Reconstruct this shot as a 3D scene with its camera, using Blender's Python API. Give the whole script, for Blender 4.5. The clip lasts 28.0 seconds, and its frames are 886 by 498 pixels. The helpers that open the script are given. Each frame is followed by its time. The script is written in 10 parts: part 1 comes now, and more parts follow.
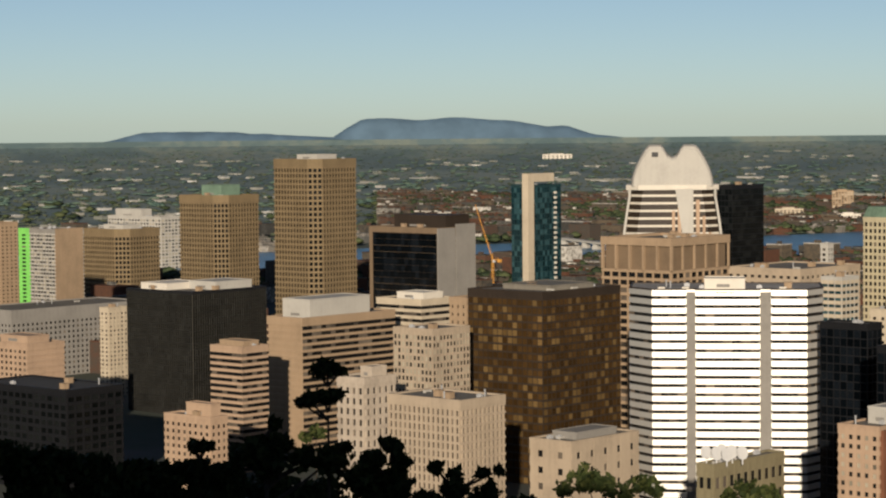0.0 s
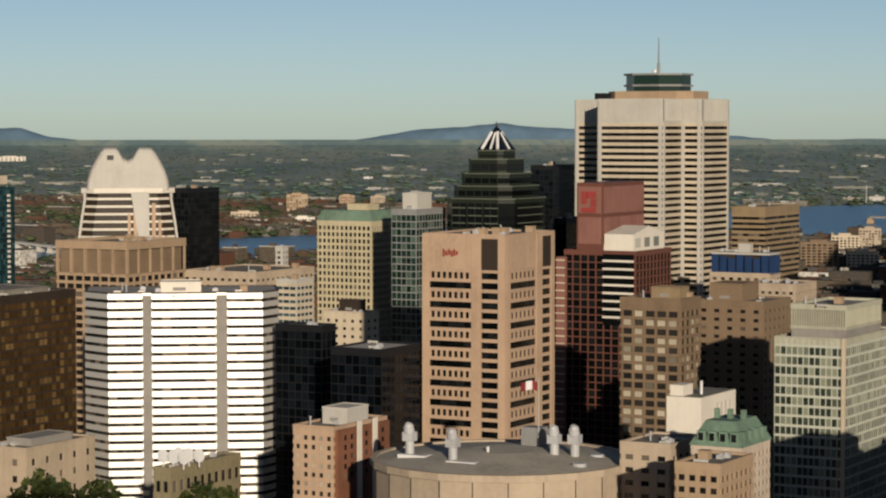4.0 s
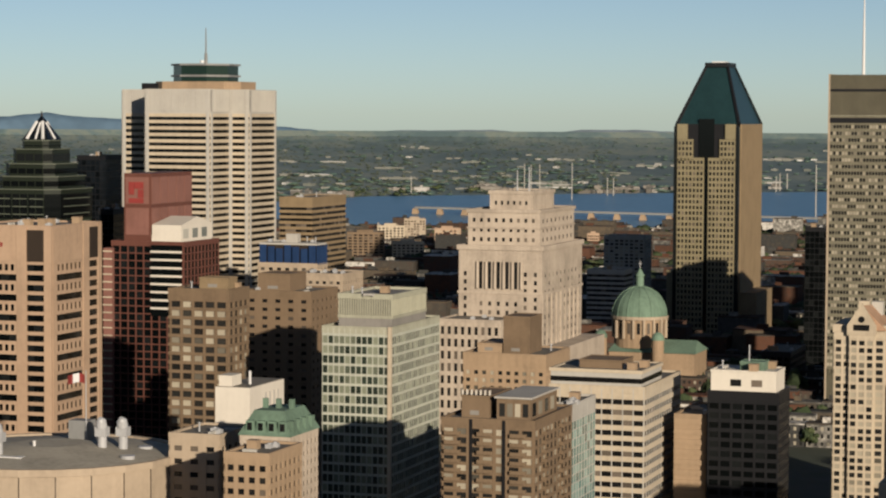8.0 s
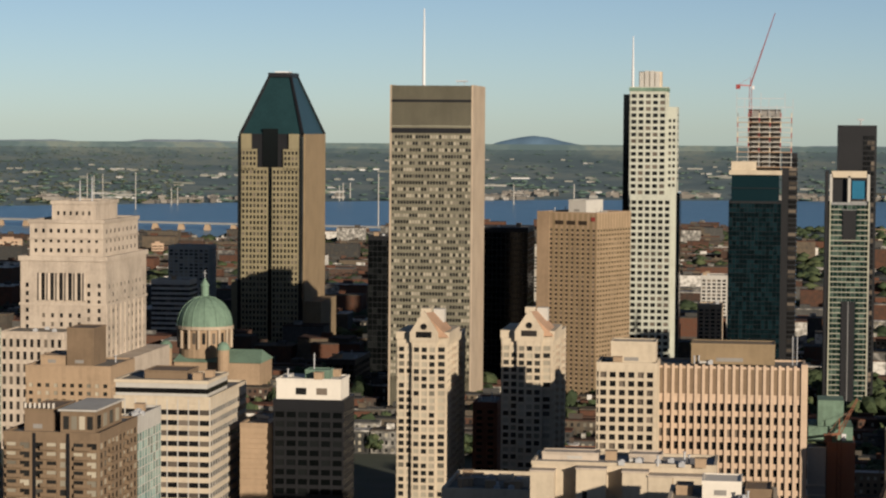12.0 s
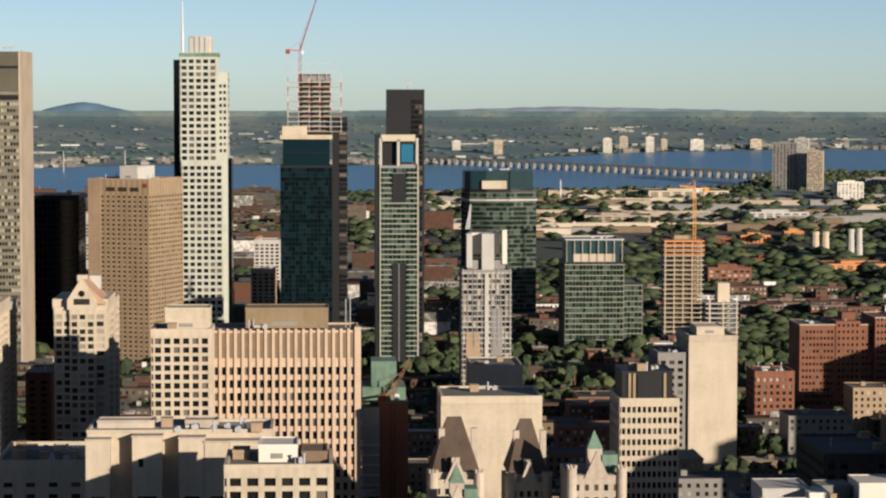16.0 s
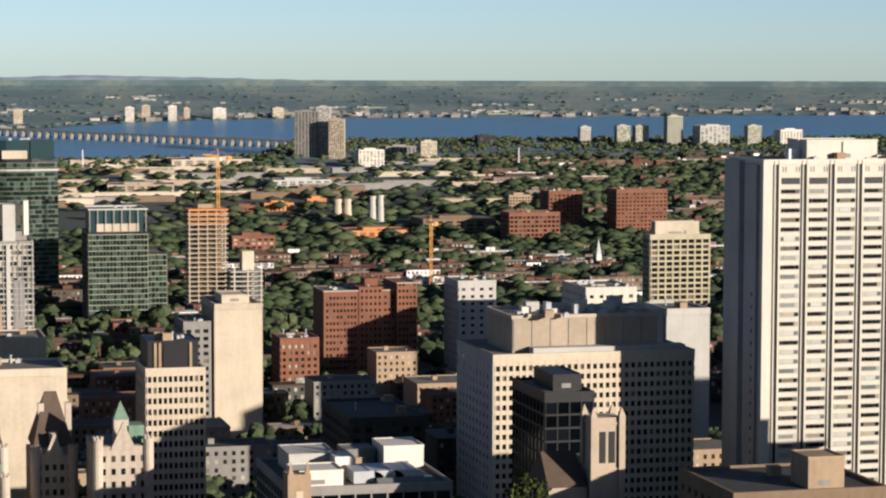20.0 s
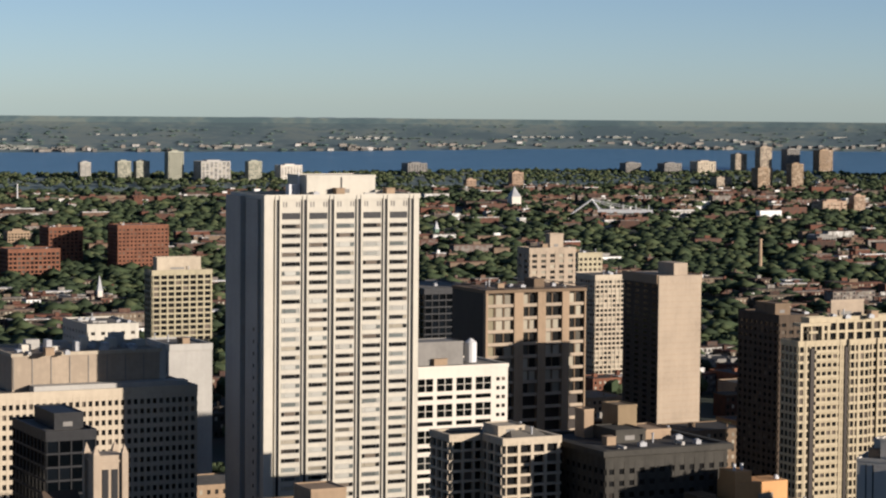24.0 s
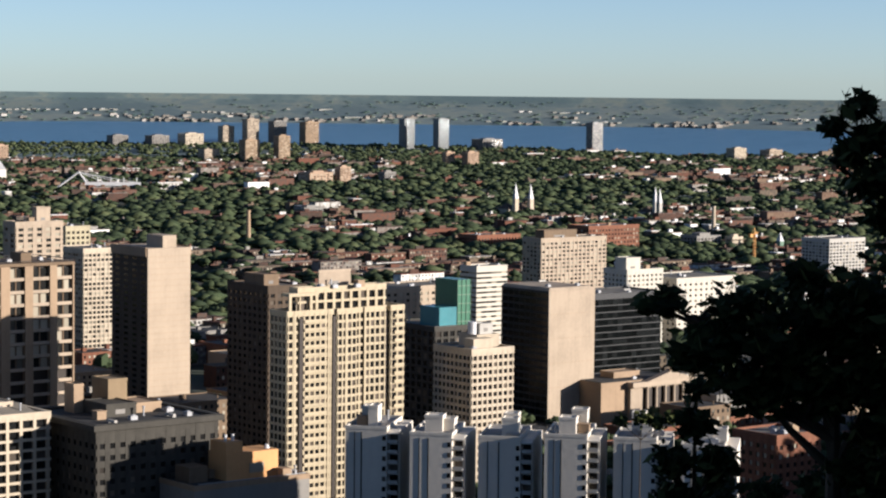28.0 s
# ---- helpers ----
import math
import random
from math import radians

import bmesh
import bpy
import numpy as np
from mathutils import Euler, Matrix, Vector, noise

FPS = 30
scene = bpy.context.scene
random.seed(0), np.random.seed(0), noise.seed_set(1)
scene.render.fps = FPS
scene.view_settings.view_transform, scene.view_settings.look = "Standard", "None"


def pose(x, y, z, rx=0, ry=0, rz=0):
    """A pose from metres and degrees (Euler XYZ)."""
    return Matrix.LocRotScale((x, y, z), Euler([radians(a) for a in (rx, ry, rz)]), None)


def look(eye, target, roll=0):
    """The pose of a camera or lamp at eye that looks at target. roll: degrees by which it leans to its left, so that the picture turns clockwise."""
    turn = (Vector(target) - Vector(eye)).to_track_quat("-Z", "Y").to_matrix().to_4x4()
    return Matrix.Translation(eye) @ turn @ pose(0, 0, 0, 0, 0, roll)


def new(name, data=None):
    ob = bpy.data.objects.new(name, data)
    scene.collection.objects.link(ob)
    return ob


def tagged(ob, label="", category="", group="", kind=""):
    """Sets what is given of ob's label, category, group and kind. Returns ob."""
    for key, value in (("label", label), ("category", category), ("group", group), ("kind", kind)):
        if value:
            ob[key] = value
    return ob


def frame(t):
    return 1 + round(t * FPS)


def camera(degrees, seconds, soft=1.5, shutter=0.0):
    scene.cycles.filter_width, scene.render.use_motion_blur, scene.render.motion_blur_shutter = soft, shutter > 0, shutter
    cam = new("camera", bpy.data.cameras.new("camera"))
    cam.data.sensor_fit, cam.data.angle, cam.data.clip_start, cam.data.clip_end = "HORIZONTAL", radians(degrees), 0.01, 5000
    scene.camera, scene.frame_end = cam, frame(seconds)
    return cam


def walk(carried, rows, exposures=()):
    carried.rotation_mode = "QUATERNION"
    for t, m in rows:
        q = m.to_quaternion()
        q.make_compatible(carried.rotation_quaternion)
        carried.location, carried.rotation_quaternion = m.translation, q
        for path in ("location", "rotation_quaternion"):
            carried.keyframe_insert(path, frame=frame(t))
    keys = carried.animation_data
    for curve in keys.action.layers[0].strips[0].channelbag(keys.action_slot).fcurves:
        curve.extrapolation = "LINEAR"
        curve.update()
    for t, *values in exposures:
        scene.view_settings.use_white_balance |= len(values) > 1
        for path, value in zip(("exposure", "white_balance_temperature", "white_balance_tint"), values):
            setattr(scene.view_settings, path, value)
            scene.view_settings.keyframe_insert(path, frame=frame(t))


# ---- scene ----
# The lookout stands on a wooded hill; x runs along the city's streets, y across them, away from the hill.
EYE_Z = 175.0
SUN_TURN, SUN_HEIGHT = 142.0, 11.5      # degrees clockwise from +y, and above the horizon

cam = camera(20.997, 28.0, soft=2.2)
# seconds, turn (degrees clockwise from +y), tilt, lean
PATH = [
    (0.0, -42.000, -3.023, 0.527),
    (0.5, -40.776, -3.050, 0.282),
    (1.0, -38.700, -3.025, -0.091),
    (1.5, -37.746, -2.903, 0.127),
    (2.0, -36.189, -2.919, 0.189),
    (2.5, -34.226, -2.934, -0.230),
    (3.0, -32.363, -2.887, -0.313),
    (3.5, -30.912, -2.955, 0.229),
    (4.0, -29.000, -3.007, 0.037),
    (4.5, -27.467, -3.002, -0.363),
    (6.5, -22.044, -3.050, -0.294),
    (7.0, -20.703, -3.044, -0.144),
    (7.5, -19.472, -3.171, -0.025),
    (8.0, -18.185, -3.207, -0.311),
    (8.5, -16.727, -3.171, -0.346),
    (9.0, -15.393, -3.199, -0.612),
    (9.5, -14.043, -3.168, -0.760),
    (10.0, -12.810, -3.348, -0.814),
    (10.5, -11.280, -3.320, -1.042),
    (11.0, -10.135, -3.183, -0.914),
    (11.5, -8.988, -3.024, -0.609),
    (12.0, -7.767, -2.907, -0.442),
    (12.5, -6.344, -2.931, -0.239),
    (14.5, -1.004, -2.945, -0.344),
    (15.0, 0.412, -3.043, -0.136),
    (15.5, 1.542, -3.377, 0.060),
    (16.0, 2.938, -3.688, -0.081),
    (16.5, 4.440, -3.963, -0.404),
    (17.0, 6.124, -4.181, -0.432),
    (17.5, 7.745, -4.264, -0.561),
    (18.0, 9.381, -4.421, -0.621),
    (18.5, 10.726, -4.483, -0.796),
    (19.0, 11.765, -4.446, -0.657),
    (19.5, 12.970, -4.431, -0.293),
    (20.0, 14.333, -4.416, -0.130),
    (20.5, 15.704, -4.453, -0.114),
    (21.0, 16.752, -4.400, -0.191),
    (21.5, 18.800, -4.159, -0.130),
    (23.5, 24.593, -3.380, -0.602),
    (24.0, 26.255, -3.501, -0.488),
    (24.5, 27.711, -3.481, -0.467),
    (25.0, 29.261, -3.629, -0.800),
    (25.5, 30.671, -3.787, -0.887),
    (26.0, 32.574, -3.774, -1.125),
    (26.5, 33.904, -3.796, -0.839),
    (27.0, 35.402, -3.826, -0.873),
    (27.5, 37.015, -4.015, -0.999),
    (28.0, 38.493, -4.051, -0.619),
]
walk(cam, [(t, pose(0, 0, EYE_Z, 90 + tilt, 0, -turn) @ pose(0, 0, 0, 0, 0, -lean)) for t, turn, tilt, lean in PATH],
     exposures=[(0.0, 0.27, 6200, 9), (2.0, 0.12, 6200, 9), (5.0, 0.23, 6200, 9), (12.0, 0.44, 6100, 10), (17.0, 0.80, 5850, 11), (20.0, 0.95, 5700, 11), (24.0, 0.76, 5700, 12), (28.0, 1.15, 5500, 12)])

# ---- light ----
world = bpy.data.worlds.new("sky")
scene.world = world
world.use_nodes = True
wn, wl = world.node_tree.nodes, world.node_tree.links
sky = wn.new("ShaderNodeTexSky")
sky.sky_type = "NISHITA"
sky.sun_disc = False
sky.sun_elevation = radians(SUN_HEIGHT)
sky.sun_rotation = radians(SUN_TURN)
sky.altitude = 200
sky.air_density, sky.dust_density, sky.ozone_density = 0.5, 0.28, 0.6
wn["Background"].inputs["Strength"].default_value = 0.055
wl.new(sky.outputs[0], wn["Background"].inputs["Color"])

sun_data = bpy.data.lights.new("sun", "SUN")
sun_data.energy, sun_data.angle, sun_data.color = 5.0, radians(0.6), (1.0, 0.84, 0.65)
sun = new("sun", sun_data)
sd = Vector((math.sin(radians(SUN_TURN)) * math.cos(radians(SUN_HEIGHT)),
             math.cos(radians(SUN_TURN)) * math.cos(radians(SUN_HEIGHT)), math.sin(radians(SUN_HEIGHT))))
sun.matrix_world = look(sd * 300 + Vector((0, 0, 400)), Vector((0, 0, 400)))


# ---- materials ----
def node_mat(name):
    m = bpy.data.materials.new(name)
    m.use_nodes = True
    n = m.node_tree.nodes
    return m, n, m.node_tree.links, n["Principled BSDF"]


def ramp(n, stops):
    r = n.new("ShaderNodeValToRGB")
    e = r.color_ramp.elements
    while len(e) < len(stops):
        e.new(0.5)
    for k, (p, c) in zip(e, stops):
        k.position, k.color = p, (*c, 1)
    return r


def tint(c, k):
    return tuple(min(1.0, x * k) for x in c)


def wall_mat(name, col, rough=0.85, vary=0.18, grain=0.6, streak=0.5, bump=0.15):
    """Masonry or concrete: fine grain, broad blotches and rain streaks."""
    m, n, l, b = node_mat(name)
    tc = n.new("ShaderNodeTexCoord")
    broad = n.new("ShaderNodeTexNoise")
    broad.inputs["Scale"].default_value, broad.inputs["Detail"].default_value = 0.07, 5
    mp = n.new("ShaderNodeMapping")
    mp.inputs["Scale"].default_value = (0.55, 0.55, 0.035)
    run = n.new("ShaderNodeTexNoise")
    run.inputs["Scale"].default_value, run.inputs["Detail"].default_value = 1.0, 4
    fine = n.new("ShaderNodeTexNoise")
    fine.inputs["Scale"].default_value, fine.inputs["Detail"].default_value = grain, 6
    oi = n.new("ShaderNodeObjectInfo")
    l.new(tc.outputs["Object"], broad.inputs["Vector"])
    l.new(tc.outputs["Object"], mp.inputs["Vector"])
    l.new(mp.outputs[0], run.inputs["Vector"])
    l.new(tc.outputs["Object"], fine.inputs["Vector"])
    s1 = n.new("ShaderNodeMath"); s1.operation = "MULTIPLY_ADD"
    s1.inputs[1].default_value = streak
    l.new(run.outputs["Fac"], s1.inputs[0]); l.new(broad.outputs["Fac"], s1.inputs[2])
    s2 = n.new("ShaderNodeMath"); s2.operation = "MULTIPLY_ADD"
    s2.inputs[1].default_value = 0.5
    l.new(fine.outputs["Fac"], s2.inputs[0]); l.new(s1.outputs[0], s2.inputs[2])
    s3 = n.new("ShaderNodeMath"); s3.operation = "MULTIPLY_ADD"
    s3.inputs[1].default_value = 0.25
    l.new(oi.outputs["Random"], s3.inputs[0]); l.new(s2.outputs[0], s3.inputs[2])
    mid = 0.5 + 0.5 * streak + 0.25 + 0.125
    r = ramp(n, [(0.25, tint(col, 1 - vary)), (0.5, col), (0.75, tint(col, 1 + vary * 0.6))])
    nm = n.new("ShaderNodeMapRange")
    nm.inputs["From Min"].default_value, nm.inputs["From Max"].default_value = mid - 0.55, mid + 0.55
    l.new(s3.outputs[0], nm.inputs["Value"]); l.new(nm.outputs[0], r.inputs["Fac"])
    l.new(r.outputs["Color"], b.inputs["Base Color"])
    b.inputs["Roughness"].default_value = rough
    b.inputs["Specular IOR Level"].default_value = 0.25
    bp = n.new("ShaderNodeBump")
    bp.inputs["Strength"].default_value, bp.inputs["Distance"].default_value = bump, 0.3
    l.new(fine.outputs["Fac"], bp.inputs["Height"]); l.new(bp.outputs[0], b.inputs["Normal"])
    return m


def glass_mat(name, dark, light, share=0.2, rough=0.12, spec=0.5, metal=0.0):
    """Window panes: most dark, some with pale blinds drawn, each pane a little different."""
    m, n, l, b = node_mat(name)
    g, oi = n.new("ShaderNodeNewGeometry"), n.new("ShaderNodeObjectInfo")
    a = n.new("ShaderNodeMath"); a.operation = "ADD"
    f = n.new("ShaderNodeMath"); f.operation = "FRACT"
    l.new(g.outputs["Random Per Island"], a.inputs[0]); l.new(oi.outputs["Random"], a.inputs[1])
    l.new(a.outputs[0], f.inputs[0])
    r = ramp(n, [(0.0, tint(dark, 0.7)), (max(0.05, 1 - share - 0.15), tint(dark, 1.3)), (1 - share + 0.03, light), (1.0, tint(light, 1.3))])
    l.new(f.outputs[0], r.inputs["Fac"]); l.new(r.outputs["Color"], b.inputs["Base Color"])
    no = n.new("ShaderNodeTexNoise")
    no.inputs["Scale"].default_value = 0.35
    tc = n.new("ShaderNodeTexCoord"); l.new(tc.outputs["Object"], no.inputs["Vector"])
    bp = n.new("ShaderNodeBump")
    bp.inputs["Strength"].default_value, bp.inputs["Distance"].default_value = 0.05, 0.2
    l.new(no.outputs["Fac"], bp.inputs["Height"]); l.new(bp.outputs[0], b.inputs["Normal"])
    b.inputs["Roughness"].default_value, b.inputs["Metallic"].default_value = rough, metal
    b.inputs["Specular IOR Level"].default_value = spec
    return m


def many_mat(name, stops, rough=0.85, scale=0.3, bump=0.3):
    """For heaps of alike pieces: each island takes a colour of the ramp, with grain on it."""
    m, n, l, b = node_mat(name)
    g = n.new("ShaderNodeNewGeometry")
    no = n.new("ShaderNodeTexNoise")
    no.inputs["Scale"].default_value, no.inputs["Detail"].default_value = scale, 5
    tc = n.new("ShaderNodeTexCoord"); l.new(tc.outputs["Object"], no.inputs["Vector"])
    a = n.new("ShaderNodeMath"); a.operation = "MULTIPLY_ADD"
    a.inputs[1].default_value = 0.3
    s = n.new("ShaderNodeMath"); s.operation = "SUBTRACT"; s.inputs[1].default_value = 0.15
    l.new(no.outputs["Fac"], a.inputs[0]); l.new(g.outputs["Random Per Island"], a.inputs[2])
    l.new(a.outputs[0], s.inputs[0])
    r = ramp(n, stops)
    l.new(s.outputs[0], r.inputs["Fac"]); l.new(r.outputs["Color"], b.inputs["Base Color"])
    b.inputs["Roughness"].default_value, b.inputs["Specular IOR Level"].default_value = rough, 0.08
    bp = n.new("ShaderNodeBump"); bp.inputs["Strength"].default_value, bp.inputs["Distance"].default_value = bump, 1.0
    l.new(no.outputs["Fac"], bp.inputs["Height"]); l.new(bp.outputs[0], b.inputs["Normal"])
    return m


TAN = wall_mat("tan_concrete", (0.277, 0.198, 0.125))
BEIGE = wall_mat("beige_stone", (0.33, 0.264, 0.191))
SAND = wall_mat("pink_sandstone", (0.34, 0.238, 0.16))
BROWN = wall_mat("brown_concrete", (0.15, 0.105, 0.065))
DUN = wall_mat("dun_brown_concrete", (0.158, 0.115, 0.063))
OCHRE = wall_mat("ochre_brown_concrete", (0.2, 0.146, 0.084))
CREAM = wall_mat("cream_concrete", (0.409, 0.343, 0.251))
LIME = wall_mat("pale_limestone", (0.37, 0.31, 0.244), vary=0.25)
ENAMEL = wall_mat("white_aluminium_panel", (0.62, 0.59, 0.53), rough=0.42, vary=0.05)
ENAMEL.node_tree.nodes["Principled BSDF"].inputs["Metallic"].default_value = 0.55
WHITE = wall_mat("white_panel", (0.54, 0.495, 0.42), vary=0.08)
BONE = wall_mat("bone_granite", (0.365, 0.37, 0.305), rough=0.7)
ROSY = wall_mat("rosy_cream_concrete", (0.41, 0.305, 0.215))
IVORY = wall_mat("ivory_concrete", (0.46, 0.425, 0.35), vary=0.1)
PALE = wall_mat("pale_grey_panel", (0.363, 0.343, 0.304), vary=0.12)
GREY = wall_mat("grey_concrete", (0.198, 0.185, 0.165))
# dark stone; on shaded blocks and flanks it puts shade into the colour
DARKST = wall_mat("sooty_dark_stone", (0.046, 0.042, 0.034), vary=0.3)
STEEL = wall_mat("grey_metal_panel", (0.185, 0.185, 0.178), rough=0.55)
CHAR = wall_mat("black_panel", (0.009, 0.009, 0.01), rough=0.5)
DKBROWN = wall_mat("dark_brown_panel", (0.028, 0.02, 0.014), rough=0.6)
# brown deepened in colour for walls that stand in shade
SHADE_BROWN = wall_mat("umber_stone", (0.07, 0.05, 0.033), vary=0.25)
BUFF = wall_mat("buff_concrete", (0.39, 0.325, 0.215))
BRICK = wall_mat("red_brick", (0.165, 0.07, 0.039), vary=0.3, grain=3.0)
REDST = wall_mat("red_granite", (0.105, 0.042, 0.03), rough=0.5)
PINKR = wall_mat("rose_granite_panel", (0.19, 0.09, 0.07), rough=0.5)
YELLOW = wall_mat("yellow_concrete", (0.35, 0.305, 0.2))
OLIVE = wall_mat("olive_granite", (0.188, 0.16, 0.094), rough=0.6)
SAGE = wall_mat("sage_grey_granite", (0.304, 0.297, 0.224), rough=0.7)
SLATEG = wall_mat("grey_green_slate", (0.145, 0.132, 0.092), rough=0.6)
COPPER = wall_mat("green_copper", (0.12, 0.18, 0.13), vary=0.3)
TEAL = wall_mat("teal_copper_glass_roof", (0.013, 0.034, 0.037), rough=0.4)
LIMEG = wall_mat("bright_green_paint", (0.176, 0.496, 0.096))
ORANGE = wall_mat("orange_formwork", (0.44, 0.19, 0.07))
BLUEW = wall_mat("blue_sheeting", (0.013, 0.033, 0.09), rough=0.5)
ROOFT = wall_mat("gravel_roof", (0.15, 0.135, 0.11), vary=0.3, grain=0.4)
ROOFD = wall_mat("tar_roof", (0.045, 0.043, 0.04), vary=0.3, grain=0.4)
ROOFW = wall_mat("pale_membrane_roof", (0.297, 0.277, 0.251), vary=0.3, grain=0.4)
SLATE = wall_mat("brown_slate", (0.08, 0.056, 0.04), vary=0.35, grain=2.0)
TERRA = wall_mat("pale_terracotta_roof", (0.34, 0.215, 0.135), vary=0.25, grain=2.0)
METAL = wall_mat("galvanised_metal", (0.33, 0.33, 0.33), rough=0.4)
WMETAL = wall_mat("white_painted_metal", (0.515, 0.508, 0.495), rough=0.5, vary=0.06)
REDM = wall_mat("red_painted_metal", (0.21, 0.035, 0.03), rough=0.5)
YELM = wall_mat("yellow_orange_painted_metal", (0.496, 0.24, 0.048), rough=0.5)
G_DARK = glass_mat("dark_window_glass", (0.010, 0.010, 0.010), (0.11, 0.09, 0.07), 0.10, spec=0.4)
G_MIX = glass_mat("window_glass_with_blinds", (0.016, 0.016, 0.015), (0.28, 0.25, 0.19), 0.30, spec=0.4)
G_BLUE = glass_mat("blue_curtain_glass", (0.007, 0.024, 0.030), (0.03, 0.07, 0.08), 0.25, spec=0.4, metal=0.2)
G_GREEN = glass_mat("green_curtain_glass", (0.010, 0.024, 0.018), (0.06, 0.09, 0.07), 0.25, spec=0.4, metal=0.2)
G_NAVY = glass_mat("navy_curtain_glass", (0.0014, 0.0022, 0.003), (0.0045, 0.006, 0.008), 0.3, spec=0.3)
G_BLACK = glass_mat("black_curtain_glass", (0.0025, 0.0032, 0.0032), (0.008, 0.009, 0.009), 0.25, spec=0.3)
G_BRONZE = glass_mat("bronze_mirror_glass", (0.085, 0.047, 0.016), (0.22, 0.14, 0.055), 0.12, rough=0.2, metal=0.5)
G_OLIVE = glass_mat("olive_tinted_glass", (0.026, 0.034, 0.025), (0.15, 0.16, 0.115), 0.3)
G_DEEP = glass_mat("deep_teal_glass", (0.0016, 0.006, 0.0075), (0.004, 0.012, 0.015), 0.3, spec=0.4)
G_TEAL = glass_mat("teal_balcony_glass", (0.10, 0.19, 0.175), (0.2, 0.3, 0.27), 0.3)
G_PALE = glass_mat("pale_window_glass", (0.12, 0.13, 0.12), (0.32, 0.31, 0.27), 0.45)


# ---- mesh helpers ----
class Build:
    """Collects faces for one mesh."""

    def __init__(self):
        self.v, self.f = [], []

    def add(self, verts, faces):
        k = len(self.v)
        self.v += verts
        self.f += [tuple(k + i for i in f) for f in faces]
        return self

    def box(self, x0, x1, y0, y1, z0, z1):
        return self.add([(x0, y0, z0), (x1, y0, z0), (x1, y1, z0), (x0, y1, z0), (x0, y0, z1), (x1, y0, z1), (x1, y1, z1), (x0, y1, z1)],
                        [(0, 3, 2, 1), (4, 5, 6, 7), (0, 1, 5, 4), (1, 2, 6, 5), (2, 3, 7, 6), (3, 0, 4, 7)])

    def slab(self, p, t, o, a0, a1, d0, d1, z0, z1):
        """A box along an edge: p start, t tangent, o outward."""
        c = [(p[0] + t[0] * a + o[0] * d, p[1] + t[1] * a + o[1] * d) for a, d in ((a0, d1), (a1, d1), (a1, d0), (a0, d0))]
        return self.loft([(x, y, z0) for x, y in c], [(x, y, z1) for x, y in c])

    def loft(self, low, high, caps=(True, True)):
        n = len(low)
        f = [(i, (i + 1) % n, n + (i + 1) % n, n + i) for i in range(n)]
        if caps[0]:
            f.append(tuple(range(n - 1, -1, -1)))
        if caps[1]:
            f.append(tuple(range(n, 2 * n)))
        return self.add(list(low) + list(high), f)

    def skin(self, layers):
        """One closed skin over a pile of rings with alike corners."""
        n, m = len(layers[0]), len(layers)
        f = [(j * n + i, j * n + (i + 1) % n, (j + 1) * n + (i + 1) % n, (j + 1) * n + i) for j in range(m - 1) for i in range(n)]
        f += [tuple(range(n - 1, -1, -1)), tuple(range((m - 1) * n, m * n))]
        return self.add([p for ring in layers for p in ring], f)

    def prism(self, plan, z0, z1):
        return self.loft([(x, y, z0) for x, y in plan], [(x, y, z1) for x, y in plan])

    def ring(self, plan, inner, outer, z0, z1):
        a, b = offset(plan, outer), offset(plan, inner)
        n = len(plan)
        v = [(*p, z0) for p in a] + [(*p, z1) for p in a] + [(*p, z0) for p in b] + [(*p, z1) for p in b]
        f = []
        for i in range(n):
            j = (i + 1) % n
            f += [(i, j, n + j, n + i), (n + i, n + j, 3 * n + j, 3 * n + i), (3 * n + i, 3 * n + j, 2 * n + j, 2 * n + i), (j, i, 2 * n + i, 2 * n + j)]
        return self.add(v, f)

    def tube(self, p, q, r0, r1=None, n=6):
        p, q = Vector(p), Vector(q)
        r1 = r0 if r1 is None else r1
        w = (q - p).normalized()
        u = w.orthogonal().normalized()
        s = w.cross(u)
        ring = [(math.cos(2 * math.pi * i / n), math.sin(2 * math.pi * i / n)) for i in range(n)]
        return self.loft([tuple(p + (u * c + s * d) * r0) for c, d in ring], [tuple(q + (u * c + s * d) * r1) for c, d in ring])

    def disc(self, cx, cy, r, z0, z1, r1=None, n=24):
        r1 = r if r1 is None else r1
        k = [(math.cos(2 * math.pi * i / n), math.sin(2 * math.pi * i / n)) for i in range(n)]
        return self.loft([(cx + r * c, cy + r * s, z0) for c, s in k], [(cx + r1 * c, cy + r1 * s, z1) for c, s in k])

    def mesh(self, name, mat):
        me = bpy.data.meshes.new(name)
        me.from_pydata([tuple(p) for p in self.v], [], self.f)
        me.materials.append(mat)
        return me


def offset(plan, d):
    """The plan (anticlockwise) with its sides moved outwards by d."""
    out, n = [], len(plan)
    for i in range(n):
        p, c, q = Vector(plan[i - 1]), Vector(plan[i]), Vector(plan[(i + 1) % n])
        a, b = (c - p).normalized(), (q - c).normalized()
        na, nb = Vector((a.y, -a.x)), Vector((b.y, -b.x))
        m = na + nb
        m = m / max(0.2, m.dot(na))
        out.append((c.x + m.x * d, c.y + m.y * d))
    return out


def rect(w, d, cx=0.0, y0=0.0):
    return [(cx - w / 2, y0), (cx + w / 2, y0), (cx + w / 2, y0 + d), (cx - w / 2, y0 + d)]


def cut(w, d, c, cx=0.0, y0=0.0):
    """A rectangle with its corners cut off."""
    x0, x1, y1 = cx - w / 2, cx + w / 2, y0 + d
    return [(x0 + c, y0), (x1 - c, y0), (x1, y0 + c), (x1, y1 - c), (x1 - c, y1), (x0 + c, y1), (x0, y1 - c), (x0, y0 + c)]


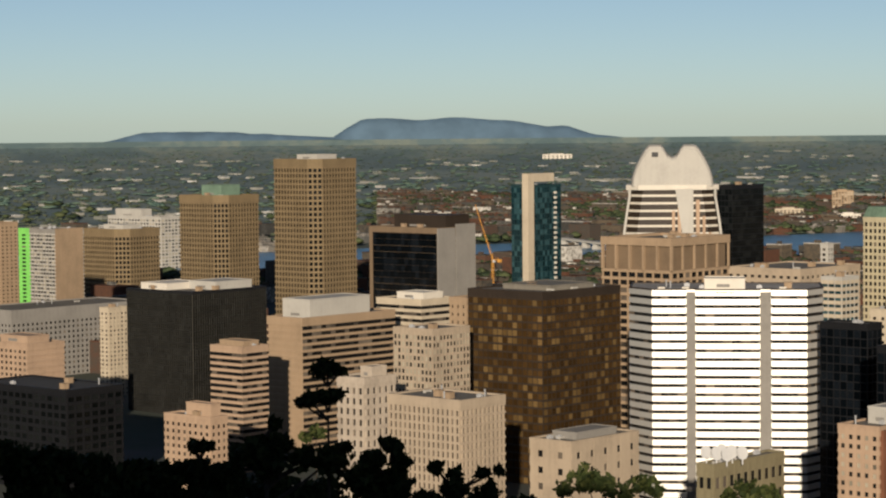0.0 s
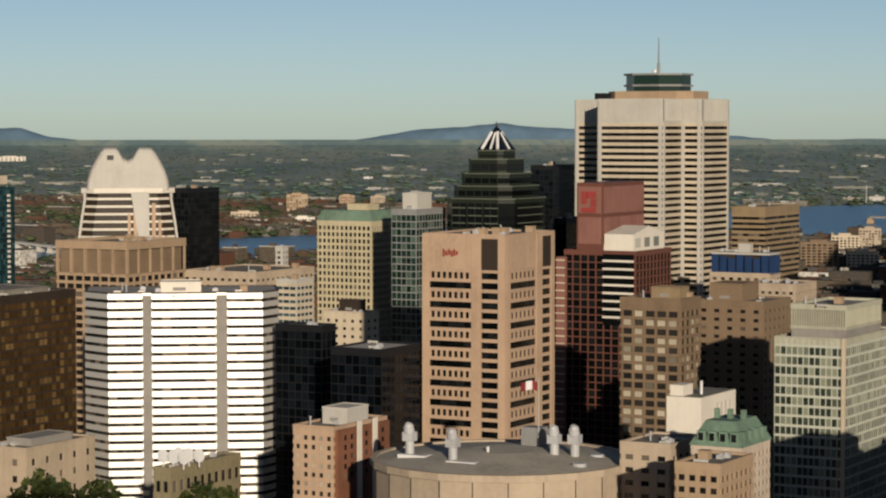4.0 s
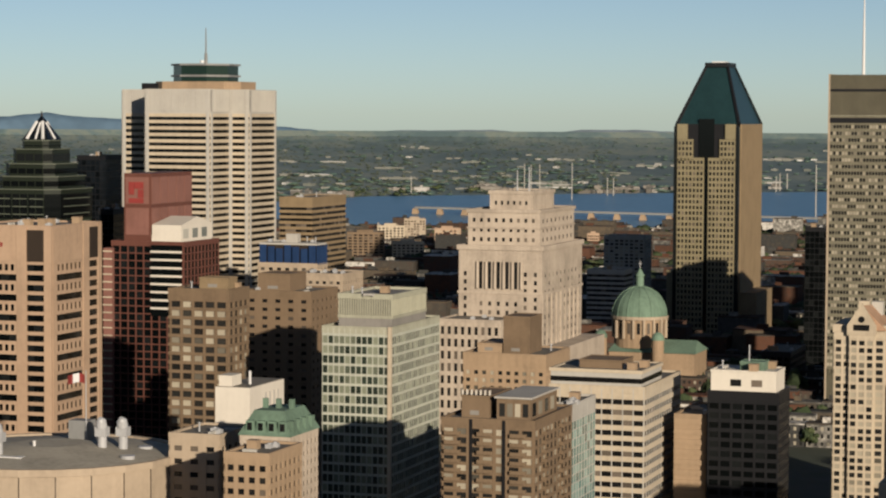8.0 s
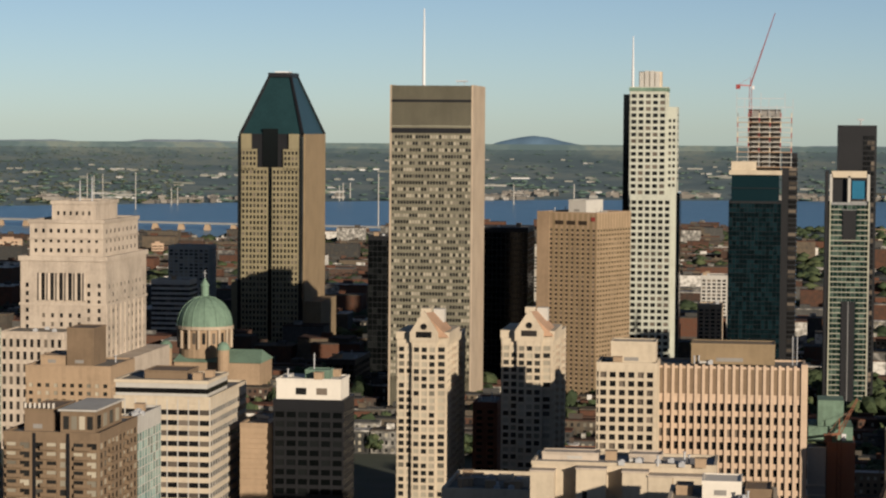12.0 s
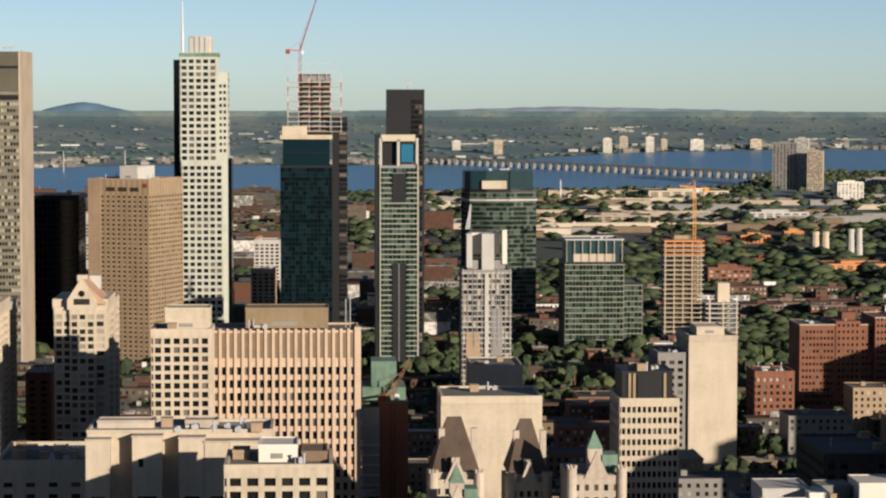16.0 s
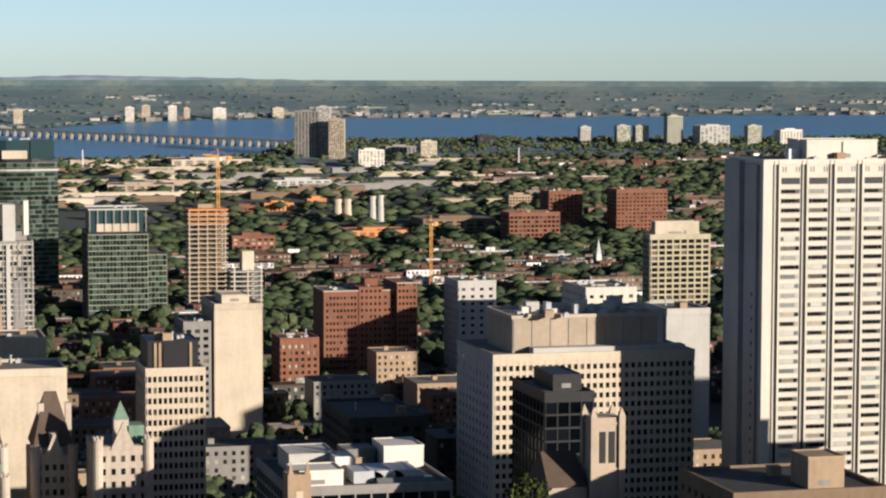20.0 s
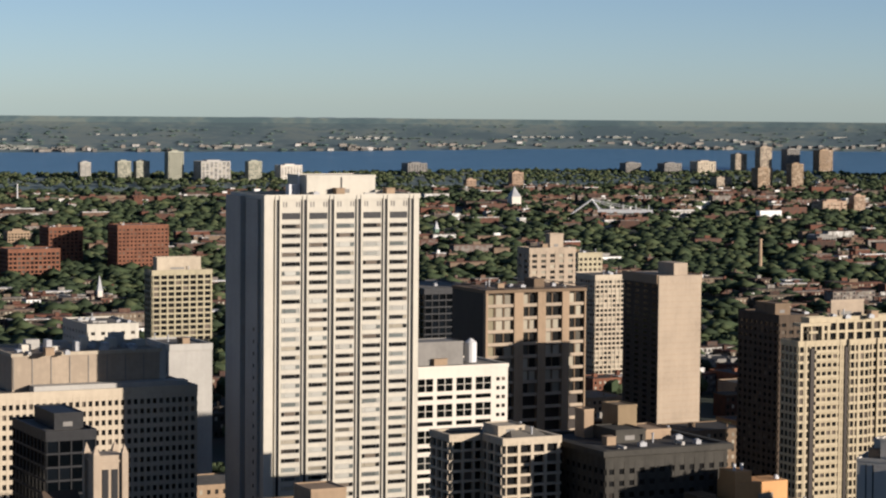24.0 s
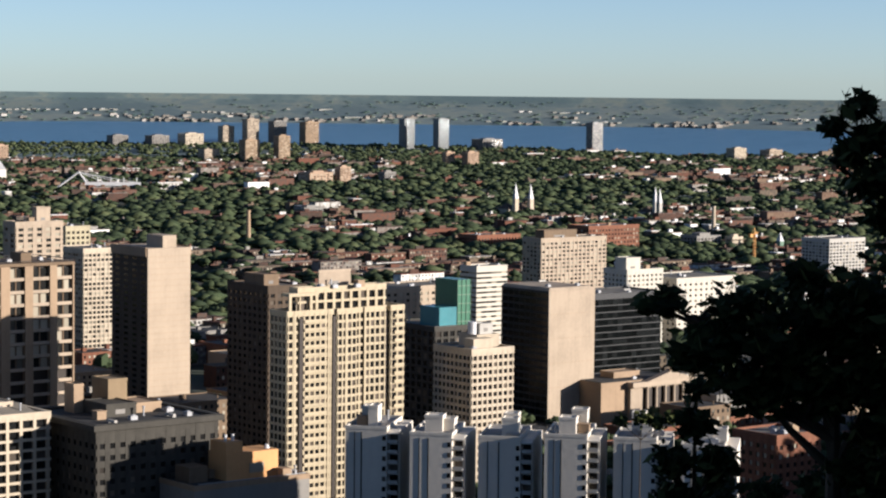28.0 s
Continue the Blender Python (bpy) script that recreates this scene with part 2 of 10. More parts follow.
def thing(name, label, category, loc, group="", kind=""):
    return_ob = new(name)
    return_ob.location = loc
    return tagged(return_ob, label, category, group, kind)


def part(name, build, mat, parent, label="", loc=(0, 0, 0)):
    data = build.mesh(name, mat) if isinstance(build, Build) else build
    ob = new(name, data)
    ob.parent = parent
    ob.location = loc
    if label:
        ob["label"] = label
    return ob


# ---- ground ----
def ground_z(x, y):
    r = math.hypot(x, y)
    if r > 2000:
        far = 2000 - 3500 * math.log(max(1e-4, 1 - (r - 2000) / 2900))
        return EYE_Z * (1 - r / far)
    front = [(0, 173.2), (12, 172.4), (40, 160), (100, 140), (200, 112), (400, 72), (600, 40), (800, 14), (1000, 0), (2100, 0)]
    back = [(0, 173.2), (12, 173.6), (60, 176), (200, 188), (500, 180), (900, 90), (1400, 20), (2000, 0), (2100, 0)]
    s = min(1.0, max(0.0, (-y / max(r, 1)) * 1.5 + 0.2))
    z = [float(np.interp(r, [a for a, _ in tab], [b for _, b in tab])) for tab in (front, back)]
    low = z[0] * (1 - s) + z[1] * s
    # the unseen wooded shoulder of the hill on the evening side, sized to cast shade
    turn = math.degrees(math.atan2(x, y))
    k = min(1.0, max(0.0, (turn - 52) / 6)) if turn < 130 else 0.0
    spur = float(np.interp(r, [0, 12, 100, 300, 540, 720, 900, 1050, 1400, 1800], [173, 172, 157, 118, 92, 84, 78, 72, 30, 0]))
    return max(low, low + (spur - low) * k)


FOOT = []      # what is built over: x0, x1, y0, y1


def shell(root, plan, z0, z1, wall, glass, storeys, bay, sp=0.45, pw=0.3, deep=0.5, head=2.0, foot=0.0,
          band=None, pier=None, roof=None, parapet=0.9, split=False, skip=(), single=()):
    """The walls of a building on a plan: core, panes storey by storey, spandrels, piers, parapet and roof, all parts of root."""
    part("wall_core", Build().prism(plan, z0 - 4, z1), wall, root)
    n, fh = len(plan), (z1 - z0 - head - foot) / storeys
    panes, posts, spans, lone, strips = Build(), Build(), Build(), [], []
    for i in range(n):
        if i in skip:
            continue
        p, q = Vector(plan[i]), Vector(plan[(i + 1) % n])
        t = (q - p).normalized()
        o, L = Vector((t.y, -t.x)), (q - p).length
        k = max(1, round(L / (bay if pw > 0.01 else min(bay, 3.6))))
        b = L / k
        if i in single and k * storeys <= 300:
            lone.append(((p, t, o, k, b), i))
        for j in range(k if not (i in single and k * storeys <= 300) else 0):
            panes.slab(p, t, o, (j + pw / 2) * b + 0.02, (j + 1 - pw / 2) * b - 0.02, 0.03, 0.12, 0.0, fh * (1 - sp) + 0.1)
        if pw > 0.01:
            h = pw * b / 2
            for j in range(k + 1):
                a0, a1 = max(0.0, j * b - h), min(L, j * b + h)
                posts.slab(p, t, o, a0, a1, 0.0, deep + 0.07, z0 - 3, z1 - 0.05)
                strips.append((p, t, o, a0, a1))
    if panes.f:
        allp = Build()
        for s in range(storeys):
            z = z0 + foot + s * fh + fh * sp / 2 - 0.05
            allp.add([(a, b, c + z) for a, b, c in panes.v], panes.f)
        part("window", allp, glass, root)["kind"] = "stuff"
    for (p, t, o, k, b), e in lone:
        data = Build().slab(Vector((0, 0)), t, o, pw / 2 * b + 0.02, b - pw / 2 * b - 0.02, 0.03, 0.12, 0.0, fh * (1 - sp) + 0.1).mesh("window", glass)
        for s in range(storeys):
            for j in range(k):
                part("window", data, None, root, loc=(p.x + t.x * j * b, p.y + t.y * j * b, z0 + foot + s * fh + fh * sp / 2 - 0.05))
    if strips and len(strips) <= 18:
        for p, t, o, a0, a1 in strips:
            part("pier", Build().slab(p, t, o, a0, a1, 0.0, deep + 0.07, z0 - 3, z1 - 0.05), pier or wall, root)
    elif posts.f:
        part("pier", posts, pier or wall, root)["kind"] = "stuff"
    if sp > 0.01:
        if split:
            data = Build().ring(plan, 0.0, deep, 0.0, fh * sp).mesh("spandrel", band or wall)
            for s in range(storeys + 1):
                part("spandrel", data, None, root, loc=(0, 0, z0 + foot + s * fh - fh * sp / 2))
        else:
            for s in range(storeys + 1):
                z = z0 + foot + s * fh
                spans.ring(plan, 0.0, deep, z - fh * sp / 2, z + fh * sp / 2)
            part("spandrel", spans, band or wall, root)["kind"] = "stuff"
    if foot > 0:
        part("base", Build().ring(plan, 0.0, deep, z0 - 3, z0 + foot - fh * sp / 2 - 0.02), wall, root)
    part("parapet", Build().ring(plan, -0.35, deep + 0.04, z1 - head + fh * sp / 2 + 0.02, z1 + parapet), wall, root)
    part("roof", Build().prism(offset(plan, -0.36), z1, z1 + 0.15), roof or ROOFT, root)


rooftop = random.Random(5)
UNIT = {}


def roof_units(root, w, d, z, count, cx=0.0, y0=0.0):
    """Fans, ducts and hatches on a flat roof."""
    if not UNIT:
        u = Build().box(-1.2, 1.2, -0.9, 0.9, 0, 1.3)
        u.disc(0, 0, 0.7, 1.3, 1.6, n=10)
        UNIT["fan"] = u.mesh("roof_fan_unit", METAL)
        u = Build().box(-0.5, 0.5, -2.2, 2.2, 0.3, 1.1)
        u.box(-0.6, 0.6, -2.0, -1.7, 0, 0.3).box(-0.6, 0.6, 1.7, 2.0, 0, 0.3)
        UNIT["duct"] = u.mesh("roof_duct", PALE)
        u = Build().box(-1.6, 1.6, -1.6, 1.6, 0, 2.5).box(-1.8, 1.8, -1.8, 1.8, 2.5, 2.7)
        UNIT["hatch"] = u.mesh("stair_hatch", TAN)
        u = Build().tube((0, 0, 0), (0, 0, 2.8), 0.3, n=8).tube((0, 0, 2.8), (0, 0, 3.1), 0.5, n=8)
        UNIT["pipe"] = u.mesh("vent_pipe", METAL)
    for i in range(count):
        k = rooftop.choice(["fan", "fan", "duct", "hatch", "pipe"])
        ob = part(UNIT[k].name, UNIT[k], None, root, loc=(cx + rooftop.uniform(-0.42, 0.42) * w, y0 + rooftop.uniform(0.1, 0.9) * d, z + 0.14))
        ob.rotation_euler = (0, 0, rooftop.choice([0, math.pi / 2]))


def pent(root, x0, x1, y0, y1, z0, z1, mat, trim=None):
    """A machine room on a roof, with its coping."""
    room = part("penthouse", Build().box(x0, x1, y0, y1, z0, z1), mat, root)
    part("coping", Build().ring([(x0, y0), (x1, y0), (x1, y1), (x0, y1)], -0.3, 0.12, z1 - 0.5, z1 + 0.3), trim or mat, room)
    if x1 - x0 > 6 and z1 - z0 > 3.2:
        part("louvre", Build().box(x0 + (x1 - x0) * 0.3, x0 + (x1 - x0) * 0.62, y0 - 0.06, y0 + 0.1, z0 + 1.0, z0 + 2.4), GREY, room)


def office(name, label, x, y, w, d, top, wall, glass, storeys, bay, category="office building", units=4, pents=(), group="", **kw):
    """A plain block: x, y the middle of its front; top above the city's floor."""
    g = min(ground_z(x - w / 2, y), ground_z(x + w / 2, y), ground_z(x, y + d)) if math.hypot(x, y) < 2000 else ground_z(x, y + d / 2)
    root = thing(name, label, category, (x, y, g), group)
    h = top - g
    shell(root, rect(w, d), 0, h, wall, glass, storeys, bay, **kw)
    for fx0, fx1, fy0, fy1, ph, pm in pents:
        pent(root, (fx0 - 0.5) * w, (fx1 - 0.5) * w, fy0 * d, fy1 * d, h + 0.1, h + ph, pm)
    roof_units(root, w, d, h, units)
    FOOT.append((x - w / 2 - 4, x + w / 2 + 4, y - 4, y + d + 4))
    return root

# ---- ground, river, hills ----
def ground_mat():
    m, n, l, b = node_mat("city_ground")
    tc = n.new("ShaderNodeTexCoord")
    a, c = n.new("ShaderNodeTexNoise"), n.new("ShaderNodeTexNoise")
    a.inputs["Scale"].default_value, a.inputs["Detail"].default_value = 0.006, 8
    c.inputs["Scale"].default_value, c.inputs["Detail"].default_value = 0.05, 6
    l.new(tc.outputs["Object"], a.inputs["Vector"]); l.new(tc.outputs["Object"], c.inputs["Vector"])
    r = ramp(n, [(0.35, (0.028, 0.038, 0.018)), (0.5, (0.04, 0.045, 0.03)), (0.6, (0.055, 0.052, 0.045)), (0.7, (0.035, 0.045, 0.02))])
    k = n.new("ShaderNodeMath"); k.operation = "MULTIPLY_ADD"; k.inputs[1].default_value = 0.35
    s = n.new("ShaderNodeMath"); s.operation = "SUBTRACT"; s.inputs[1].default_value = 0.175
    l.new(c.outputs["Fac"], k.inputs[0]); l.new(a.outputs["Fac"], k.inputs[2]); l.new(k.outputs[0], s.inputs[0])
    l.new(s.outputs[0], r.inputs["Fac"])
    # the plain beyond the river: field and scrub colours, paled by painted-in haze
    hazy_fields = ramp(n, [(0.4, (0.075, 0.115, 0.12)), (0.5, (0.105, 0.147, 0.143)), (0.58, (0.155, 0.182, 0.155)), (0.66, (0.1, 0.142, 0.145))])
    l.new(s.outputs[0], hazy_fields.inputs["Fac"])
    # distance from the lookout drives how much of the haze colour shows
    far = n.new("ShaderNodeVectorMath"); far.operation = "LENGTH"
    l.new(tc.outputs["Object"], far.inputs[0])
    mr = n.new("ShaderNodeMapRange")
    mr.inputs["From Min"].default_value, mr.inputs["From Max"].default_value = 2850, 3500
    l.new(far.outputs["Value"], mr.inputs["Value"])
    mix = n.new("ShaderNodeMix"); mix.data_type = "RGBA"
    l.new(mr.outputs[0], mix.inputs[0]); l.new(r.outputs["Color"], mix.inputs[6]); l.new(hazy_fields.outputs["Color"], mix.inputs[7])
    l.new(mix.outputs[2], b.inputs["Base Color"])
    b.inputs["Roughness"].default_value = 0.95
    return m


def land_z(x, y, r):
    return ground_z(x, y) if r < 4899 else ground_z(x * 4898 / r, y * 4898 / r)


gb = Build()
radii = [0.5, 6, 12, 25, 40, 70, 100, 150, 200, 300, 400, 500, 600, 700, 800, 900, 1000, 1300, 1600, 2000] + [2000 + 100 * i for i in range(1, 28)] + [4760, 4810, 4850, 4880, 4897]
SEG = 180
for r in radii:
    for i in range(SEG):
        a = 2 * math.pi * i / SEG
        x, y = r * math.sin(a), r * math.cos(a)
        gb.v.append((x, y, land_z(x, y, r)))
gb.f.append(tuple(range(SEG)))
for j in range(len(radii) - 1):
    for i in range(SEG):
        k = (i + 1) % SEG
        gb.f.append((j * SEG + i, (j + 1) * SEG + i, (j + 1) * SEG + k, j * SEG + k))
gb.f = [tuple(reversed(f)) for f in gb.f]
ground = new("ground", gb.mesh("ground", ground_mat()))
tagged(ground, "dark city ground with patches of grass and paving", "ground", kind="structure")


def water_mat():
    m, n, l, b = node_mat("river_water")
    b.inputs["Base Color"].default_value = (0.012, 0.04, 0.085, 1)
    b.inputs["Roughness"].default_value = 0.3
    tc = n.new("ShaderNodeTexCoord")
    mp = n.new("ShaderNodeMapping"); mp.inputs["Scale"].default_value = (0.02, 0.05, 0.02)
    w = n.new("ShaderNodeTexNoise"); w.inputs["Scale"].default_value, w.inputs["Detail"].default_value = 1.0, 6
    l.new(tc.outputs["Object"], mp.inputs["Vector"]); l.new(mp.outputs[0], w.inputs["Vector"])
    r = ramp(n, [(0.3, (0.052, 0.13, 0.2)), (0.7, (0.092, 0.185, 0.26))])
    l.new(w.outputs["Fac"], r.inputs["Fac"]); l.new(r.outputs["Color"], b.inputs["Base Color"])
    f = n.new("ShaderNodeTexNoise"); f.inputs["Scale"].default_value, f.inputs["Detail"].default_value = 0.4, 4
    l.new(tc.outputs["Object"], f.inputs["Vector"])
    bp = n.new("ShaderNodeBump"); bp.inputs["Strength"].default_value, bp.inputs["Distance"].default_value = 0.6, 1.0
    l.new(f.outputs["Fac"], bp.inputs["Height"]); l.new(bp.outputs[0], b.inputs["Normal"])
    return m


# the two banks: degrees clockwise from +y, and metres from the lookout
NEAR_BANK = [(-80, 2630), (-46, 2640), (-33, 2785), (-20, 3056), (-12, 3090), (-1.5, 3330), (3, 3374), (9.2, 3467), (10.2, 3560), (10.8, 3830), (13, 3835), (22.6, 3905), (29, 4030), (37, 4030), (41, 3990), (44, 3851), (47, 3920), (80, 3950)]
FAR_BANK = [(-80, 2860), (-46, 2875), (-33.7, 3080), (-27, 3300), (-20, 3690), (-14, 3790), (-5, 3920), (3, 3960), (7.7, 4260), (13, 4335), (22.6, 4411), (29.4, 4530), (37, 4530), (44, 4517), (47, 4484), (80, 4480)]


def bank(tab, a):
    return float(np.interp(a, [p for p, _ in tab], [q for _, q in tab]))


rb = Build()
steps, across = 321, 7
for i in range(steps):
    a = -80 + 160 * i / (steps - 1)
    jig = 9 * noise.noise(Vector((a * 1.7, 0, 0)))
    n0, f0 = bank(NEAR_BANK, a) + jig, bank(FAR_BANK, a) + 9 * noise.noise(Vector((a * 1.3, 5, 0)))
    for j in range(across):
        r = n0 + (f0 - n0) * j / (across - 1)
        x, y = r * math.sin(radians(a)), r * math.cos(radians(a))
        rb.v.append((x, y, ground_z(x, y) + 1.5))
for i in range(steps - 1):
    for j in range(across - 1):
        rb.f.append((i * across + j, (i + 1) * across + j, (i + 1) * across + j + 1, i * across + j + 1))
water = new("water", rb.mesh("water", water_mat()))
tagged(water, "broad deep blue river with light ripples", "river", kind="structure")


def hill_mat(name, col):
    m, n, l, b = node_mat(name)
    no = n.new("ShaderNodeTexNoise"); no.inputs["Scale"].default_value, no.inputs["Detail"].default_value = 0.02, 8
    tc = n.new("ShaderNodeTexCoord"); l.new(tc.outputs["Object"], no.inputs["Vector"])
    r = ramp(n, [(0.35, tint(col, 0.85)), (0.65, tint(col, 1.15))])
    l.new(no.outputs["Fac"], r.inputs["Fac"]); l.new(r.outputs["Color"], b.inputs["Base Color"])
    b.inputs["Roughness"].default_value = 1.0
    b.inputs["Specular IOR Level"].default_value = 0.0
    # a faint glow in the hill's own colour imitates haze
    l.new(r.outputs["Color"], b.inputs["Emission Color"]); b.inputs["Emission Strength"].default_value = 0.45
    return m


def far_hill(label, profile, dist, mat, rough=0.02):
    """A far hill: degrees clockwise from +y and degrees above eye level along its skyline, as a rounded ridge."""
    b, rows = Build(), 6
    az = [p for p, _ in profile]
    n = int((az[-1] - az[0]) * 6) + 2
    base = -0.62
    for i in range(n):
        a = az[0] + (az[-1] - az[0]) * i / (n - 1)
        e = float(np.interp(a, az, [q for _, q in profile])) + rough * noise.noise(Vector((a * 3, dist * 0.01, 0)))
        e = max(e, base + 0.01)
        for j in range(rows):
            f = j / (rows - 1)
            r = dist - 60 * (1 - f)
            ang = base + (e - base) * math.sin(f * math.pi / 2)
            b.v.append((r * math.sin(radians(a)), r * math.cos(radians(a)), EYE_Z + r * math.tan(radians(ang))))
    for i in range(n - 1):
        for j in range(rows - 1):
            b.f.append((i * rows + j, (i + 1) * rows + j, (i + 1) * rows + j + 1, i * rows + j + 1))
    ob = new("backdrop", b.mesh("far_hill", mat))
    for p in ob.data.polygons:
        p.use_smooth = True
    return tagged(ob, label, "hill", kind="structure")


# hill colours hold the blue of distance haze
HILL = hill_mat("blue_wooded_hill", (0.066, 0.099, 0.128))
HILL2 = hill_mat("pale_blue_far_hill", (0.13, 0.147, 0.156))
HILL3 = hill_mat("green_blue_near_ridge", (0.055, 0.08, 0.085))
far_hill("long wooded hill with twin humps, blue with painted haze", [(-62, -0.50), (-51.5, -0.52), (-50.4, -0.46), (-49.1, -0.17), (-47.5, -0.16), (-46, -0.24), (-44.6, -0.32), (-44.3, -0.12), (-43.9, 0.11), (-43.2, 0.12), (-42.5, 0.07), (-41.8, 0.13), (-40.4, 0.05), (-39.5, -0.10), (-39.0, -0.10), (-38.4, -0.30), (-37.2, -0.42), (-35, -0.46)], 4960, HILL)
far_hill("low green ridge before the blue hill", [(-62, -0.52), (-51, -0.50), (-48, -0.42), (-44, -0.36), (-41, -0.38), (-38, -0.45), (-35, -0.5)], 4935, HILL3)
far_hill("low wooded hill on the horizon, blue with painted haze", [(-31.6, -0.46), (-31, -0.38), (-29.5, -0.12), (-28.4, -0.08), (-27.6, 0.02), (-26.9, -0.08), (-26, -0.12), (-23.5, -0.16), (-22, -0.3), (-20.5, -0.44)], 4960, HILL)
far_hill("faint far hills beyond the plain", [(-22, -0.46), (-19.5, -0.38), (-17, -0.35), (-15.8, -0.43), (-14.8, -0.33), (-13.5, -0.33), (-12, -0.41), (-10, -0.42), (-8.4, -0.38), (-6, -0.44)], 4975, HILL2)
far_hill("single rounded hill on the plain, blue with painted haze", [(-7.6, -0.46), (-6.7, -0.40), (-6.1, -0.26), (-5.65, -0.17), (-5.2, -0.22), (-4.6, -0.38), (-3.6, -0.46)], 4960, HILL)
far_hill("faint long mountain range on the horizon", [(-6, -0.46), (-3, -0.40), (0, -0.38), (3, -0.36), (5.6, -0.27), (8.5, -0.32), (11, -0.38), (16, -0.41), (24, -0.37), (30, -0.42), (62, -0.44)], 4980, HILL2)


# ---- buildings with a shape of their own ----
def base_of(x, y, w, d):
    return min(ground_z(x - w / 2, y), ground_z(x + w / 2, y), ground_z(x, y + d)) if math.hypot(x, y) < 2000 else ground_z(x, y + d / 2)


def start(name, label, x, y, w, d, top, category="office building", turn=0.0, group=""):
    g = base_of(x, y, w, d)
    root = thing(name, label, category, (x, y, g), group)
    root.rotation_euler = (0, 0, radians(turn))
    FOOT.append((x - w / 2 - 4, x + w / 2 + 4, y - 4, y + d + 4))
    return root, top - g


def bearing(x, y):
    """The turn that makes a front look at the lookout."""
    return math.degrees(math.atan2(-x, y))


def bars(root, x0, x1, y, z0, z1, mat, n, label):
    """Letters of a sign too small to read, as plain raised bars."""
    b, s = Build(), (x1 - x0) / n
    for i in range(n):
        b.box(x0 + i * s, x0 + (i + 0.68) * s, y - 0.25, y, z0 + (i % 3) * 0.12 * (z1 - z0), z1 - (i % 2) * 0.2 * (z1 - z0))
    part("sign", b, mat, root, label)


def fascia(root, x0, x1, y0, z0, z1, mat, name="panel", label="", proud=0.6):
    return part(name, Build().box(x0, x1, y0 - proud, y0 + 0.2, z0, z1), mat, root, label)


def green_apartments(x, y, w, d, top):
    root, h = start("apartment_block", "concrete apartment block with a bright green stair strip", x, y, w, d, top, "apartment building")
    shell(root, rect(w, d), 0, h, GREY, G_MIX, 34, 3.4, sp=0.45, pw=0.15, deep=0.9, skip=(1, 3), head=3, band=PALE)
    fascia(root, -w / 2, -w * 0.2, 0, 0, h + 1, LIMEG, "stair_strip", "bright green painted strip", 1.3)
    for s in range(30):
        fascia(root, -w * 0.4, -w * 0.3, -1.3, h - 5 - s * 2.9, h - 3.6 - s * 2.9, G_DARK, "window", "", 0.06)
    part("flank", Build().box(w / 2, w / 2 + 1.0, -0.4, d, 0, h + 1.2), TAN, root, "blank tan concrete end wall")
    roof_units(root, w, d, h, 5)


def drum_tower(x, y, w, d, top, hat=False):
    root, h = start("office_tower", "ochre brown concrete tower with a grid of small dark windows", x, y, w, d, top, group="brown towers of one complex")
    k = w * 0.18
    shell(root, [(-w / 2, 0), (w / 2 - k, 0), (w / 2, k), (w / 2, d), (-w / 2, d)], 0, h, DUN, G_BLACK, max(8, round(h / 4.6)), 3.5, sp=0.37, pw=0.35, deep=1.0, head=6)
    pent(root, -w * 0.25, w * 0.25, d * 0.3, d * 0.8, h, h + (9 if hat else 4), COPPER if hat else PALE)
    roof_units(root, w, d, h, 5)


def navy_block(x, y, w, d, top):
    root, h = start("office_block", "brown office block with a dark navy glass front", x, y, w, d, top)
    shell(root, rect(w, d), 0, h, BROWN, G_BLACK, 24, 4, sp=0.3, pw=0.3, deep=0.4, skip=(0, 1), head=5)
    part("frame", Build().box(-w / 2, -w / 2 + 3, -0.9, 0.4, 0, h).box(-w / 2 + 3.02, w / 2, -0.9, 0.4, h - 3, h), BROWN, root, "dark brown stone surround")
    g = Build()
    n, s = 18, (w - 4) / 18
    for i in range(n):
        for k in range(20):
            g.box(-w / 2 + 3.4 + i * s, -w / 2 + 3.3 + (i + 1) * s, -0.75, -0.5, h - 7.8 - k * 4.6, h - 3.4 - k * 4.6)
    gl = part("glazing", g, G_NAVY, root, "navy mirror glass in wide panes")
    gl["kind"] = "stuff"
    part("flank", Build().box(w / 2, w / 2 + 0.8, -1.0, d * 0.45, 0, h + 0.5).box(w / 2, w / 2 + 0.8, d * 0.47, d, 0, h + 3), GREY, root, "plain grey-brown concrete flank")
    pent(root, -w * 0.3, w * 0.45, d * 0.3, d * 0.95, h, h + 9, DKBROWN)
    roof_units(root, w, d, h, 4)


def blue_tower(x, y, w, d, top):
    root, h = start("glass_tower", "slim blue glass tower with a cream portal frame", x, y, w, d, top)
    shell(root, rect(w, d), 0, h, TEAL, G_BLUE, 34, 2.6, sp=0.12, pw=0.05, deep=0.2, head=1)
    f = Build().box(w / 2 - 4, w / 2 + 1.5, -1.5, 5, 0, h + 9)
    f.box(w / 2 - 4, w / 2 + 1.5, 5.02, d * 0.75, h + 3, h + 9)
    part("frame", f, CREAM, root, "cream concrete portal frame")
    b = Build()
    for s in range(36):
        b.box(w / 2 + 0.25, w / 2 + 0.9, d * 0.78, d * 0.78 + 2.6, h - 6 - s * 3.6, h - 4.4 - s * 3.6)
    part("balcony", b, WHITE, root, "column of small white balconies")["kind"] = "stuff"
    roof_units(root, w, d, h, 2)


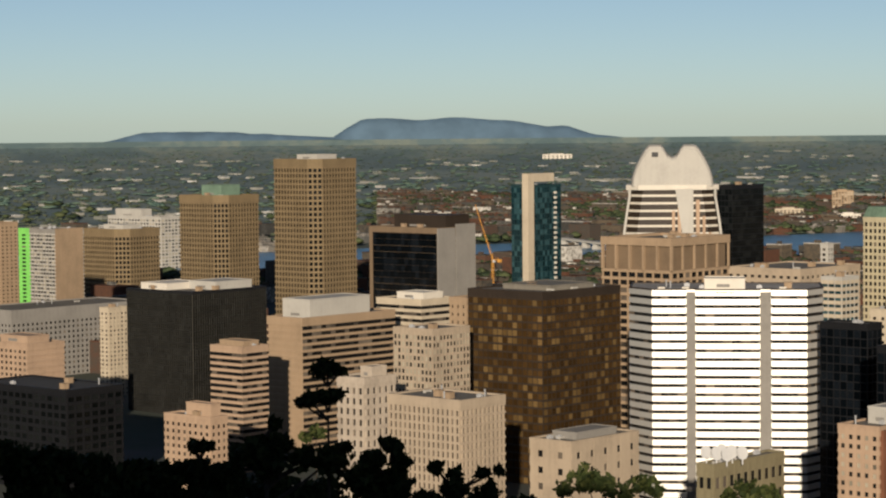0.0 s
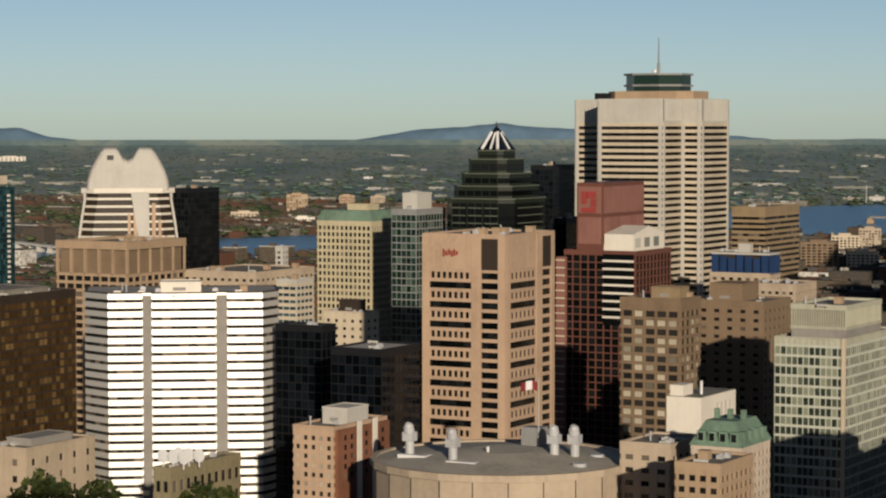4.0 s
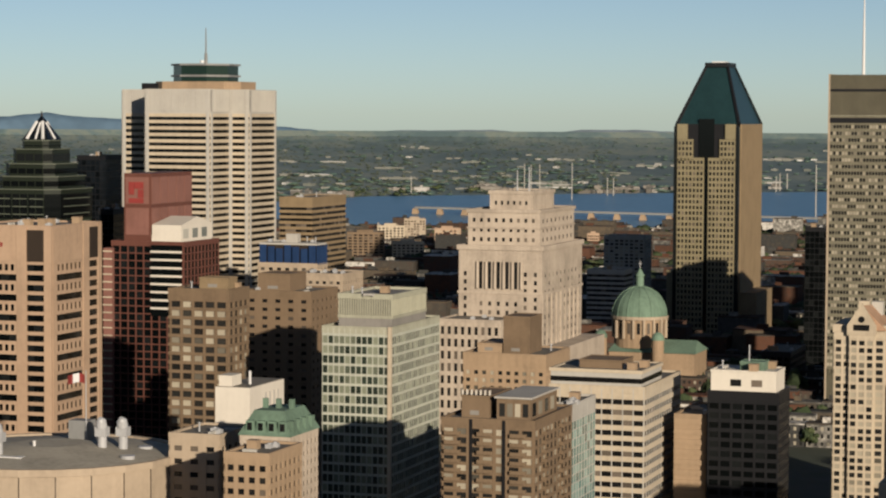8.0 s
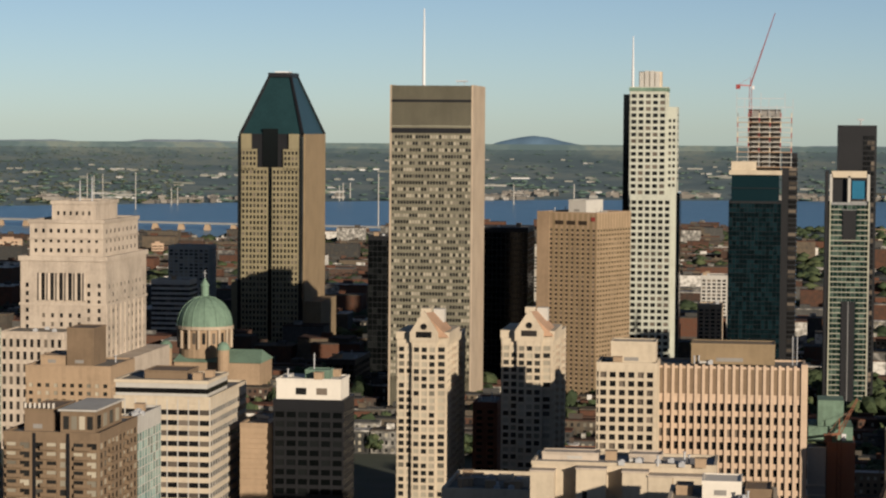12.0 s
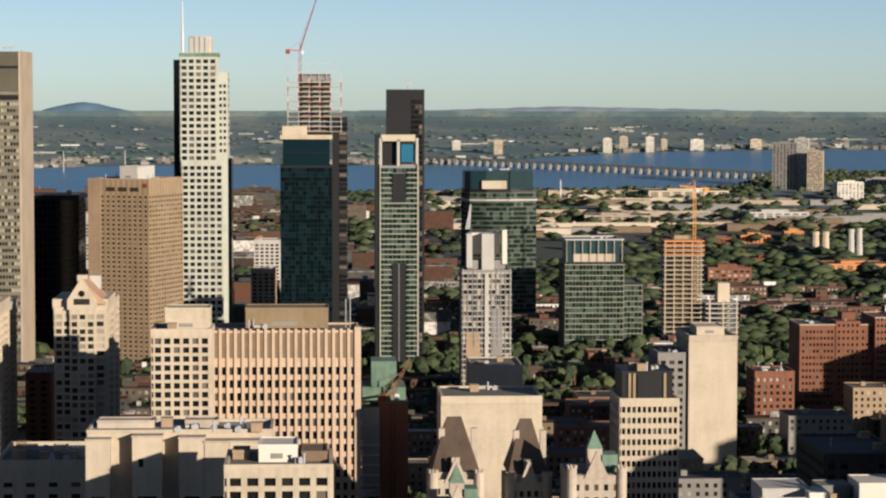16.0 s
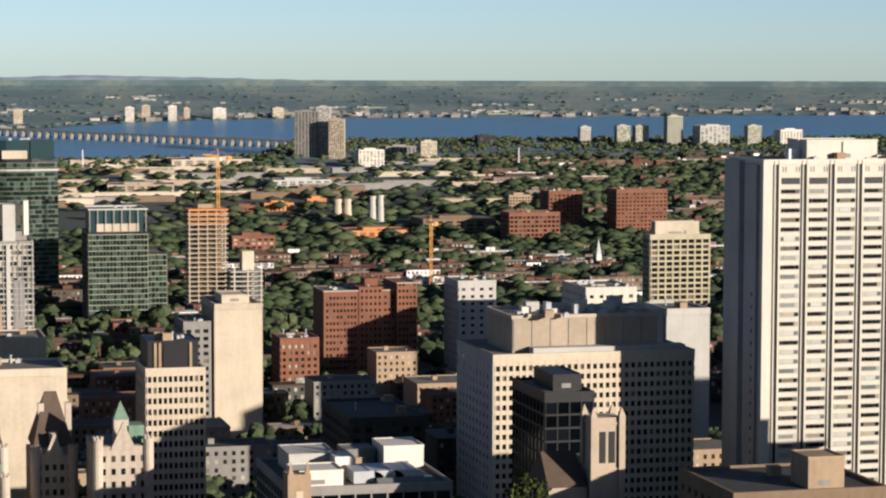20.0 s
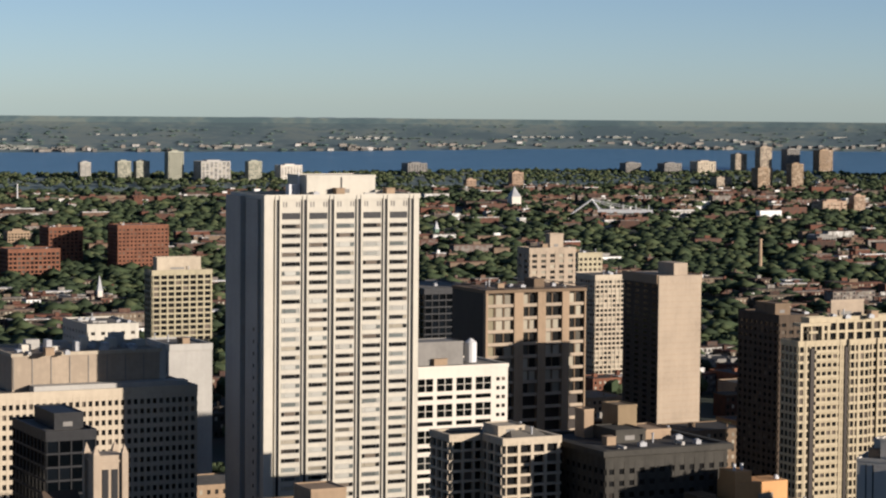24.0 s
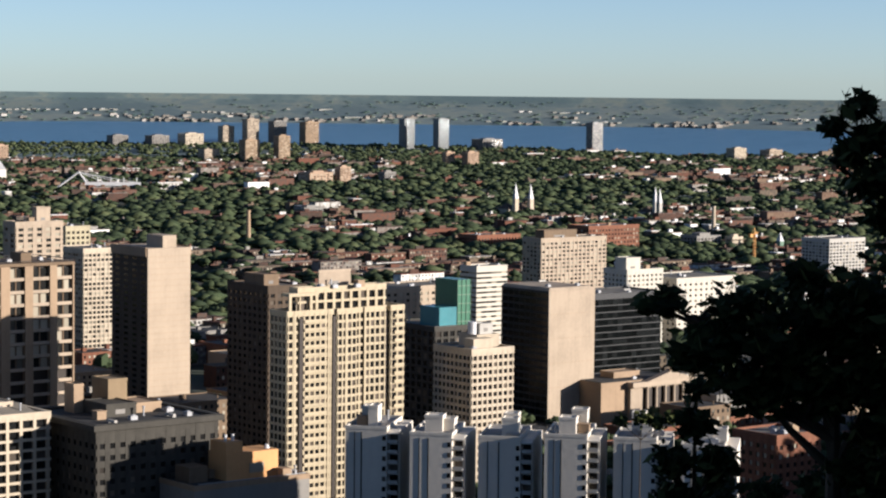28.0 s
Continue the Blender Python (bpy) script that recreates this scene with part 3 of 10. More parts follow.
def grid_tower(x, y, w, d, top):
    root, h = start("office_tower", "tan concrete office tower with a square window grid", x, y, w, d, top)
    shell(root, rect(w, d), 0, h - 16, TAN, G_DARK, 24, 5.8, single=(0, 1), sp=0.38, pw=0.14, deep=0.9, head=0.6, parapet=0)
    part("glazed_storey", Build().prism(rect(w - 1.6, d - 1.6, 0, 0.8), h - 16, h - 3), BROWN, root, "tall brown louvred plant storey")
    for i in range(6):
        a = -w / 2 - 0.9 + i * (w + 0.8) / 5
        part("pier", Build().box(a, a + 1.0, -0.9, 0.9, h - 16.4, h - 3), TAN, root)
        c = -0.9 + i * (d + 0.8) / 5
        if i:
            part("pier", Build().box(w / 2 - 0.1, w / 2 + 0.9, c, c + 1.0, h - 16.4, h - 3), TAN, root)
            part("pier", Build().box(-w / 2 - 0.9, -w / 2 + 0.1, c, c + 1.0, h - 16.4, h - 3), TAN, root)
    part("cornice", Build().ring(rect(w, d), -1.5, 1.1, h - 3.4, h + 0.8), TAN, root)
    part("roof", Build().prism(offset(rect(w, d), -1.4), h - 1, h - 0.6), ROOFT, root)
    roof_units(root, w, d, h - 0.7, 7)


def hump_tower(x, y, w, d, top):
    """Seen corner on; its bands bow inwards towards two rounded humps."""
    root, h = start("office_tower", "white ribbed tower with two rounded humps on top", x, y, w, d, top, turn=bearing(x, y))
    low = h - 42
    shell(root, cut(w, d, 7), 0, low, CREAM, G_DARK, 20, 40, sp=0.4, pw=0.0, deep=0.5, head=1, band=WHITE)
    tiers = 10
    for s in range(tiers):
        k = 1 - 0.16 * (s / (tiers - 1)) ** 1.5
        z0 = low + s * 4.2
        pl = cut(w * k, d * k, 7, 0, d * (1 - k) / 2)
        part("storey", Build().prism(offset(pl, -0.8), z0, z0 + 4.2), DKBROWN, root, "dark glazed storey")
        part("spandrel", Build().ring(pl, -0.9, 0.3, z0 - 0.1, z0 + 1.15), WHITE, root)
    # curved buttresses at the corners and the middle fan of white piers
    for sx in (-1, 1):
        lay = []
        for s in range(tiers + 1):
            k = 1 - 0.16 * (min(s, tiers - 1) / (tiers - 1)) ** 1.5
            e0, e1 = sorted((sx * (w * k / 2 - 0.6), sx * (w * k / 2 + 0.7)))
            lay.append([(e0, -1.0, low + s * 4.2), (e1, -1.0, low + s * 4.2), (e1, 9, low + s * 4.2), (e0, 9, low + s * 4.2)])
        b = Build().skin(lay)
        part("buttress", b, PALE, root, "pale curved corner pier")
    for i, (cx, hw, zt) in enumerate([(0.16, 2.6, 42), (0.07, 1.0, 38), (0.25, 1.0, 36), (0.01, 0.8, 30), (0.31, 0.8, 27), (0.37, 0.7, 18), (-0.05, 0.7, 18)]):
        part("pier", Build().box(cx * w - hw, cx * w + hw, -1.3 + 0.05 * i, 3.5, low - 2, low + zt), PALE if i < 1 else SAND, root)
    part("fan_pier", Build().skin([[(0.12 * w - 1.2, -1.6, low - 2), (0.12 * w + 1.2, -1.6, low - 2), (0.12 * w + 1.2, 3.5, low - 2), (0.12 * w - 1.2, 3.5, low - 2)],
                                    [(0.12 * w - 1.4, -1.6, low + 18), (0.12 * w + 1.4, -1.6, low + 18), (0.12 * w + 1.4, 3.5, low + 18), (0.12 * w - 1.4, 3.5, low + 18)],
                                    [(0.12 * w - 5.2, -1.6, low + 42), (0.12 * w + 4.2, -1.6, low + 42), (0.12 * w + 4.2, 3.5, low + 42), (0.12 * w - 5.2, 3.5, low + 42)]]), PALE, root, "pale pier fanning out upwards")
    part("ledge", Build().ring(cut(w * 0.86, d * 0.86, 6, 0, d * 0.07), -3, 1.6, h - 0.5, h + 2.2), WHITE, root)
    half = [(0.41, 0.0), (0.40, 0.22), (0.37, 0.45), (0.32, 0.7), (0.27, 0.9), (0.235, 0.985), (0.20, 1.0), (0.115, 1.0), (0.085, 0.93), (0.045, 0.76), (0.0, 0.70)]
    outline = [(-a * w, b * 23) for a, b in half] + [(a * w, b * 23) for a, b in reversed(half[:-1])]
    layers = []
    for yy, k in ((0.90, 0.86), (0.86, 0.96), (0.78, 1.0), (0.17, 1.0), (0.10, 0.96), (0.07, 0.88)):
        layers.append([(a * (0.5 + 0.5 * k), d * yy, h + 1.5 + b * k) for a, b in outline])
    part("hump", Build().skin(layers), PALE, root, "twin-peaked pale metal roof")
    part("louvre", Build().box(-w * 0.17 - 1.8, -w * 0.17 + 1.8, d * 0.05, d * 0.09, h + 18, h + 20.5), CHAR, root)
    part("louvre", Build().box(w * 0.33 - 2.4, w * 0.33 + 2.4, d * 0.1, d * 0.14, h + 2.6, h + 5.0), G_BLUE, root)


def bronze_tower(x, y, w, d, top):
    root, h = start("glass_tower", "bronze mirror glass office tower with brown fins", x, y, w, d, top)
    shell(root, rect(w, d), 0, h, DKBROWN, G_BRONZE, round(h / 3.9), 3.1, sp=0.26, pw=0.07, deep=0.25, head=3, band=DKBROWN, pier=DKBROWN)
    pent(root, -w * 0.3, w * 0.35, d * 0.25, d * 0.8, h, h + 2.5, ROOFT)
    roof_units(root, w, d, h, 9)


def striped_tower(x, y, w, d, top):
    root, h = start("office_tower", "white office tower with broad white bands and dark ribbon windows", x, y, w, d, top, turn=bearing(x, y))
    a = w / 2
    plan = [(-a + 10, 0), (-a * 0.42, 0), (-a * 0.42, 3.5), (-a * 0.30, 3.5), (-a * 0.30, -1.5), (a * 0.34, -1.5), (a * 0.34, 3.5), (a * 0.48, 3.5), (a * 0.48, 0),
            (a - 7, 0), (a, 11), (a, d), (-a, d), (-a, 14)]
    n = round(h / 3.75)
    shell(root, plan, 0, h, DKBROWN, G_DARK, n, 60, sp=0.62, pw=0.0, deep=0.5, head=1.2, parapet=0.6, band=ENAMEL, split=True, roof=ROOFW)
    part("stone_strip", Build().box(-a * 0.42 + 0.6, -a * 0.30 - 0.6, 2.2, 3.3, 0, h - 1), GREY, root, "grey ribbed recess")
    part("stone_strip", Build().box(a * 0.34 + 0.6, a * 0.48 - 0.6, 2.2, 3.3, 0, h - 1), GREY, root, "grey ribbed recess")
    pent(root, -a * 0.22, a * 0.2, 3, 18, h, h + 4.5, WHITE)
    bars(root, -4, 4, -2.0, h - 1.4, h - 0.5, DKBROWN, 8, "small dark letters on the top band")
    for sx in (-0.7, 0.55, -0.45):
        part("parapet_lamp", Build().box(a * sx, a * sx + 3, 1, 2, h + 0.6, h + 1.3), WHITE, root)
    roof_units(root, w * 0.8, d, h, 6)


def dish_block(x, y, w, d, top):
    root, h = start("low_block", "low tan block with six white satellite dishes", x, y, w, d, top)
    shell(root, rect(w, d), 0, h, OLIVE, G_DARK, 6, 4, sp=0.5, pw=0.4, head=2)
    for i in range(6):
        cx, cy = -w * 0.35 + (i % 3) * 4.2 + (i // 3) * 1.5, 3 + (i // 3) * 7
        b = Build()
        for j in range(3):
            b.loft([(cx + 2.4 * math.sqrt(max(0.02, j / 3)) * math.cos(q * math.pi / 6), cy + 0.3 * j, h + 4 + 2.4 * math.sqrt(max(0.02, j / 3)) * math.sin(q * math.pi / 6)) for q in range(12)],
                   [(cx + 2.4 * math.sqrt((j + 1) / 3) * math.cos(q * math.pi / 6), cy + 0.3 * j - 0.3, h + 4 + 2.4 * math.sqrt((j + 1) / 3) * math.sin(q * math.pi / 6)) for q in range(12)])
        b.tube((cx, cy + 0.4, h), (cx, cy + 0.4, h + 4), 0.25)
        part("dish", b, WMETAL, root, "white round satellite dish")
    roof_units(root, w, d, h, 4)


def yellow_tower(x, y, w, d, top):
    root, h = start("office_tower", "pale yellow concrete tower under a green copper cap", x, y, w, d, top)
    shell(root, rect(w, d), 0, h, YELLOW, G_DARK, round(h / 3.7), 2.8, sp=0.4, pw=0.36, deep=0.6, head=2, parapet=0.2)
    part("cap", Build().loft([(-w / 2 - 0.7, -0.7, h + 0.2), (w / 2 + 0.7, -0.7, h + 0.2), (w / 2 + 0.7, d + 0.7, h + 0.2), (-w / 2 - 0.7, d + 0.7, h + 0.2)],
                             [(-w / 2 + 1.5, 1.5, h + 6), (w / 2 - 1.5, 1.5, h + 6), (w / 2 - 1.5, d - 1.5, h + 6), (-w / 2 + 1.5, d - 1.5, h + 6)]), COPPER, root, "pale green copper mansard")
    pent(root, -w * 0.1, w * 0.3, d * 0.3, d * 0.7, h + 6, h + 9, YELLOW)


def brick_flank(x, y, w, d, top):
    root, h = start("brick_wing", "red brick wing with white stair strips", x + w / 2 + 0.95, y + 0.3, 1.6, d, top - 1, "apartment building")
    part("wall", Build().box(-0.75, 0.75, 0, d, -3, h), BRICK, root)
    for f in (0.36, 0.66):
        part("stair_strip", Build().box(0.76, 1.0, d * f, d * (f + 0.09), -3, h + 2), WHITE, root, "white rendered strip")
    for k in range(5):
        for f in (0.12, 0.24, 0.52, 0.84):
            part("window", Build().box(0.7, 0.83, d * f, d * f + 1.4, h - 4 - k * 3.4, h - 2.2 - k * 3.4), G_DARK, root)


def lettered_tower(x, y, w, d, top):
    root, h = start("office_tower", "salmon concrete office tower with alternating window rows and a red sign", x, y, w, d, top)
    n, head = round((h - 14) / 4.05), 14.0
    fh = (h - head) / n
    shell(root, rect(w, d), 0, h, SAND, G_BLACK, n, 60, sp=0.36, pw=0.0, deep=0.5, head=head, split=True)
    fr, sd = Build(), Build()
    for i in range(8):
        a = w * 0.06 + i * w * 0.072
        fr.box(-w / 2 + a, -w / 2 + a + w * 0.03, -0.45, 0.1, 0, fh * 0.64)
    for i in range(7):
        c = d * 0.08 + i * d * 0.085
        fr.box(w / 2 - 0.1, w / 2 + 0.45, c, c + d * 0.04, 0, fh * 0.64)
    data = fr.mesh("window_post", SAND)
    for s in range(0, n, 2):
        part("window_post", data, None, root, loc=(0, 0, fh * s + fh * 0.18))["kind"] = "stuff"
    for a0, a1 in ((0, 0.07), (0.60, 0.72), (0.93, 1.0)):
        part("pilaster", Build().box(-w / 2 + w * a0 - (0.7 if a0 == 0 else 0), -w / 2 + w * a1 + (0.7 if a1 == 1.0 else 0), -0.9, 0.5, -3, h + 0.3), SAND, root)
    for c0, c1 in ((0.01, 0.08), (0.62, 0.74), (0.93, 1.0)):
        part("pilaster", Build().box(w / 2 - 0.5, w / 2 + 0.9, d * c0, d * c1, -3, h + 0.3), SAND, root)
    part("louvre", Build().box(-w / 2 + w * 0.725, -w / 2 + w * 0.925, -0.75, 0, h - 13.5, h - 1), DKBROWN, root, "dark brown louvred panel")
    part("louvre", Build().box(w / 2, w / 2 + 0.75, d * 0.745, d * 0.925, h - 13.5, h - 1), DKBROWN, root, "dark brown louvred panel")
    bars(root, -w / 2 + w * 0.24, -w / 2 + w * 0.44, -0.55, h - 8.5, h - 5.5, REDM, 6, "red company sign drawn as plain bars")
    roof_units(root, w, d, h, 14)


def pyramid_tower(x, y, w, d, top):
    root, h = start("office_tower", "dark green granite tower stepping up to a glazed pyramid", x, y, w, d, top)
    w2, d2 = w * 1.0, d * 1.0
    green = wall_mat("dark_green_granite", (0.014, 0.018, 0.011), rough=0.45)
    edge = wall_mat("green_grey_cornice", (0.085, 0.095, 0.07), rough=0.6)
    tiers = [(1.0, 0, 16), (0.86, 16, 22.5), (0.71, 22.5, 29), (0.56, 29, 36.5), (0.38, 36.5, 41)]
    for i, (k, a, b) in enumerate(tiers):
        pl = cut(w2 * k, d2 * k, w2 * k * 0.16, 0, d2 * (1 - k) / 2)
        tier = part("tier", Build().prism(pl, (h if i else 0) + a * (i > 0), h + b), green, root)
        part("window_band", Build().ring(pl, 0, 0.12, h + a + 1.6, h + b - 2.2), G_BLACK, tier)
        part("cornice", Build().ring(pl, -0.8, 0.6, h + b - 0.1, h + b + 0.45), edge, tier, "thin green-grey cornice")
        for q in range(7 - i):
            px = -w2 * k * 0.34 + w2 * k * 0.68 * q / (6 - i)
            part("mullion", Build().box(px - 0.2, px + 0.2, d2 * (1 - k) / 2 - 0.3, d2 * (1 - k) / 2, h + a + 1.6, h + b - 2.2), green, tier)
        if i == 0:
            for s in range(10):
                part("window_band", Build().ring(pl, 0, 0.2, h + 9 - s * 4, h + 11 - s * 4), G_BLACK, root)
                for a0, a1 in ((-0.34, -0.14), (-0.1, 0.1), (0.14, 0.34)):
                    part("spandrel", Build().box(w2 * a0, w2 * a1, -0.45, 0.1, h + 11.1 - s * 4, h + 11.6 - s * 4), edge, root)
                part("spandrel", Build().box(w2 / 2 - 0.1, w2 / 2 + 0.4, d2 * 0.2, d2 * 0.8, h + 11.1 - s * 4, h + 11.6 - s * 4), edge, root)
    k = w2 * 0.19
    z, cy = h + 41.5, d2 / 2
    apex = (0, cy, z + 13)
    part("pyramid", Build().add([(-k, cy - k, z), (k, cy - k, z), (k, cy + k, z), (-k, cy + k, z), apex], [(0, 1, 4), (1, 2, 4), (2, 3, 4), (3, 0, 4), (3, 2, 1, 0)]), G_NAVY, root, "dark glass pyramid")
    for sx, sy in ((-1, -1), (1, -1), (1, 1), (-1, 1)):
        part("hip", Build().tube((sx * k * 0.62, cy + sy * k * 1.02, z + 0.4), (sx * 0.22 * k, cy + sy * 0.28 * k, z + 9.5), 0.85), WMETAL, root, "white lit strip")
    for sy in (-1, 0.0):
        part("hip", Build().tube((k * 1.02 if sy == 0 else k * 0.05, cy + sy * k * 1.02, z + 0.4), (k * 0.3 if sy == 0 else k * 0.05, cy + sy * k * 0.3, z + 9), 0.6), WMETAL, root, "white lit strip")
    part("finial", Build().tube((0, cy, z + 11.5), (0, cy, z + 15), 0.7, 0.2), DKBROWN, root)


def red_tower(x, y, w, d, top):
    root, h = start("office_tower", "red granite office tower with a white glazed gable house", x, y, w, d, top)
    n = round(h / 4.0)
    shell(root, rect(w, d), 0, h, REDST, G_BLACK, n, 4.4, sp=0.16, pw=0.14, deep=0.6, head=1.5)
    # white banded bay on the front and the tall block with its logo
    for s in range(8):
        part("white_band", Build().box(w * 0.05, w * 0.49, -1.3, -0.7, h - 5 - s * 4.2, h - 3.9 - s * 4.2), WHITE, root)
    part("bay", Build().box(w * 0.05, w * 0.49, -0.72, 0.2, h - 38, h - 1), G_BLACK, root, "dark glazed bay")
    bx0, bx1 = -w * 0.36, w * 0.02
    part("tall_block", Build().box(bx0, bx1, 2, d * 1.2, 0, h + 36), REDST, root, "red granite upper block")
    q = Build()
    for j in range(2):
        for i in range(1):
            q.box(bx0 + 1, bx1 - 1, 1.7, 2.0, h + 36 - 16 * (j + 1), h + 34 - 16 * j)
    part("panel", q, PINKR, root, "rose granite panels")
    q = Build()
    for j in range(2):
        for i in range(5):
            part("panel", Build().box(bx1, bx1 + 0.3, 3 + i * d * 0.23, 2 + (i + 1) * d * 0.23, h + 36 - 16 * (j + 1), h + 34 - 16 * j), PINKR, root)
    part("logo", Build().box(bx0 + 3, bx1 - 4, 1.3, 1.7, h + 20.5, h + 23).box(bx0 + 3, bx0 + 6, 1.3, 1.7, h + 25, h + 31.5).box(bx0 + 6.3, bx1 - 4, 1.3, 1.7, h + 28, h + 31.5).box(bx1 - 7, bx1 - 4, 1.3, 1.7, h + 23.3, h + 27.5), REDM, root, "bright red square logo")
    gx0, gx1, gz = w * 0.02, w * 0.44, h + 0.3
    gy0, gy1 = 3, d * 0.95
    gm = (gx0 + gx1) / 2
    part("gable_house", Build().loft([(gx0, gy0, gz), (gx1, gy0, gz), (gx1, gy1, gz), (gx0, gy1, gz)], [(gx0, gy0, gz + 9), (gx1, gy0, gz + 9), (gx1, gy1, gz + 9), (gx0, gy1, gz + 9)]), WHITE, root, "white glazed rooftop house")
    my = (gy0 + gy1) / 2
    part("gable_roof", Build().add([(gx0, gy0, gz + 9), (gx1, gy0, gz + 9), (gx1, gy1, gz + 9), (gx0, gy1, gz + 9), (gx0 + 2, my, gz + 13), (gx1, my, gz + 13)],
                                   [(0, 1, 5, 4), (2, 3, 4, 5), (1, 2, 5), (3, 0, 4), (3, 2, 1, 0)]), WHITE, root, "white pitched roof")
    for i in range(3):
        part("window", Build().box(gx1, gx1 + 0.15, gy0 + 2 + i * (gy1 - gy0) * 0.3, gy0 + (gy1 - gy0) * 0.22 + i * (gy1 - gy0) * 0.3, gz + 2, gz + 7), G_PALE, root)
    # slim stone stair tower in front
    part("stair_tower", Build().box(-w / 2 - 4, -w / 2 + 1, -3, 6, 0, h - 3), PINKR, root, "rose stone stair tower")
    for s in range(n):
        part("landing", Build().box(-w / 2 - 4.2, -w / 2 + 1.2, -3.3, -2.9, h - 5 - s * 4, h - 4.3 - s * 4), CREAM, root)


def cruciform_tower(x, y, w, d, top):
    """A tower on a cross-shaped plan, the front arm w wide."""
    a, L, L2 = w / 2, 30.0, 30.0
    plan = [(-a, 0), (a, 0), (a, L), (a + 13, L), (a + 13, L + w), (a, L + w), (a, 2 * L + w), (-a, 2 * L + w), (-a, L + w), (-a - L2, L + w), (-a - L2, L), (-a, L)]
    root, h = start("office_tower", "cross-shaped silver-white office tower with narrow ribbon windows", x, y, w + 2 * L2, 2 * L + w, top)
    head = 15
    n = round((h - head) / 4.0)
    shell(root, plan, 0, h, PALE, G_BLACK, n, 80, sp=0.5, pw=0.0, deep=0.5, head=head, parapet=1.0, split=True, band=CREAM)
    rib = Build()
    for i in range(12):
        p, q = Vector(plan[i]), Vector(plan[(i + 1) % 12])
        t = (q - p).normalized()
        o, k = Vector((t.y, -t.x)), int((q - p).length / 1.6)
        for j in range(k + 1):
            rib.slab(p, t, o, j * 1.6, j * 1.6 + 0.5, 0.5, 0.9, h - head + 2.2, h + 0.6)
        for e in (0.0, (q - p).length - 2.2):
            part("corner_pier", Build().slab(p, t, o, e, e + 2.2, 0.4, 1.0, -3, h + 0.4), PALE, root)
    part("crown_rib", rib, PALE, root, "close vertical ribs round the top")["kind"] = "stuff"
    cy = L + w / 2
    part("roof_room", Build().prism(cut(58, 40, 8, -4, cy - 20), h + 0.2, h + 6), TAN, root, "low tan rooftop room")
    part("gallery", Build().prism(cut(37, 37, 10, -4, cy - 18.5), h + 6, h + 16), G_GREEN, root, "glazed rooftop gallery")
    part("gallery_roof", Build().prism(cut(40, 40, 11, -4, cy - 20), h + 9, h + 10.2).prism(cut(40, 40, 11, -4, cy - 20), h + 16, h + 17.2), STEEL, root)
    part("cooling_box", Build().box(-a - 20, -a, L + 6, L + 20, h, h + 5), CHAR, root)
    part("mast", Build().tube((-4, cy, h + 17), (-4, cy, h + 24), 1.2, 1.0).tube((-4, cy, h + 24), (-4, cy, h + 40), 0.55, 0.3), STEEL, root, "grey radio mast")
    part("dish", Build().disc(-6.5, cy, 1.6, h + 18, h + 19.5), WMETAL, root)


def white_hall(x, y, w, d, top):
    root, h = start("white_hall", "plain white rendered hall with roof fins", x, y, w, d, top)
    part("wall", Build().box(-w / 2, w / 2, 0, d, -4, h), WHITE, root)
    part("roof", Build().box(-w / 2 + 0.4, w / 2 - 0.4, 0.4, d - 0.4, h, h + 0.2), ROOFT, root)
    for i in range(4):
        part("fin", Build().box(w / 2, w / 2 + 0.3, d * (0.42 + i * 0.12), d * (0.46 + i * 0.12), h * 0.35, h - 3), PALE, root)
    part("roof_block", Build().box(-w / 2 + 1, -w * 0.05, 1, d * 0.3, h, h + 4), WHITE, root)
    part("window", Build().box(-w * 0.30, -w * 0.24, -0.1, 0.1, h * 0.5, h * 0.6), G_DARK, root)
    part("pipe", Build().tube((w * 0.2, d * 0.3, h), (w * 0.2, d * 0.3, h + 5), 0.5), WMETAL, root)


def green_roof_house(x, y, w, d, top):
    root, h = start("hotel_block", "tan stone block under a green copper mansard roof", x, y, w, d, top)
    shell(root, rect(w, d), 0, h - 1, LIME, G_DARK, max(3, round(h / 3.4)), 3.4, sp=0.5, pw=0.45, head=1.5, parapet=0.3)
    part("mansard", Build().loft([(-w / 2 - 1, -1, h - 0.6), (w / 2 + 1, -1, h - 0.6), (w / 2 + 1, d + 1, h - 0.6), (-w / 2 - 1, d + 1, h - 0.6)],
                                 [(-w / 2 + 3, 3, h + 7), (w / 2 - 3, 3, h + 7), (w / 2 - 3, d - 3, h + 7), (-w / 2 + 3, d - 3, h + 7)]), COPPER, root, "green copper mansard")
    for i in range(4):
        part("dormer", Build().box(-w * 0.4 + i * w * 0.23, -w * 0.4 + i * w * 0.23 + 2.6, -0.6, 3, h + 0.4, h + 4), COPPER, root)
        part("window", Build().box(-w * 0.4 + i * w * 0.23 + 0.5, -w * 0.4 + i * w * 0.23 + 2.1, -0.75, -0.55, h + 1, h + 3.4), G_DARK, root)
        part("dormer", Build().box(w / 2 - 3, w / 2 + 0.6, d * 0.1 + i * d * 0.22, d * 0.1 + i * d * 0.22 + 2.6, h + 0.4, h + 4), COPPER, root)
    for i in range(3):
        part("chimney", Build().box(-w * 0.3 + i * w * 0.28, -w * 0.3 + i * w * 0.28 + 1.5, d * 0.4, d * 0.4 + 1.5, h + 7, h + 10), COPPER, root)


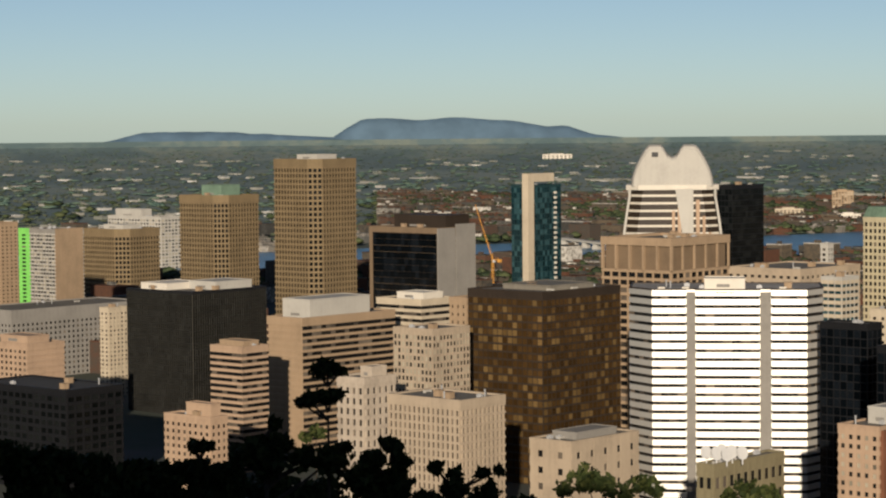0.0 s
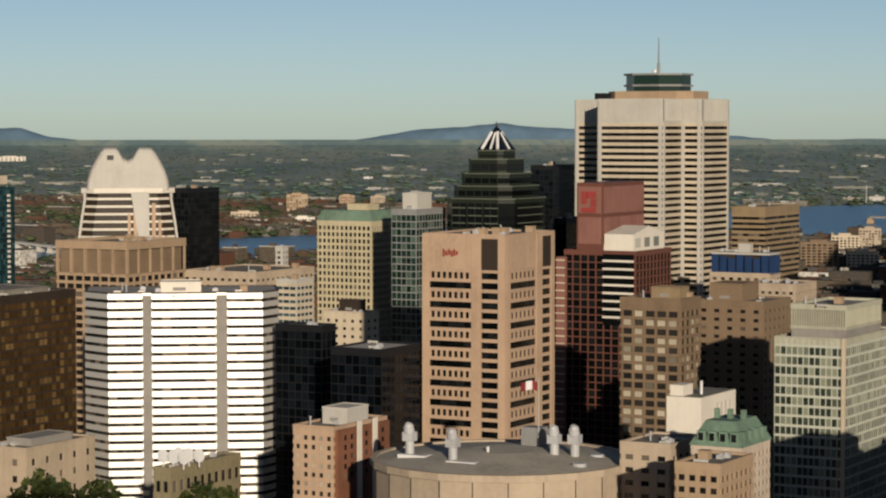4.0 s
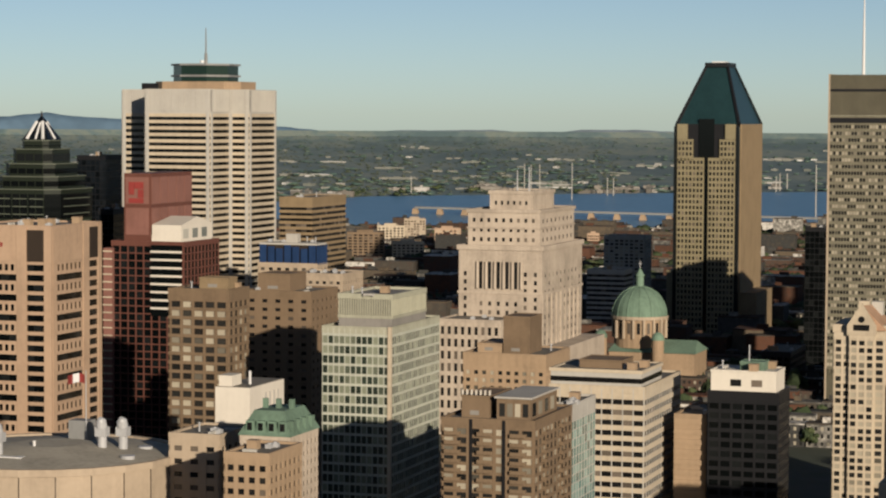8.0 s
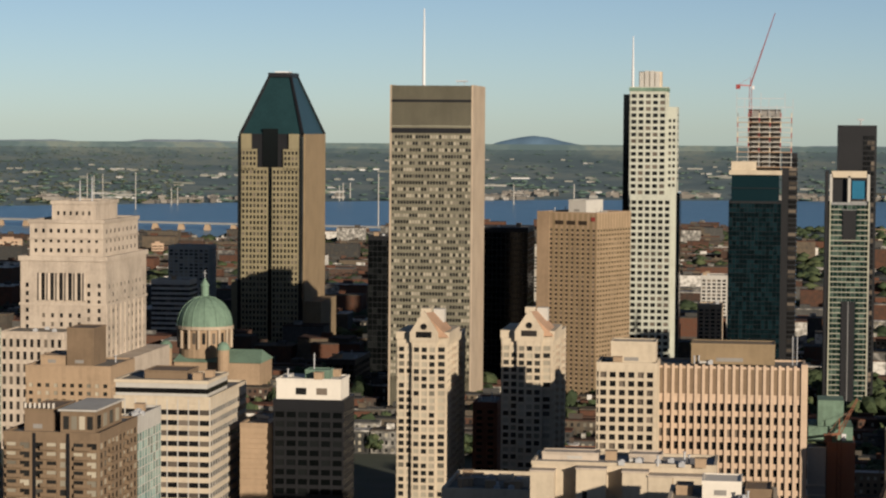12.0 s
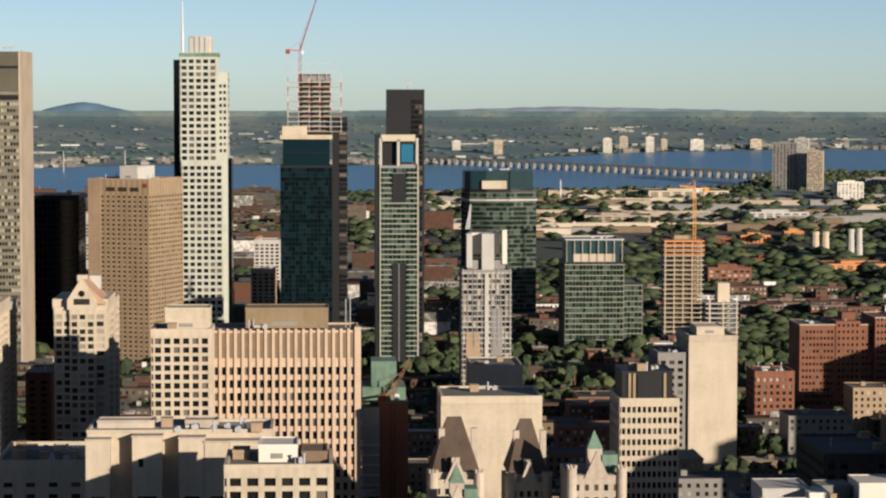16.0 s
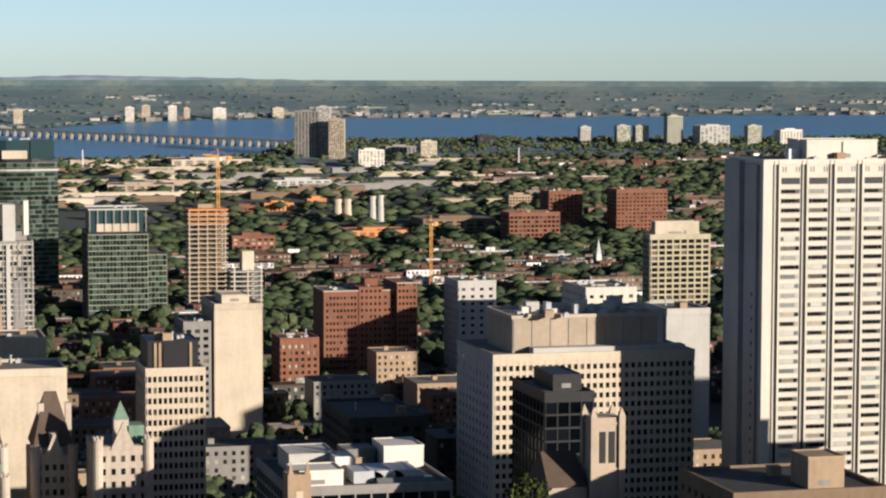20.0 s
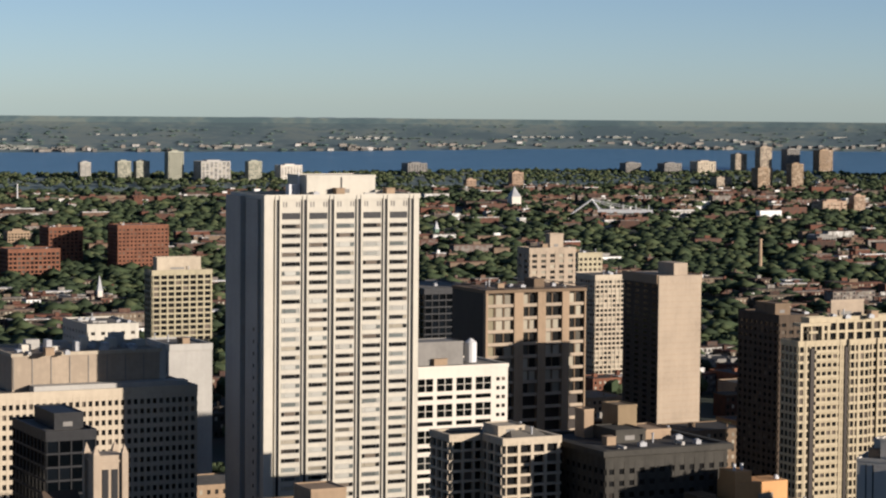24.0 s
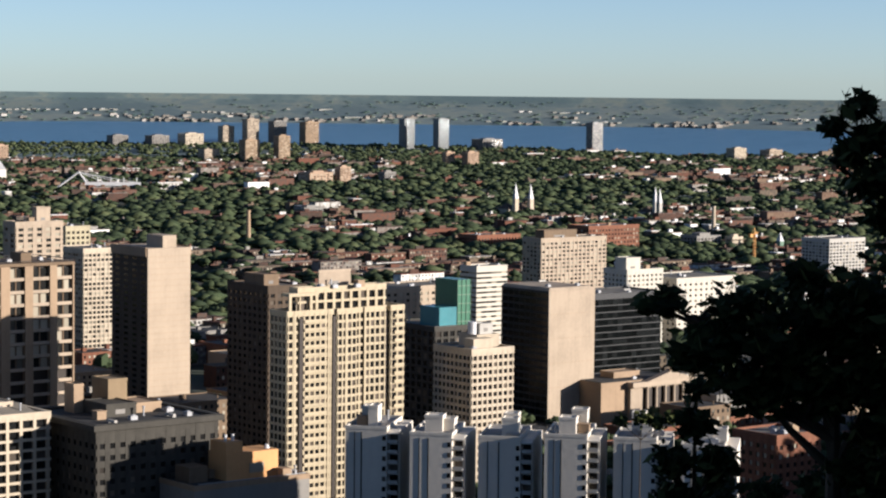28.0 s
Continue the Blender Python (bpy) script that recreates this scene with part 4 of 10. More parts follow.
def arena(x, y, w, d, top):
    g = ground_z(x, y)
    R = w / 2
    root = thing("arena", "round tan concrete hall with a low roof and steel vents", "hall", (x, y, g))
    h = top - g
    n = 24
    pl = [(R * math.cos(2 * math.pi * i / n), R * math.sin(2 * math.pi * i / n)) for i in range(n)]
    part("drum", Build().prism(pl, -20, h), BEIGE, root, "tan panelled concrete drum")
    for i in range(n):
        p = Vector(pl[i])
        t = Vector((-p.y, p.x)).normalized()
        part("panel_joint", Build().slab(p, t, p.normalized(), -0.16, 0.16, -0.3, 0.12, -18, h - 1.7), DKBROWN, root, "dark joint between panels")
    part("rim", Build().ring(pl, -1.0, 0.9, h - 1.6, h + 0.7), BEIGE, root)
    part("roof", Build().loft([(a * 0.985, b * 0.985, h) for a, b in pl], [(a * 0.25, b * 0.25, h + 3.2) for a, b in pl]), wall_mat("tan_felt_roof", (0.33, 0.3, 0.24), vary=0.25, grain=0.5), root, "grey-tan felt roof")
    for fx, fy in ((-0.62, -0.35), (-0.16, -0.5), (0.42, 0.05), (0.56, 0.12)):
        cx, cy = fx * R, fy * R
        b = Build().tube((cx, cy, h), (cx, cy, h + 6.0), 1.5, 1.5, 12).box(cx - 1.9, cx + 1.9, cy - 1.7, cy + 1.7, h + 6.0, h + 9.0)
        b.tube((cx, cy - 0.4, h + 9.0), (cx, cy - 0.9, h + 11.0), 1.9, 1.7, 12).tube((cx, cy - 0.9, h + 11.0), (cx, cy - 1.5, h + 12.0), 1.7, 0.8, 12)
        part("vent_pipe", b, METAL, root, "tall bent galvanised steel vent")
    for fx, fy in ((-0.55, -0.38), (-0.05, -0.52)):
        part("duct_box", Build().box(fx * R - 5, fx * R + 5.5, fy * R - 3.5, fy * R - 1.2, h + 0.3, h + 2.0).box(fx * R + 3.2, fx * R + 5.5, fy * R - 1.2, fy * R + 1.2, h + 0.3, h + 2.0), WMETAL, root, "white duct casing")
    part("lift_house", Build().box(0.08 * R - 3.5, 0.08 * R + 3.5, 0.32 * R, 0.32 * R + 6, h, h + 9), STEEL, root, "grey ribbed lift house")
    part("pipe", Build().tube((-0.02 * R, -0.2 * R, h), (-0.02 * R, -0.2 * R, h + 5), 0.5), WMETAL, root)
    for fx, fy in ((0.75, -0.2), (0.3, -0.3), (0.66, 0.3)):
        part("roof_fan", Build().disc(fx * R, fy * R, 2.4, h + 0.2, h + 1.8, n=14), METAL, root)
    for i in range(3):
        part("door", Build().box(-R * 0.5 + i * R * 0.4, -R * 0.5 + i * R * 0.4 + 3, -R * 0.98, -R * 0.9, h - 14, h - 10), CREAM, root)
    px, py = 0.08 * R + 3.2, 0.32 * R - 0.4
    pole = part("flagpole", Build().tube((px, py, h + 0.5), (px, py, h + 26), 0.22, 0.14, 8), METAL, root)
    for k, m in enumerate((REDM, WMETAL, REDM)):
        fold = [(px - 0.2 - 2.1 * (k + u / 4), py - 0.5 + 0.35 * math.sin(2.2 * (k + u / 4)), h + 23.0 + 0.5 * math.sin(1.5 * (k + u / 4))) for u in range(5)]
        v = [(qx, qy + dy, qz + dz) for qx, qy, qz in fold for dy, dz in ((-0.03, -1.5), (-0.03, 1.5), (0.03, 1.5), (0.03, -1.5))]
        f = [(4 * u + c, 4 * u + (c + 1) % 4, 4 * u + 4 + (c + 1) % 4, 4 * u + 4 + c) for u in range(4) for c in range(4)] + [(3, 2, 1, 0), (16, 17, 18, 19)]
        part("flag_cloth", Build().add(v, f), m, pole, "waving red and white cloth")
    FOOT.append((x - R, x + R, y - R, y + R))


def wrapped_block(x, y, w, d, top):
    root, h = start("building_site_block", "tan block with blue sheeting round its upper storeys", x, y, w, d, top)
    shell(root, rect(w, d), 0, h - 12, BEIGE, G_DARK, round(h / 4), 5, sp=0.5, pw=0.5, head=1)
    k = 7
    for i in range(k):
        part("sheet", Build().box(-w / 2 + i * w / k + 0.6, -w / 2 + (i + 1) * w / k - 0.4, -0.5 + 0.3 * (i % 2), 0.4, h - 12, h - 1 - (i % 3)), BLUEW, root, "blue plastic sheeting")
        part("sheet", Build().box(w / 2, w / 2 + 0.6, i * d / k + 0.5, (i + 1) * d / k - 0.4, h - 12, h - 1 - (i % 2)), BLUEW, root, "blue plastic sheeting")
    part("slab", Build().box(-w / 2, w / 2, 0.6, d, h - 1, h), PALE, root)
    part("core", Build().box(-w * 0.4, w * 0.4, 1.2, d - 1, h - 12, h - 1), DKBROWN, root)
    part("lift_house", Build().box(-w * 0.1, w * 0.1, d * 0.4, d * 0.7, h, h + 5), PALE, root)
    roof_units(root, w, d, h, 6)


def glass_grid_tower(x, y, w, d, top):
    root, h = start("office_tower", "pale grid office tower with green-tinted windows", x, y, w, d, top)
    n = round(h / 3.9)
    shell(root, rect(w, d), 0, h, SAGE, G_OLIVE, n, 2.3, sp=0.26, pw=0.15, deep=0.2, head=2.5, split=True, band=BONE, pier=BONE)
    part("corner_pier", Build().box(w / 2 - 0.6, w / 2 + 0.75, -0.8, 0.8, -3, h + 1), CREAM, root)
    px0, px1, py0, py1 = -w * 0.36, w * 0.44, d * 0.12, d * 0.8
    part("penthouse", Build().box(px0, px1, py0, py1, h, h + 3.5).box(px0 + 0.4, px1 - 0.4, py0 + 0.4, py1 - 0.4, h + 3.5, h + 12), GREY, root)
    r = Build()
    k = 22
    for i in range(k + 1):
        a = px0 + (px1 - px0 - 0.5) * i / k
        r.box(a, a + 0.45, py0 - 0.2, py0 + 0.5, h + 4.6, h + 11)
        c = py0 + (py1 - py0 - 0.5) * i / k
        r.box(px1 - 0.5, px1 + 0.2, c, c + 0.45, h + 4.6, h + 11)
    part("screen_fin", r, SAGE, root, "pale vertical screen fins")["kind"] = "stuff"
    part("screen_rim", Build().ring([(px0, py0), (px1, py0), (px1, py1), (px0, py1)], -0.8, 0.3, h + 11, h + 13), SAGE, root)
    part("screen_rim", Build().ring([(px0, py0), (px1, py0), (px1, py1), (px0, py1)], -0.8, 0.3, h + 3.5, h + 4.6), SAGE, root)
    roof_units(root, w * 0.8, d * 0.6, h + 12, 4)


def punched(root, x0, x1, y, z0, rows, cols, pw, ph, dz, mat=None, side=None):
    """Single windows with sills on a front (or, with side, on the flank at x = side)."""
    k = Build().box(-pw / 2, pw / 2, -0.12, 0.05, 0, ph).mesh("window", mat or G_DARK) if side is None else Build().box(-0.05, 0.12, -pw / 2, pw / 2, 0, ph).mesh("window", mat or G_DARK)
    for r in range(rows):
        for c in range(cols):
            a = x0 + (x1 - x0) * (c + 0.5) / cols
            part("window", k, None, root, loc=(a, y, z0 + r * dz) if side is None else (side, a, z0 + r * dz))


def stepped_stone_tower(x, y, w, d, top):
    root, h = start("stone_tower", "great pale limestone office block rising in stepped tiers", x, y, w, d, top)
    part("wing", Build().box(-w / 2 - 4, w / 2 + 12, 4, d + 8, -4, h - 55), LIME, root)
    part("main_block", Build().box(-w / 2, w / 2, 0, d, -4, h), LIME, root, "plain limestone main block")
    part("cornice", Build().ring(rect(w, d), -1, 1.0, h - 1.5, h + 1.2).ring(rect(w, d), 0, 0.6, h - 26, h - 24.5), LIME, root)
    t1 = rect(w * 0.86, d * 0.86, 0, d * 0.07)
    part("upper_tier", Build().prism(t1, h, h + 20), LIME, root)
    part("cornice", Build().ring(t1, -1, 0.8, h + 19, h + 21).ring(t1, 0, 0.5, h + 10, h + 11), LIME, root)
    t2 = rect(w * 0.52, d * 0.52, 0, d * 0.24)
    part("top_tier", Build().prism(t2, h + 20, h + 30), LIME, root)
    part("cornice", Build().ring(t2, -1, 0.7, h + 29, h + 31), LIME, root)
    punched(root, -w * 0.40, w * 0.40, d * 0.07 - 0.05, h + 3, 3, 9, 1.5, 2.2, 5.4)
    punched(root, d * 0.1, d * 0.9, 0, h + 3, 3, 8, 1.5, 2.2, 5.2, side=w * 0.43 + 0.02)
    punched(root, -w * 0.22, w * 0.22, d * 0.24 - 0.05, h + 23, 1, 6, 1.2, 2.2, 4)
    # colonnade
    for i in range(6):
        part("column", Build().tube((-w * 0.27 + i * w * 0.105, -0.7, h - 23), (-w * 0.27 + i * w * 0.105, -0.7, h - 8), 0.9, 0.8, 10), LIME, root)
    for i in range(5):
        part("bay_window", Build().box(-w * 0.25 + i * w * 0.105, -w * 0.215 + i * w * 0.105, -0.35, 0, h - 23, h - 8), G_DARK, root)
    for cx in (-0.42, 0.30, 0.42):
        punched(root, cx * w - 1.5, cx * w + 1.5, 0, h - 62, 11, 1, 1.6, 2.4, 4.6)
    punched(root, -w * 0.28, w * 0.24, 0, h - 62, 7, 5, 1.6, 2.4, 4.9)
    punched(root, 2, d - 2, 0, h - 58, 10, 10, 1.3, 2.2, 4.6, mat=G_MIX, side=w / 2)
    for i in range(9):
        part("pilaster", Build().box(w / 2, w / 2 + 0.6, i * d / 9 + 0.2, i * d / 9 + 1.4, h - 62, h - 26), LIME, root)
    part("mast", Build().tube((-3, d / 2, h + 30), (-3, d / 2, h + 42), 0.5, 0.3).tube((4, d / 2, h + 30), (4, d / 2, h + 44), 0.5, 0.3), METAL, root)


def balcony_block(x, y, w, d, top):
    root, h = start("apartment_block", "brown brick apartment block with stacked concrete balconies", x, y, w, d, top, "apartment building")
    n = round(h / 3.1)
    fh = (h - 2) / n
    shell(root, rect(w, d), 0, h, BROWN, G_MIX, n, 4.6, single=(0,), sp=0.36, pw=0.26, deep=0.35, head=2, split=True)
    bal = Build().box(-2.6, 2.6, -1.6, 0, 0, 0.25).box(-2.6, 2.6, -1.6, -1.45, 0.25, 1.2)
    bal.box(-2.6, -2.45, -1.45, 0, 0.25, 1.2).box(2.45, 2.6, -1.45, 0, 0.25, 1.2)
    data = bal.mesh("balcony", BROWN)
    for s in range(n):
        for a in (-0.38, -0.02, 0.34):
            part("balcony", data, None, root, loc=(a * w, -0.3, s * fh + 0.3))
        for c in (0.25, 0.7):
            o = part("balcony", data, None, root, loc=(w / 2 + 0.3, c * d, s * fh + 0.3))
            o.rotation_euler = (0, 0, math.pi / 2)
    for a in (-0.2, 0.16):
        part("joint", Build().box(a * w, a * w + 1, -0.6, 0.3, -3, h + 0.5), CHAR, root)
    pent(root, -w * 0.36, -w * 0.05, d * 0.15, d * 0.7, h, h + 7, BROWN)
    part("roof_room", Build().box(w * 0.05, w * 0.42, d * 0.1, d * 0.8, h, h + 7), BROWN, root, "brown rooftop rooms")
    for i in range(4):
        part("window", Build().box(w * (0.08 + i * 0.085), w * (0.14 + i * 0.085), d * 0.1 - 0.1, d * 0.1 + 0.05, h + 1.2, h + 5.4), G_MIX, root)
        part("window", Build().box(w * 0.42 - 0.05, w * 0.42 + 0.1, d * (0.15 + i * 0.16), d * (0.24 + i * 0.16), h + 1.2, h + 5.4), G_MIX, root)
    part("roof", Build().box(w * 0.03, w * 0.44, d * 0.08, d * 0.82, h + 7, h + 7.6), PALE, root)
    rail = Build()
    for i in range(7):
        rail.box(-w * 0.36 + i * w * 0.05, -w * 0.35 + i * w * 0.05, d * 0.15, d * 0.18, h + 7.4, h + 9)
    part("pergola", rail, WHITE, root, "white rooftop pergola")
    roof_units(root, w, d, h, 5)


def banded_office(x, y, w, d, top):
    root, h = start("office_building", "pale concrete office block with dark ribbon windows", x, y, w, d, top)
    n = round(h / 4.0)
    shell(root, rect(w, d), 0, h, CREAM, G_DARK, n, 4.0, sp=0.5, pw=0.1, deep=0.25, head=3, split=True, band=CREAM, pier=PALE)
    pl = rect(w * 0.96, d * 0.55, -w * 0.02, 1.5)
    part("upper_storey", Build().prism(pl, h, h + 6), PALE, root)
    part("window_band", Build().ring(pl, 0, 0.15, h + 1.8, h + 3.6), G_DARK, root)
    part("coping", Build().ring(pl, -0.6, 0.5, h + 5.4, h + 6.6), CREAM, root)
    part("roof", Build().prism(offset(pl, -0.6), h + 6, h + 6.2), ROOFT, root)
    pent(root, -w * 0.25, w * 0.2, d * 0.15, d * 0.45, h + 6, h + 9, BROWN)
    roof_units(root, w, d * 0.5, h + 6.1, 6)


def white_cap_block(x, y, w, d, top):
    root, h = start("office_block", "dark office block with a white rooftop house", x, y, w, d, top)
    # dark walls taken down to black for the shade they lie in
    shell(root, rect(w, d), 0, h, CHAR, G_BLACK, round(h / 3.8), 4, sp=0.4, pw=0.2, deep=0.3, head=3)
    part("white_house", Build().box(-w * 0.48, w * 0.45, d * 0.08, d * 0.9, h, h + 8), WHITE, root, "white rendered rooftop house")
    for a in (-0.2, 0.1):
        part("window", Build().box(w * a, w * a + 4, d * 0.08 - 0.1, d * 0.08 + 0.05, h + 2.5, h + 5), G_DARK, root)
    part("coping", Build().ring(rect(w * 0.93, d * 0.82, -w * 0.015, d * 0.08), -0.4, 0.2, h + 7.5, h + 8.4), WHITE, root)
    pent(root, -w * 0.1, w * 0.25, d * 0.3, d * 0.7, h + 8, h + 11, COPPER)
    roof_units(root, w * 0.9, d, h + 8, 6)
    part("mast", Build().tube((0, d * 0.5, h + 11), (0, d * 0.5, h + 17), 0.25), METAL, root)


def cathedral(x, y, w, d, top):
    root, h = start("cathedral", "stone cathedral with a green copper dome and lantern", x, y, w, d, top, "church")
    cx, cy, R = 0.0, 26.0, w * 0.40
    part("nave", Build().box(-w * 0.35, w * 0.9, 8, 45, -4, h - 8), TAN, root)
    part("nave_roof", Build().add([(-w * 0.37, 7, h - 8), (w * 0.92, 7, h - 8), (w * 0.92, 46, h - 8), (-w * 0.37, 46, h - 8), (-w * 0.3, 26, h - 1), (w * 0.85, 26, h - 1)], [(0, 1, 5, 4), (2, 3, 4, 5), (1, 2, 5), (3, 0, 4), (3, 2, 1, 0)]), COPPER, root, "green copper nave roof")
    part("drum", Build().disc(cx, cy, R * 0.92, h - 6, h + 13, n=28), TAN, root)
    for i in range(16):
        a = 2 * math.pi * i / 16
        p = Vector((math.cos(a), math.sin(a)))
        part("pilaster", Build().tube((cx + p.x * R * 0.97, cy + p.y * R * 0.97, h), (cx + p.x * R * 0.97, cy + p.y * R * 0.97, h + 12), 0.9, 0.9, 6), BEIGE, root)
        q = Vector((math.cos(a + math.pi / 16), math.sin(a + math.pi / 16)))
        part("window", Build().slab(Vector((cx, cy)) + q * R * 0.92, Vector((-q.y, q.x)), q, -1.0, 1.0, -0.05, 0.15, h + 3, h + 10), G_DARK, root)
    part("cornice", Build().disc(cx, cy, R * 1.04, h + 12, h + 14, n=28), BEIGE, root)
    m, n = 9, 28
    ring = [(math.cos(2 * math.pi * i / n), math.sin(2 * math.pi * i / n)) for i in range(n)]
    b = Build().skin([[(cx + R * c * math.cos(j / m * 1.508), cy + R * q * math.cos(j / m * 1.508), h + 14 + R * 1.05 * math.sin(j / m * 1.508)) for c, q in ring] for j in range(m + 1)])
    part("dome", b, COPPER, root, "ribbed green copper dome")
    for i in range(14):
        a = 2 * math.pi * i / 14
        rb2 = Build()
        for j in range(6):
            e0, e1 = j / 6 * 0.9 * math.pi / 2, (j + 1) / 6 * 0.9 * math.pi / 2
            rb2.tube((cx + math.cos(a) * R * 1.01 * math.cos(e0), cy + math.sin(a) * R * 1.01 * math.cos(e0), h + 14 + R * 1.06 * math.sin(e0)),
                     (cx + math.cos(a) * R * 1.01 * math.cos(e1), cy + math.sin(a) * R * 1.01 * math.cos(e1), h + 14 + R * 1.06 * math.sin(e1)), 0.3, 0.3, 4)
        part("rib", rb2, COPPER, root)
    zt = h + 14 + R * 1.02
    part("lantern", Build().disc(cx, cy, R * 0.14, zt - 1, zt + 7, n=10).disc(cx, cy, R * 0.18, zt + 7, zt + 12, 0.2, n=10), COPPER, root)
    part("cross", Build().tube((cx, cy, zt + 12), (cx, cy, zt + 17), 0.25).tube((cx - 1.2, cy, zt + 15), (cx + 1.2, cy, zt + 15), 0.22), METAL, root)
    for k, (ox, oy, r2) in enumerate([(w * 0.42, -2, R * 0.22), (-w * 0.45, 4, R * 0.22)]):
        part("side_drum", Build().disc(ox, oy, r2, h - 14, h + 1, n=14), TAN, root)
        sb = Build()
        for j in range(4):
            f0, f1 = j / 4 * 0.95, (j + 1) / 4 * 0.95
            sb.disc(ox, oy, r2 * 1.1 * math.cos(f0 * math.pi / 2), h + 1 + r2 * 1.3 * math.sin(f0 * math.pi / 2), h + 1 + r2 * 1.3 * math.sin(f1 * math.pi / 2), r2 * 1.1 * math.cos(f1 * math.pi / 2), n=14)
        part("side_dome", sb, COPPER, root)


def trapezoid_tower(x, y, w, d, top):
    """Square tower under a tall sloping copper roof; the front is split by a dark glass strip."""
    root, h = start("office_tower", "olive granite skyscraper under a tall sloping dark copper roof", x, y, w, d, top)
    n = round((h - 8) / 4.1)
    part("core", Build().box(-w / 2 + 1, w / 2 - 1, 1, d - 1, -4, h), CHAR, root)
    part("glass_strip", Build().box(-w * 0.12, w * 0.12, 0.2, 1.2, -3, h + 4), G_BLACK, root, "dark central glass strip")
    for sx in (-1, 1):
        lo, hi = (-w * 0.5, -w * 0.04) if sx < 0 else (w * 0.04, w * 0.5)
        wd = hi - lo
        pl = [(lo + wd * 0.12 * (sx < 0), -0.6), (hi - wd * 0.12 * (sx > 0), -0.6), (hi - wd * 0.12 * (sx > 0), 3), (lo + wd * 0.12 * (sx < 0), 3)]
        shell(root, pl, 0, h - 26, OLIVE, G_DARK, n - 6, 2.9, sp=0.42, pw=0.4, deep=0.4, head=1, skip=(2,), parapet=0.4)
        a0, a1 = (lo + wd * 0.12, lo + wd * 0.62) if sx < 0 else (lo + wd * 0.38, hi - wd * 0.12)
        pl = [(a0, -0.6), (a1, -0.6), (a1, 3), (a0, 3)]
        shell(root, pl, h - 25, h - 12, OLIVE, G_DARK, 3, 2.9, sp=0.42, pw=0.4, deep=0.4, head=0.5, skip=(2,), parapet=0.3)
        a0, a1 = (a0, a0 + wd * 0.3) if sx < 0 else (a1 - wd * 0.3, a1)
        part("turret", Build().ring([(a0, -0.6), (a1, -0.6), (a1, 3), (a0, 3)], -1.2, 0.5, h - 11.5, h), OLIVE, root)
        # corner strips
        c0 = -w / 2 - 0.5 if sx < 0 else w / 2 - w * 0.05
        part("corner_strip", Build().box(c0, c0 + w * 0.05 + 0.5, -0.3, 4, -3, h - 2), G_BLACK, root)
    part("flank", Build().box(w / 2, w / 2 + 1.2, 6, d, -3, h), OCHRE, root, "plain ochre granite flank")
    part("flank", Build().box(-w / 2 - 1.2, -w / 2, 6, d, -3, h), OCHRE, root, "plain ochre granite flank")
    r0, r1 = -w * 0.53, w * 0.56
    t0, t1, zt = -w * 0.15, w * 0.18, h + 45
    part("roof", Build().loft([(r0 + 3, 1, h), (r1 - 3, 1, h), (r1 - 3, d, h), (r0 + 3, d, h)], [(t0, d * 0.36, zt), (t1, d * 0.36, zt), (t1, d * 0.66, zt), (t0, d * 0.66, zt)]), TEAL, root, "tall sloping dark teal copper roof")
    for a, b in (((r0 + 3, 1), (t0, d * 0.36)), ((r1 - 3, 1), (t1, d * 0.36)), ((r1 - 3, d), (t1, d * 0.66))):
        part("hip", Build().tube((*a, h), (*b, zt), 1.5, 1.2, 6), CHAR, root, "dark roof hip")
    part("crown", Build().box(t0 - 0.8, t1 + 0.8, d * 0.33, d * 0.69, zt - 1, zt + 2.4), CHAR, root)
    part("crown_unit", Build().box(t0 + 3, t1 - 3, d * 0.42, d * 0.6, zt + 2.4, zt + 3.6), WMETAL, root)
    lowz = h * 0.30
    part("podium", Build().box(-w * 0.62, -w * 0.5 - 1.3, 3, d, -4, lowz + 6), OLIVE, root)
    part("podium", Build().box(w * 0.5 + 1.3, w * 0.78, 8, d * 0.8, -4, lowz - 10), OCHRE, root)


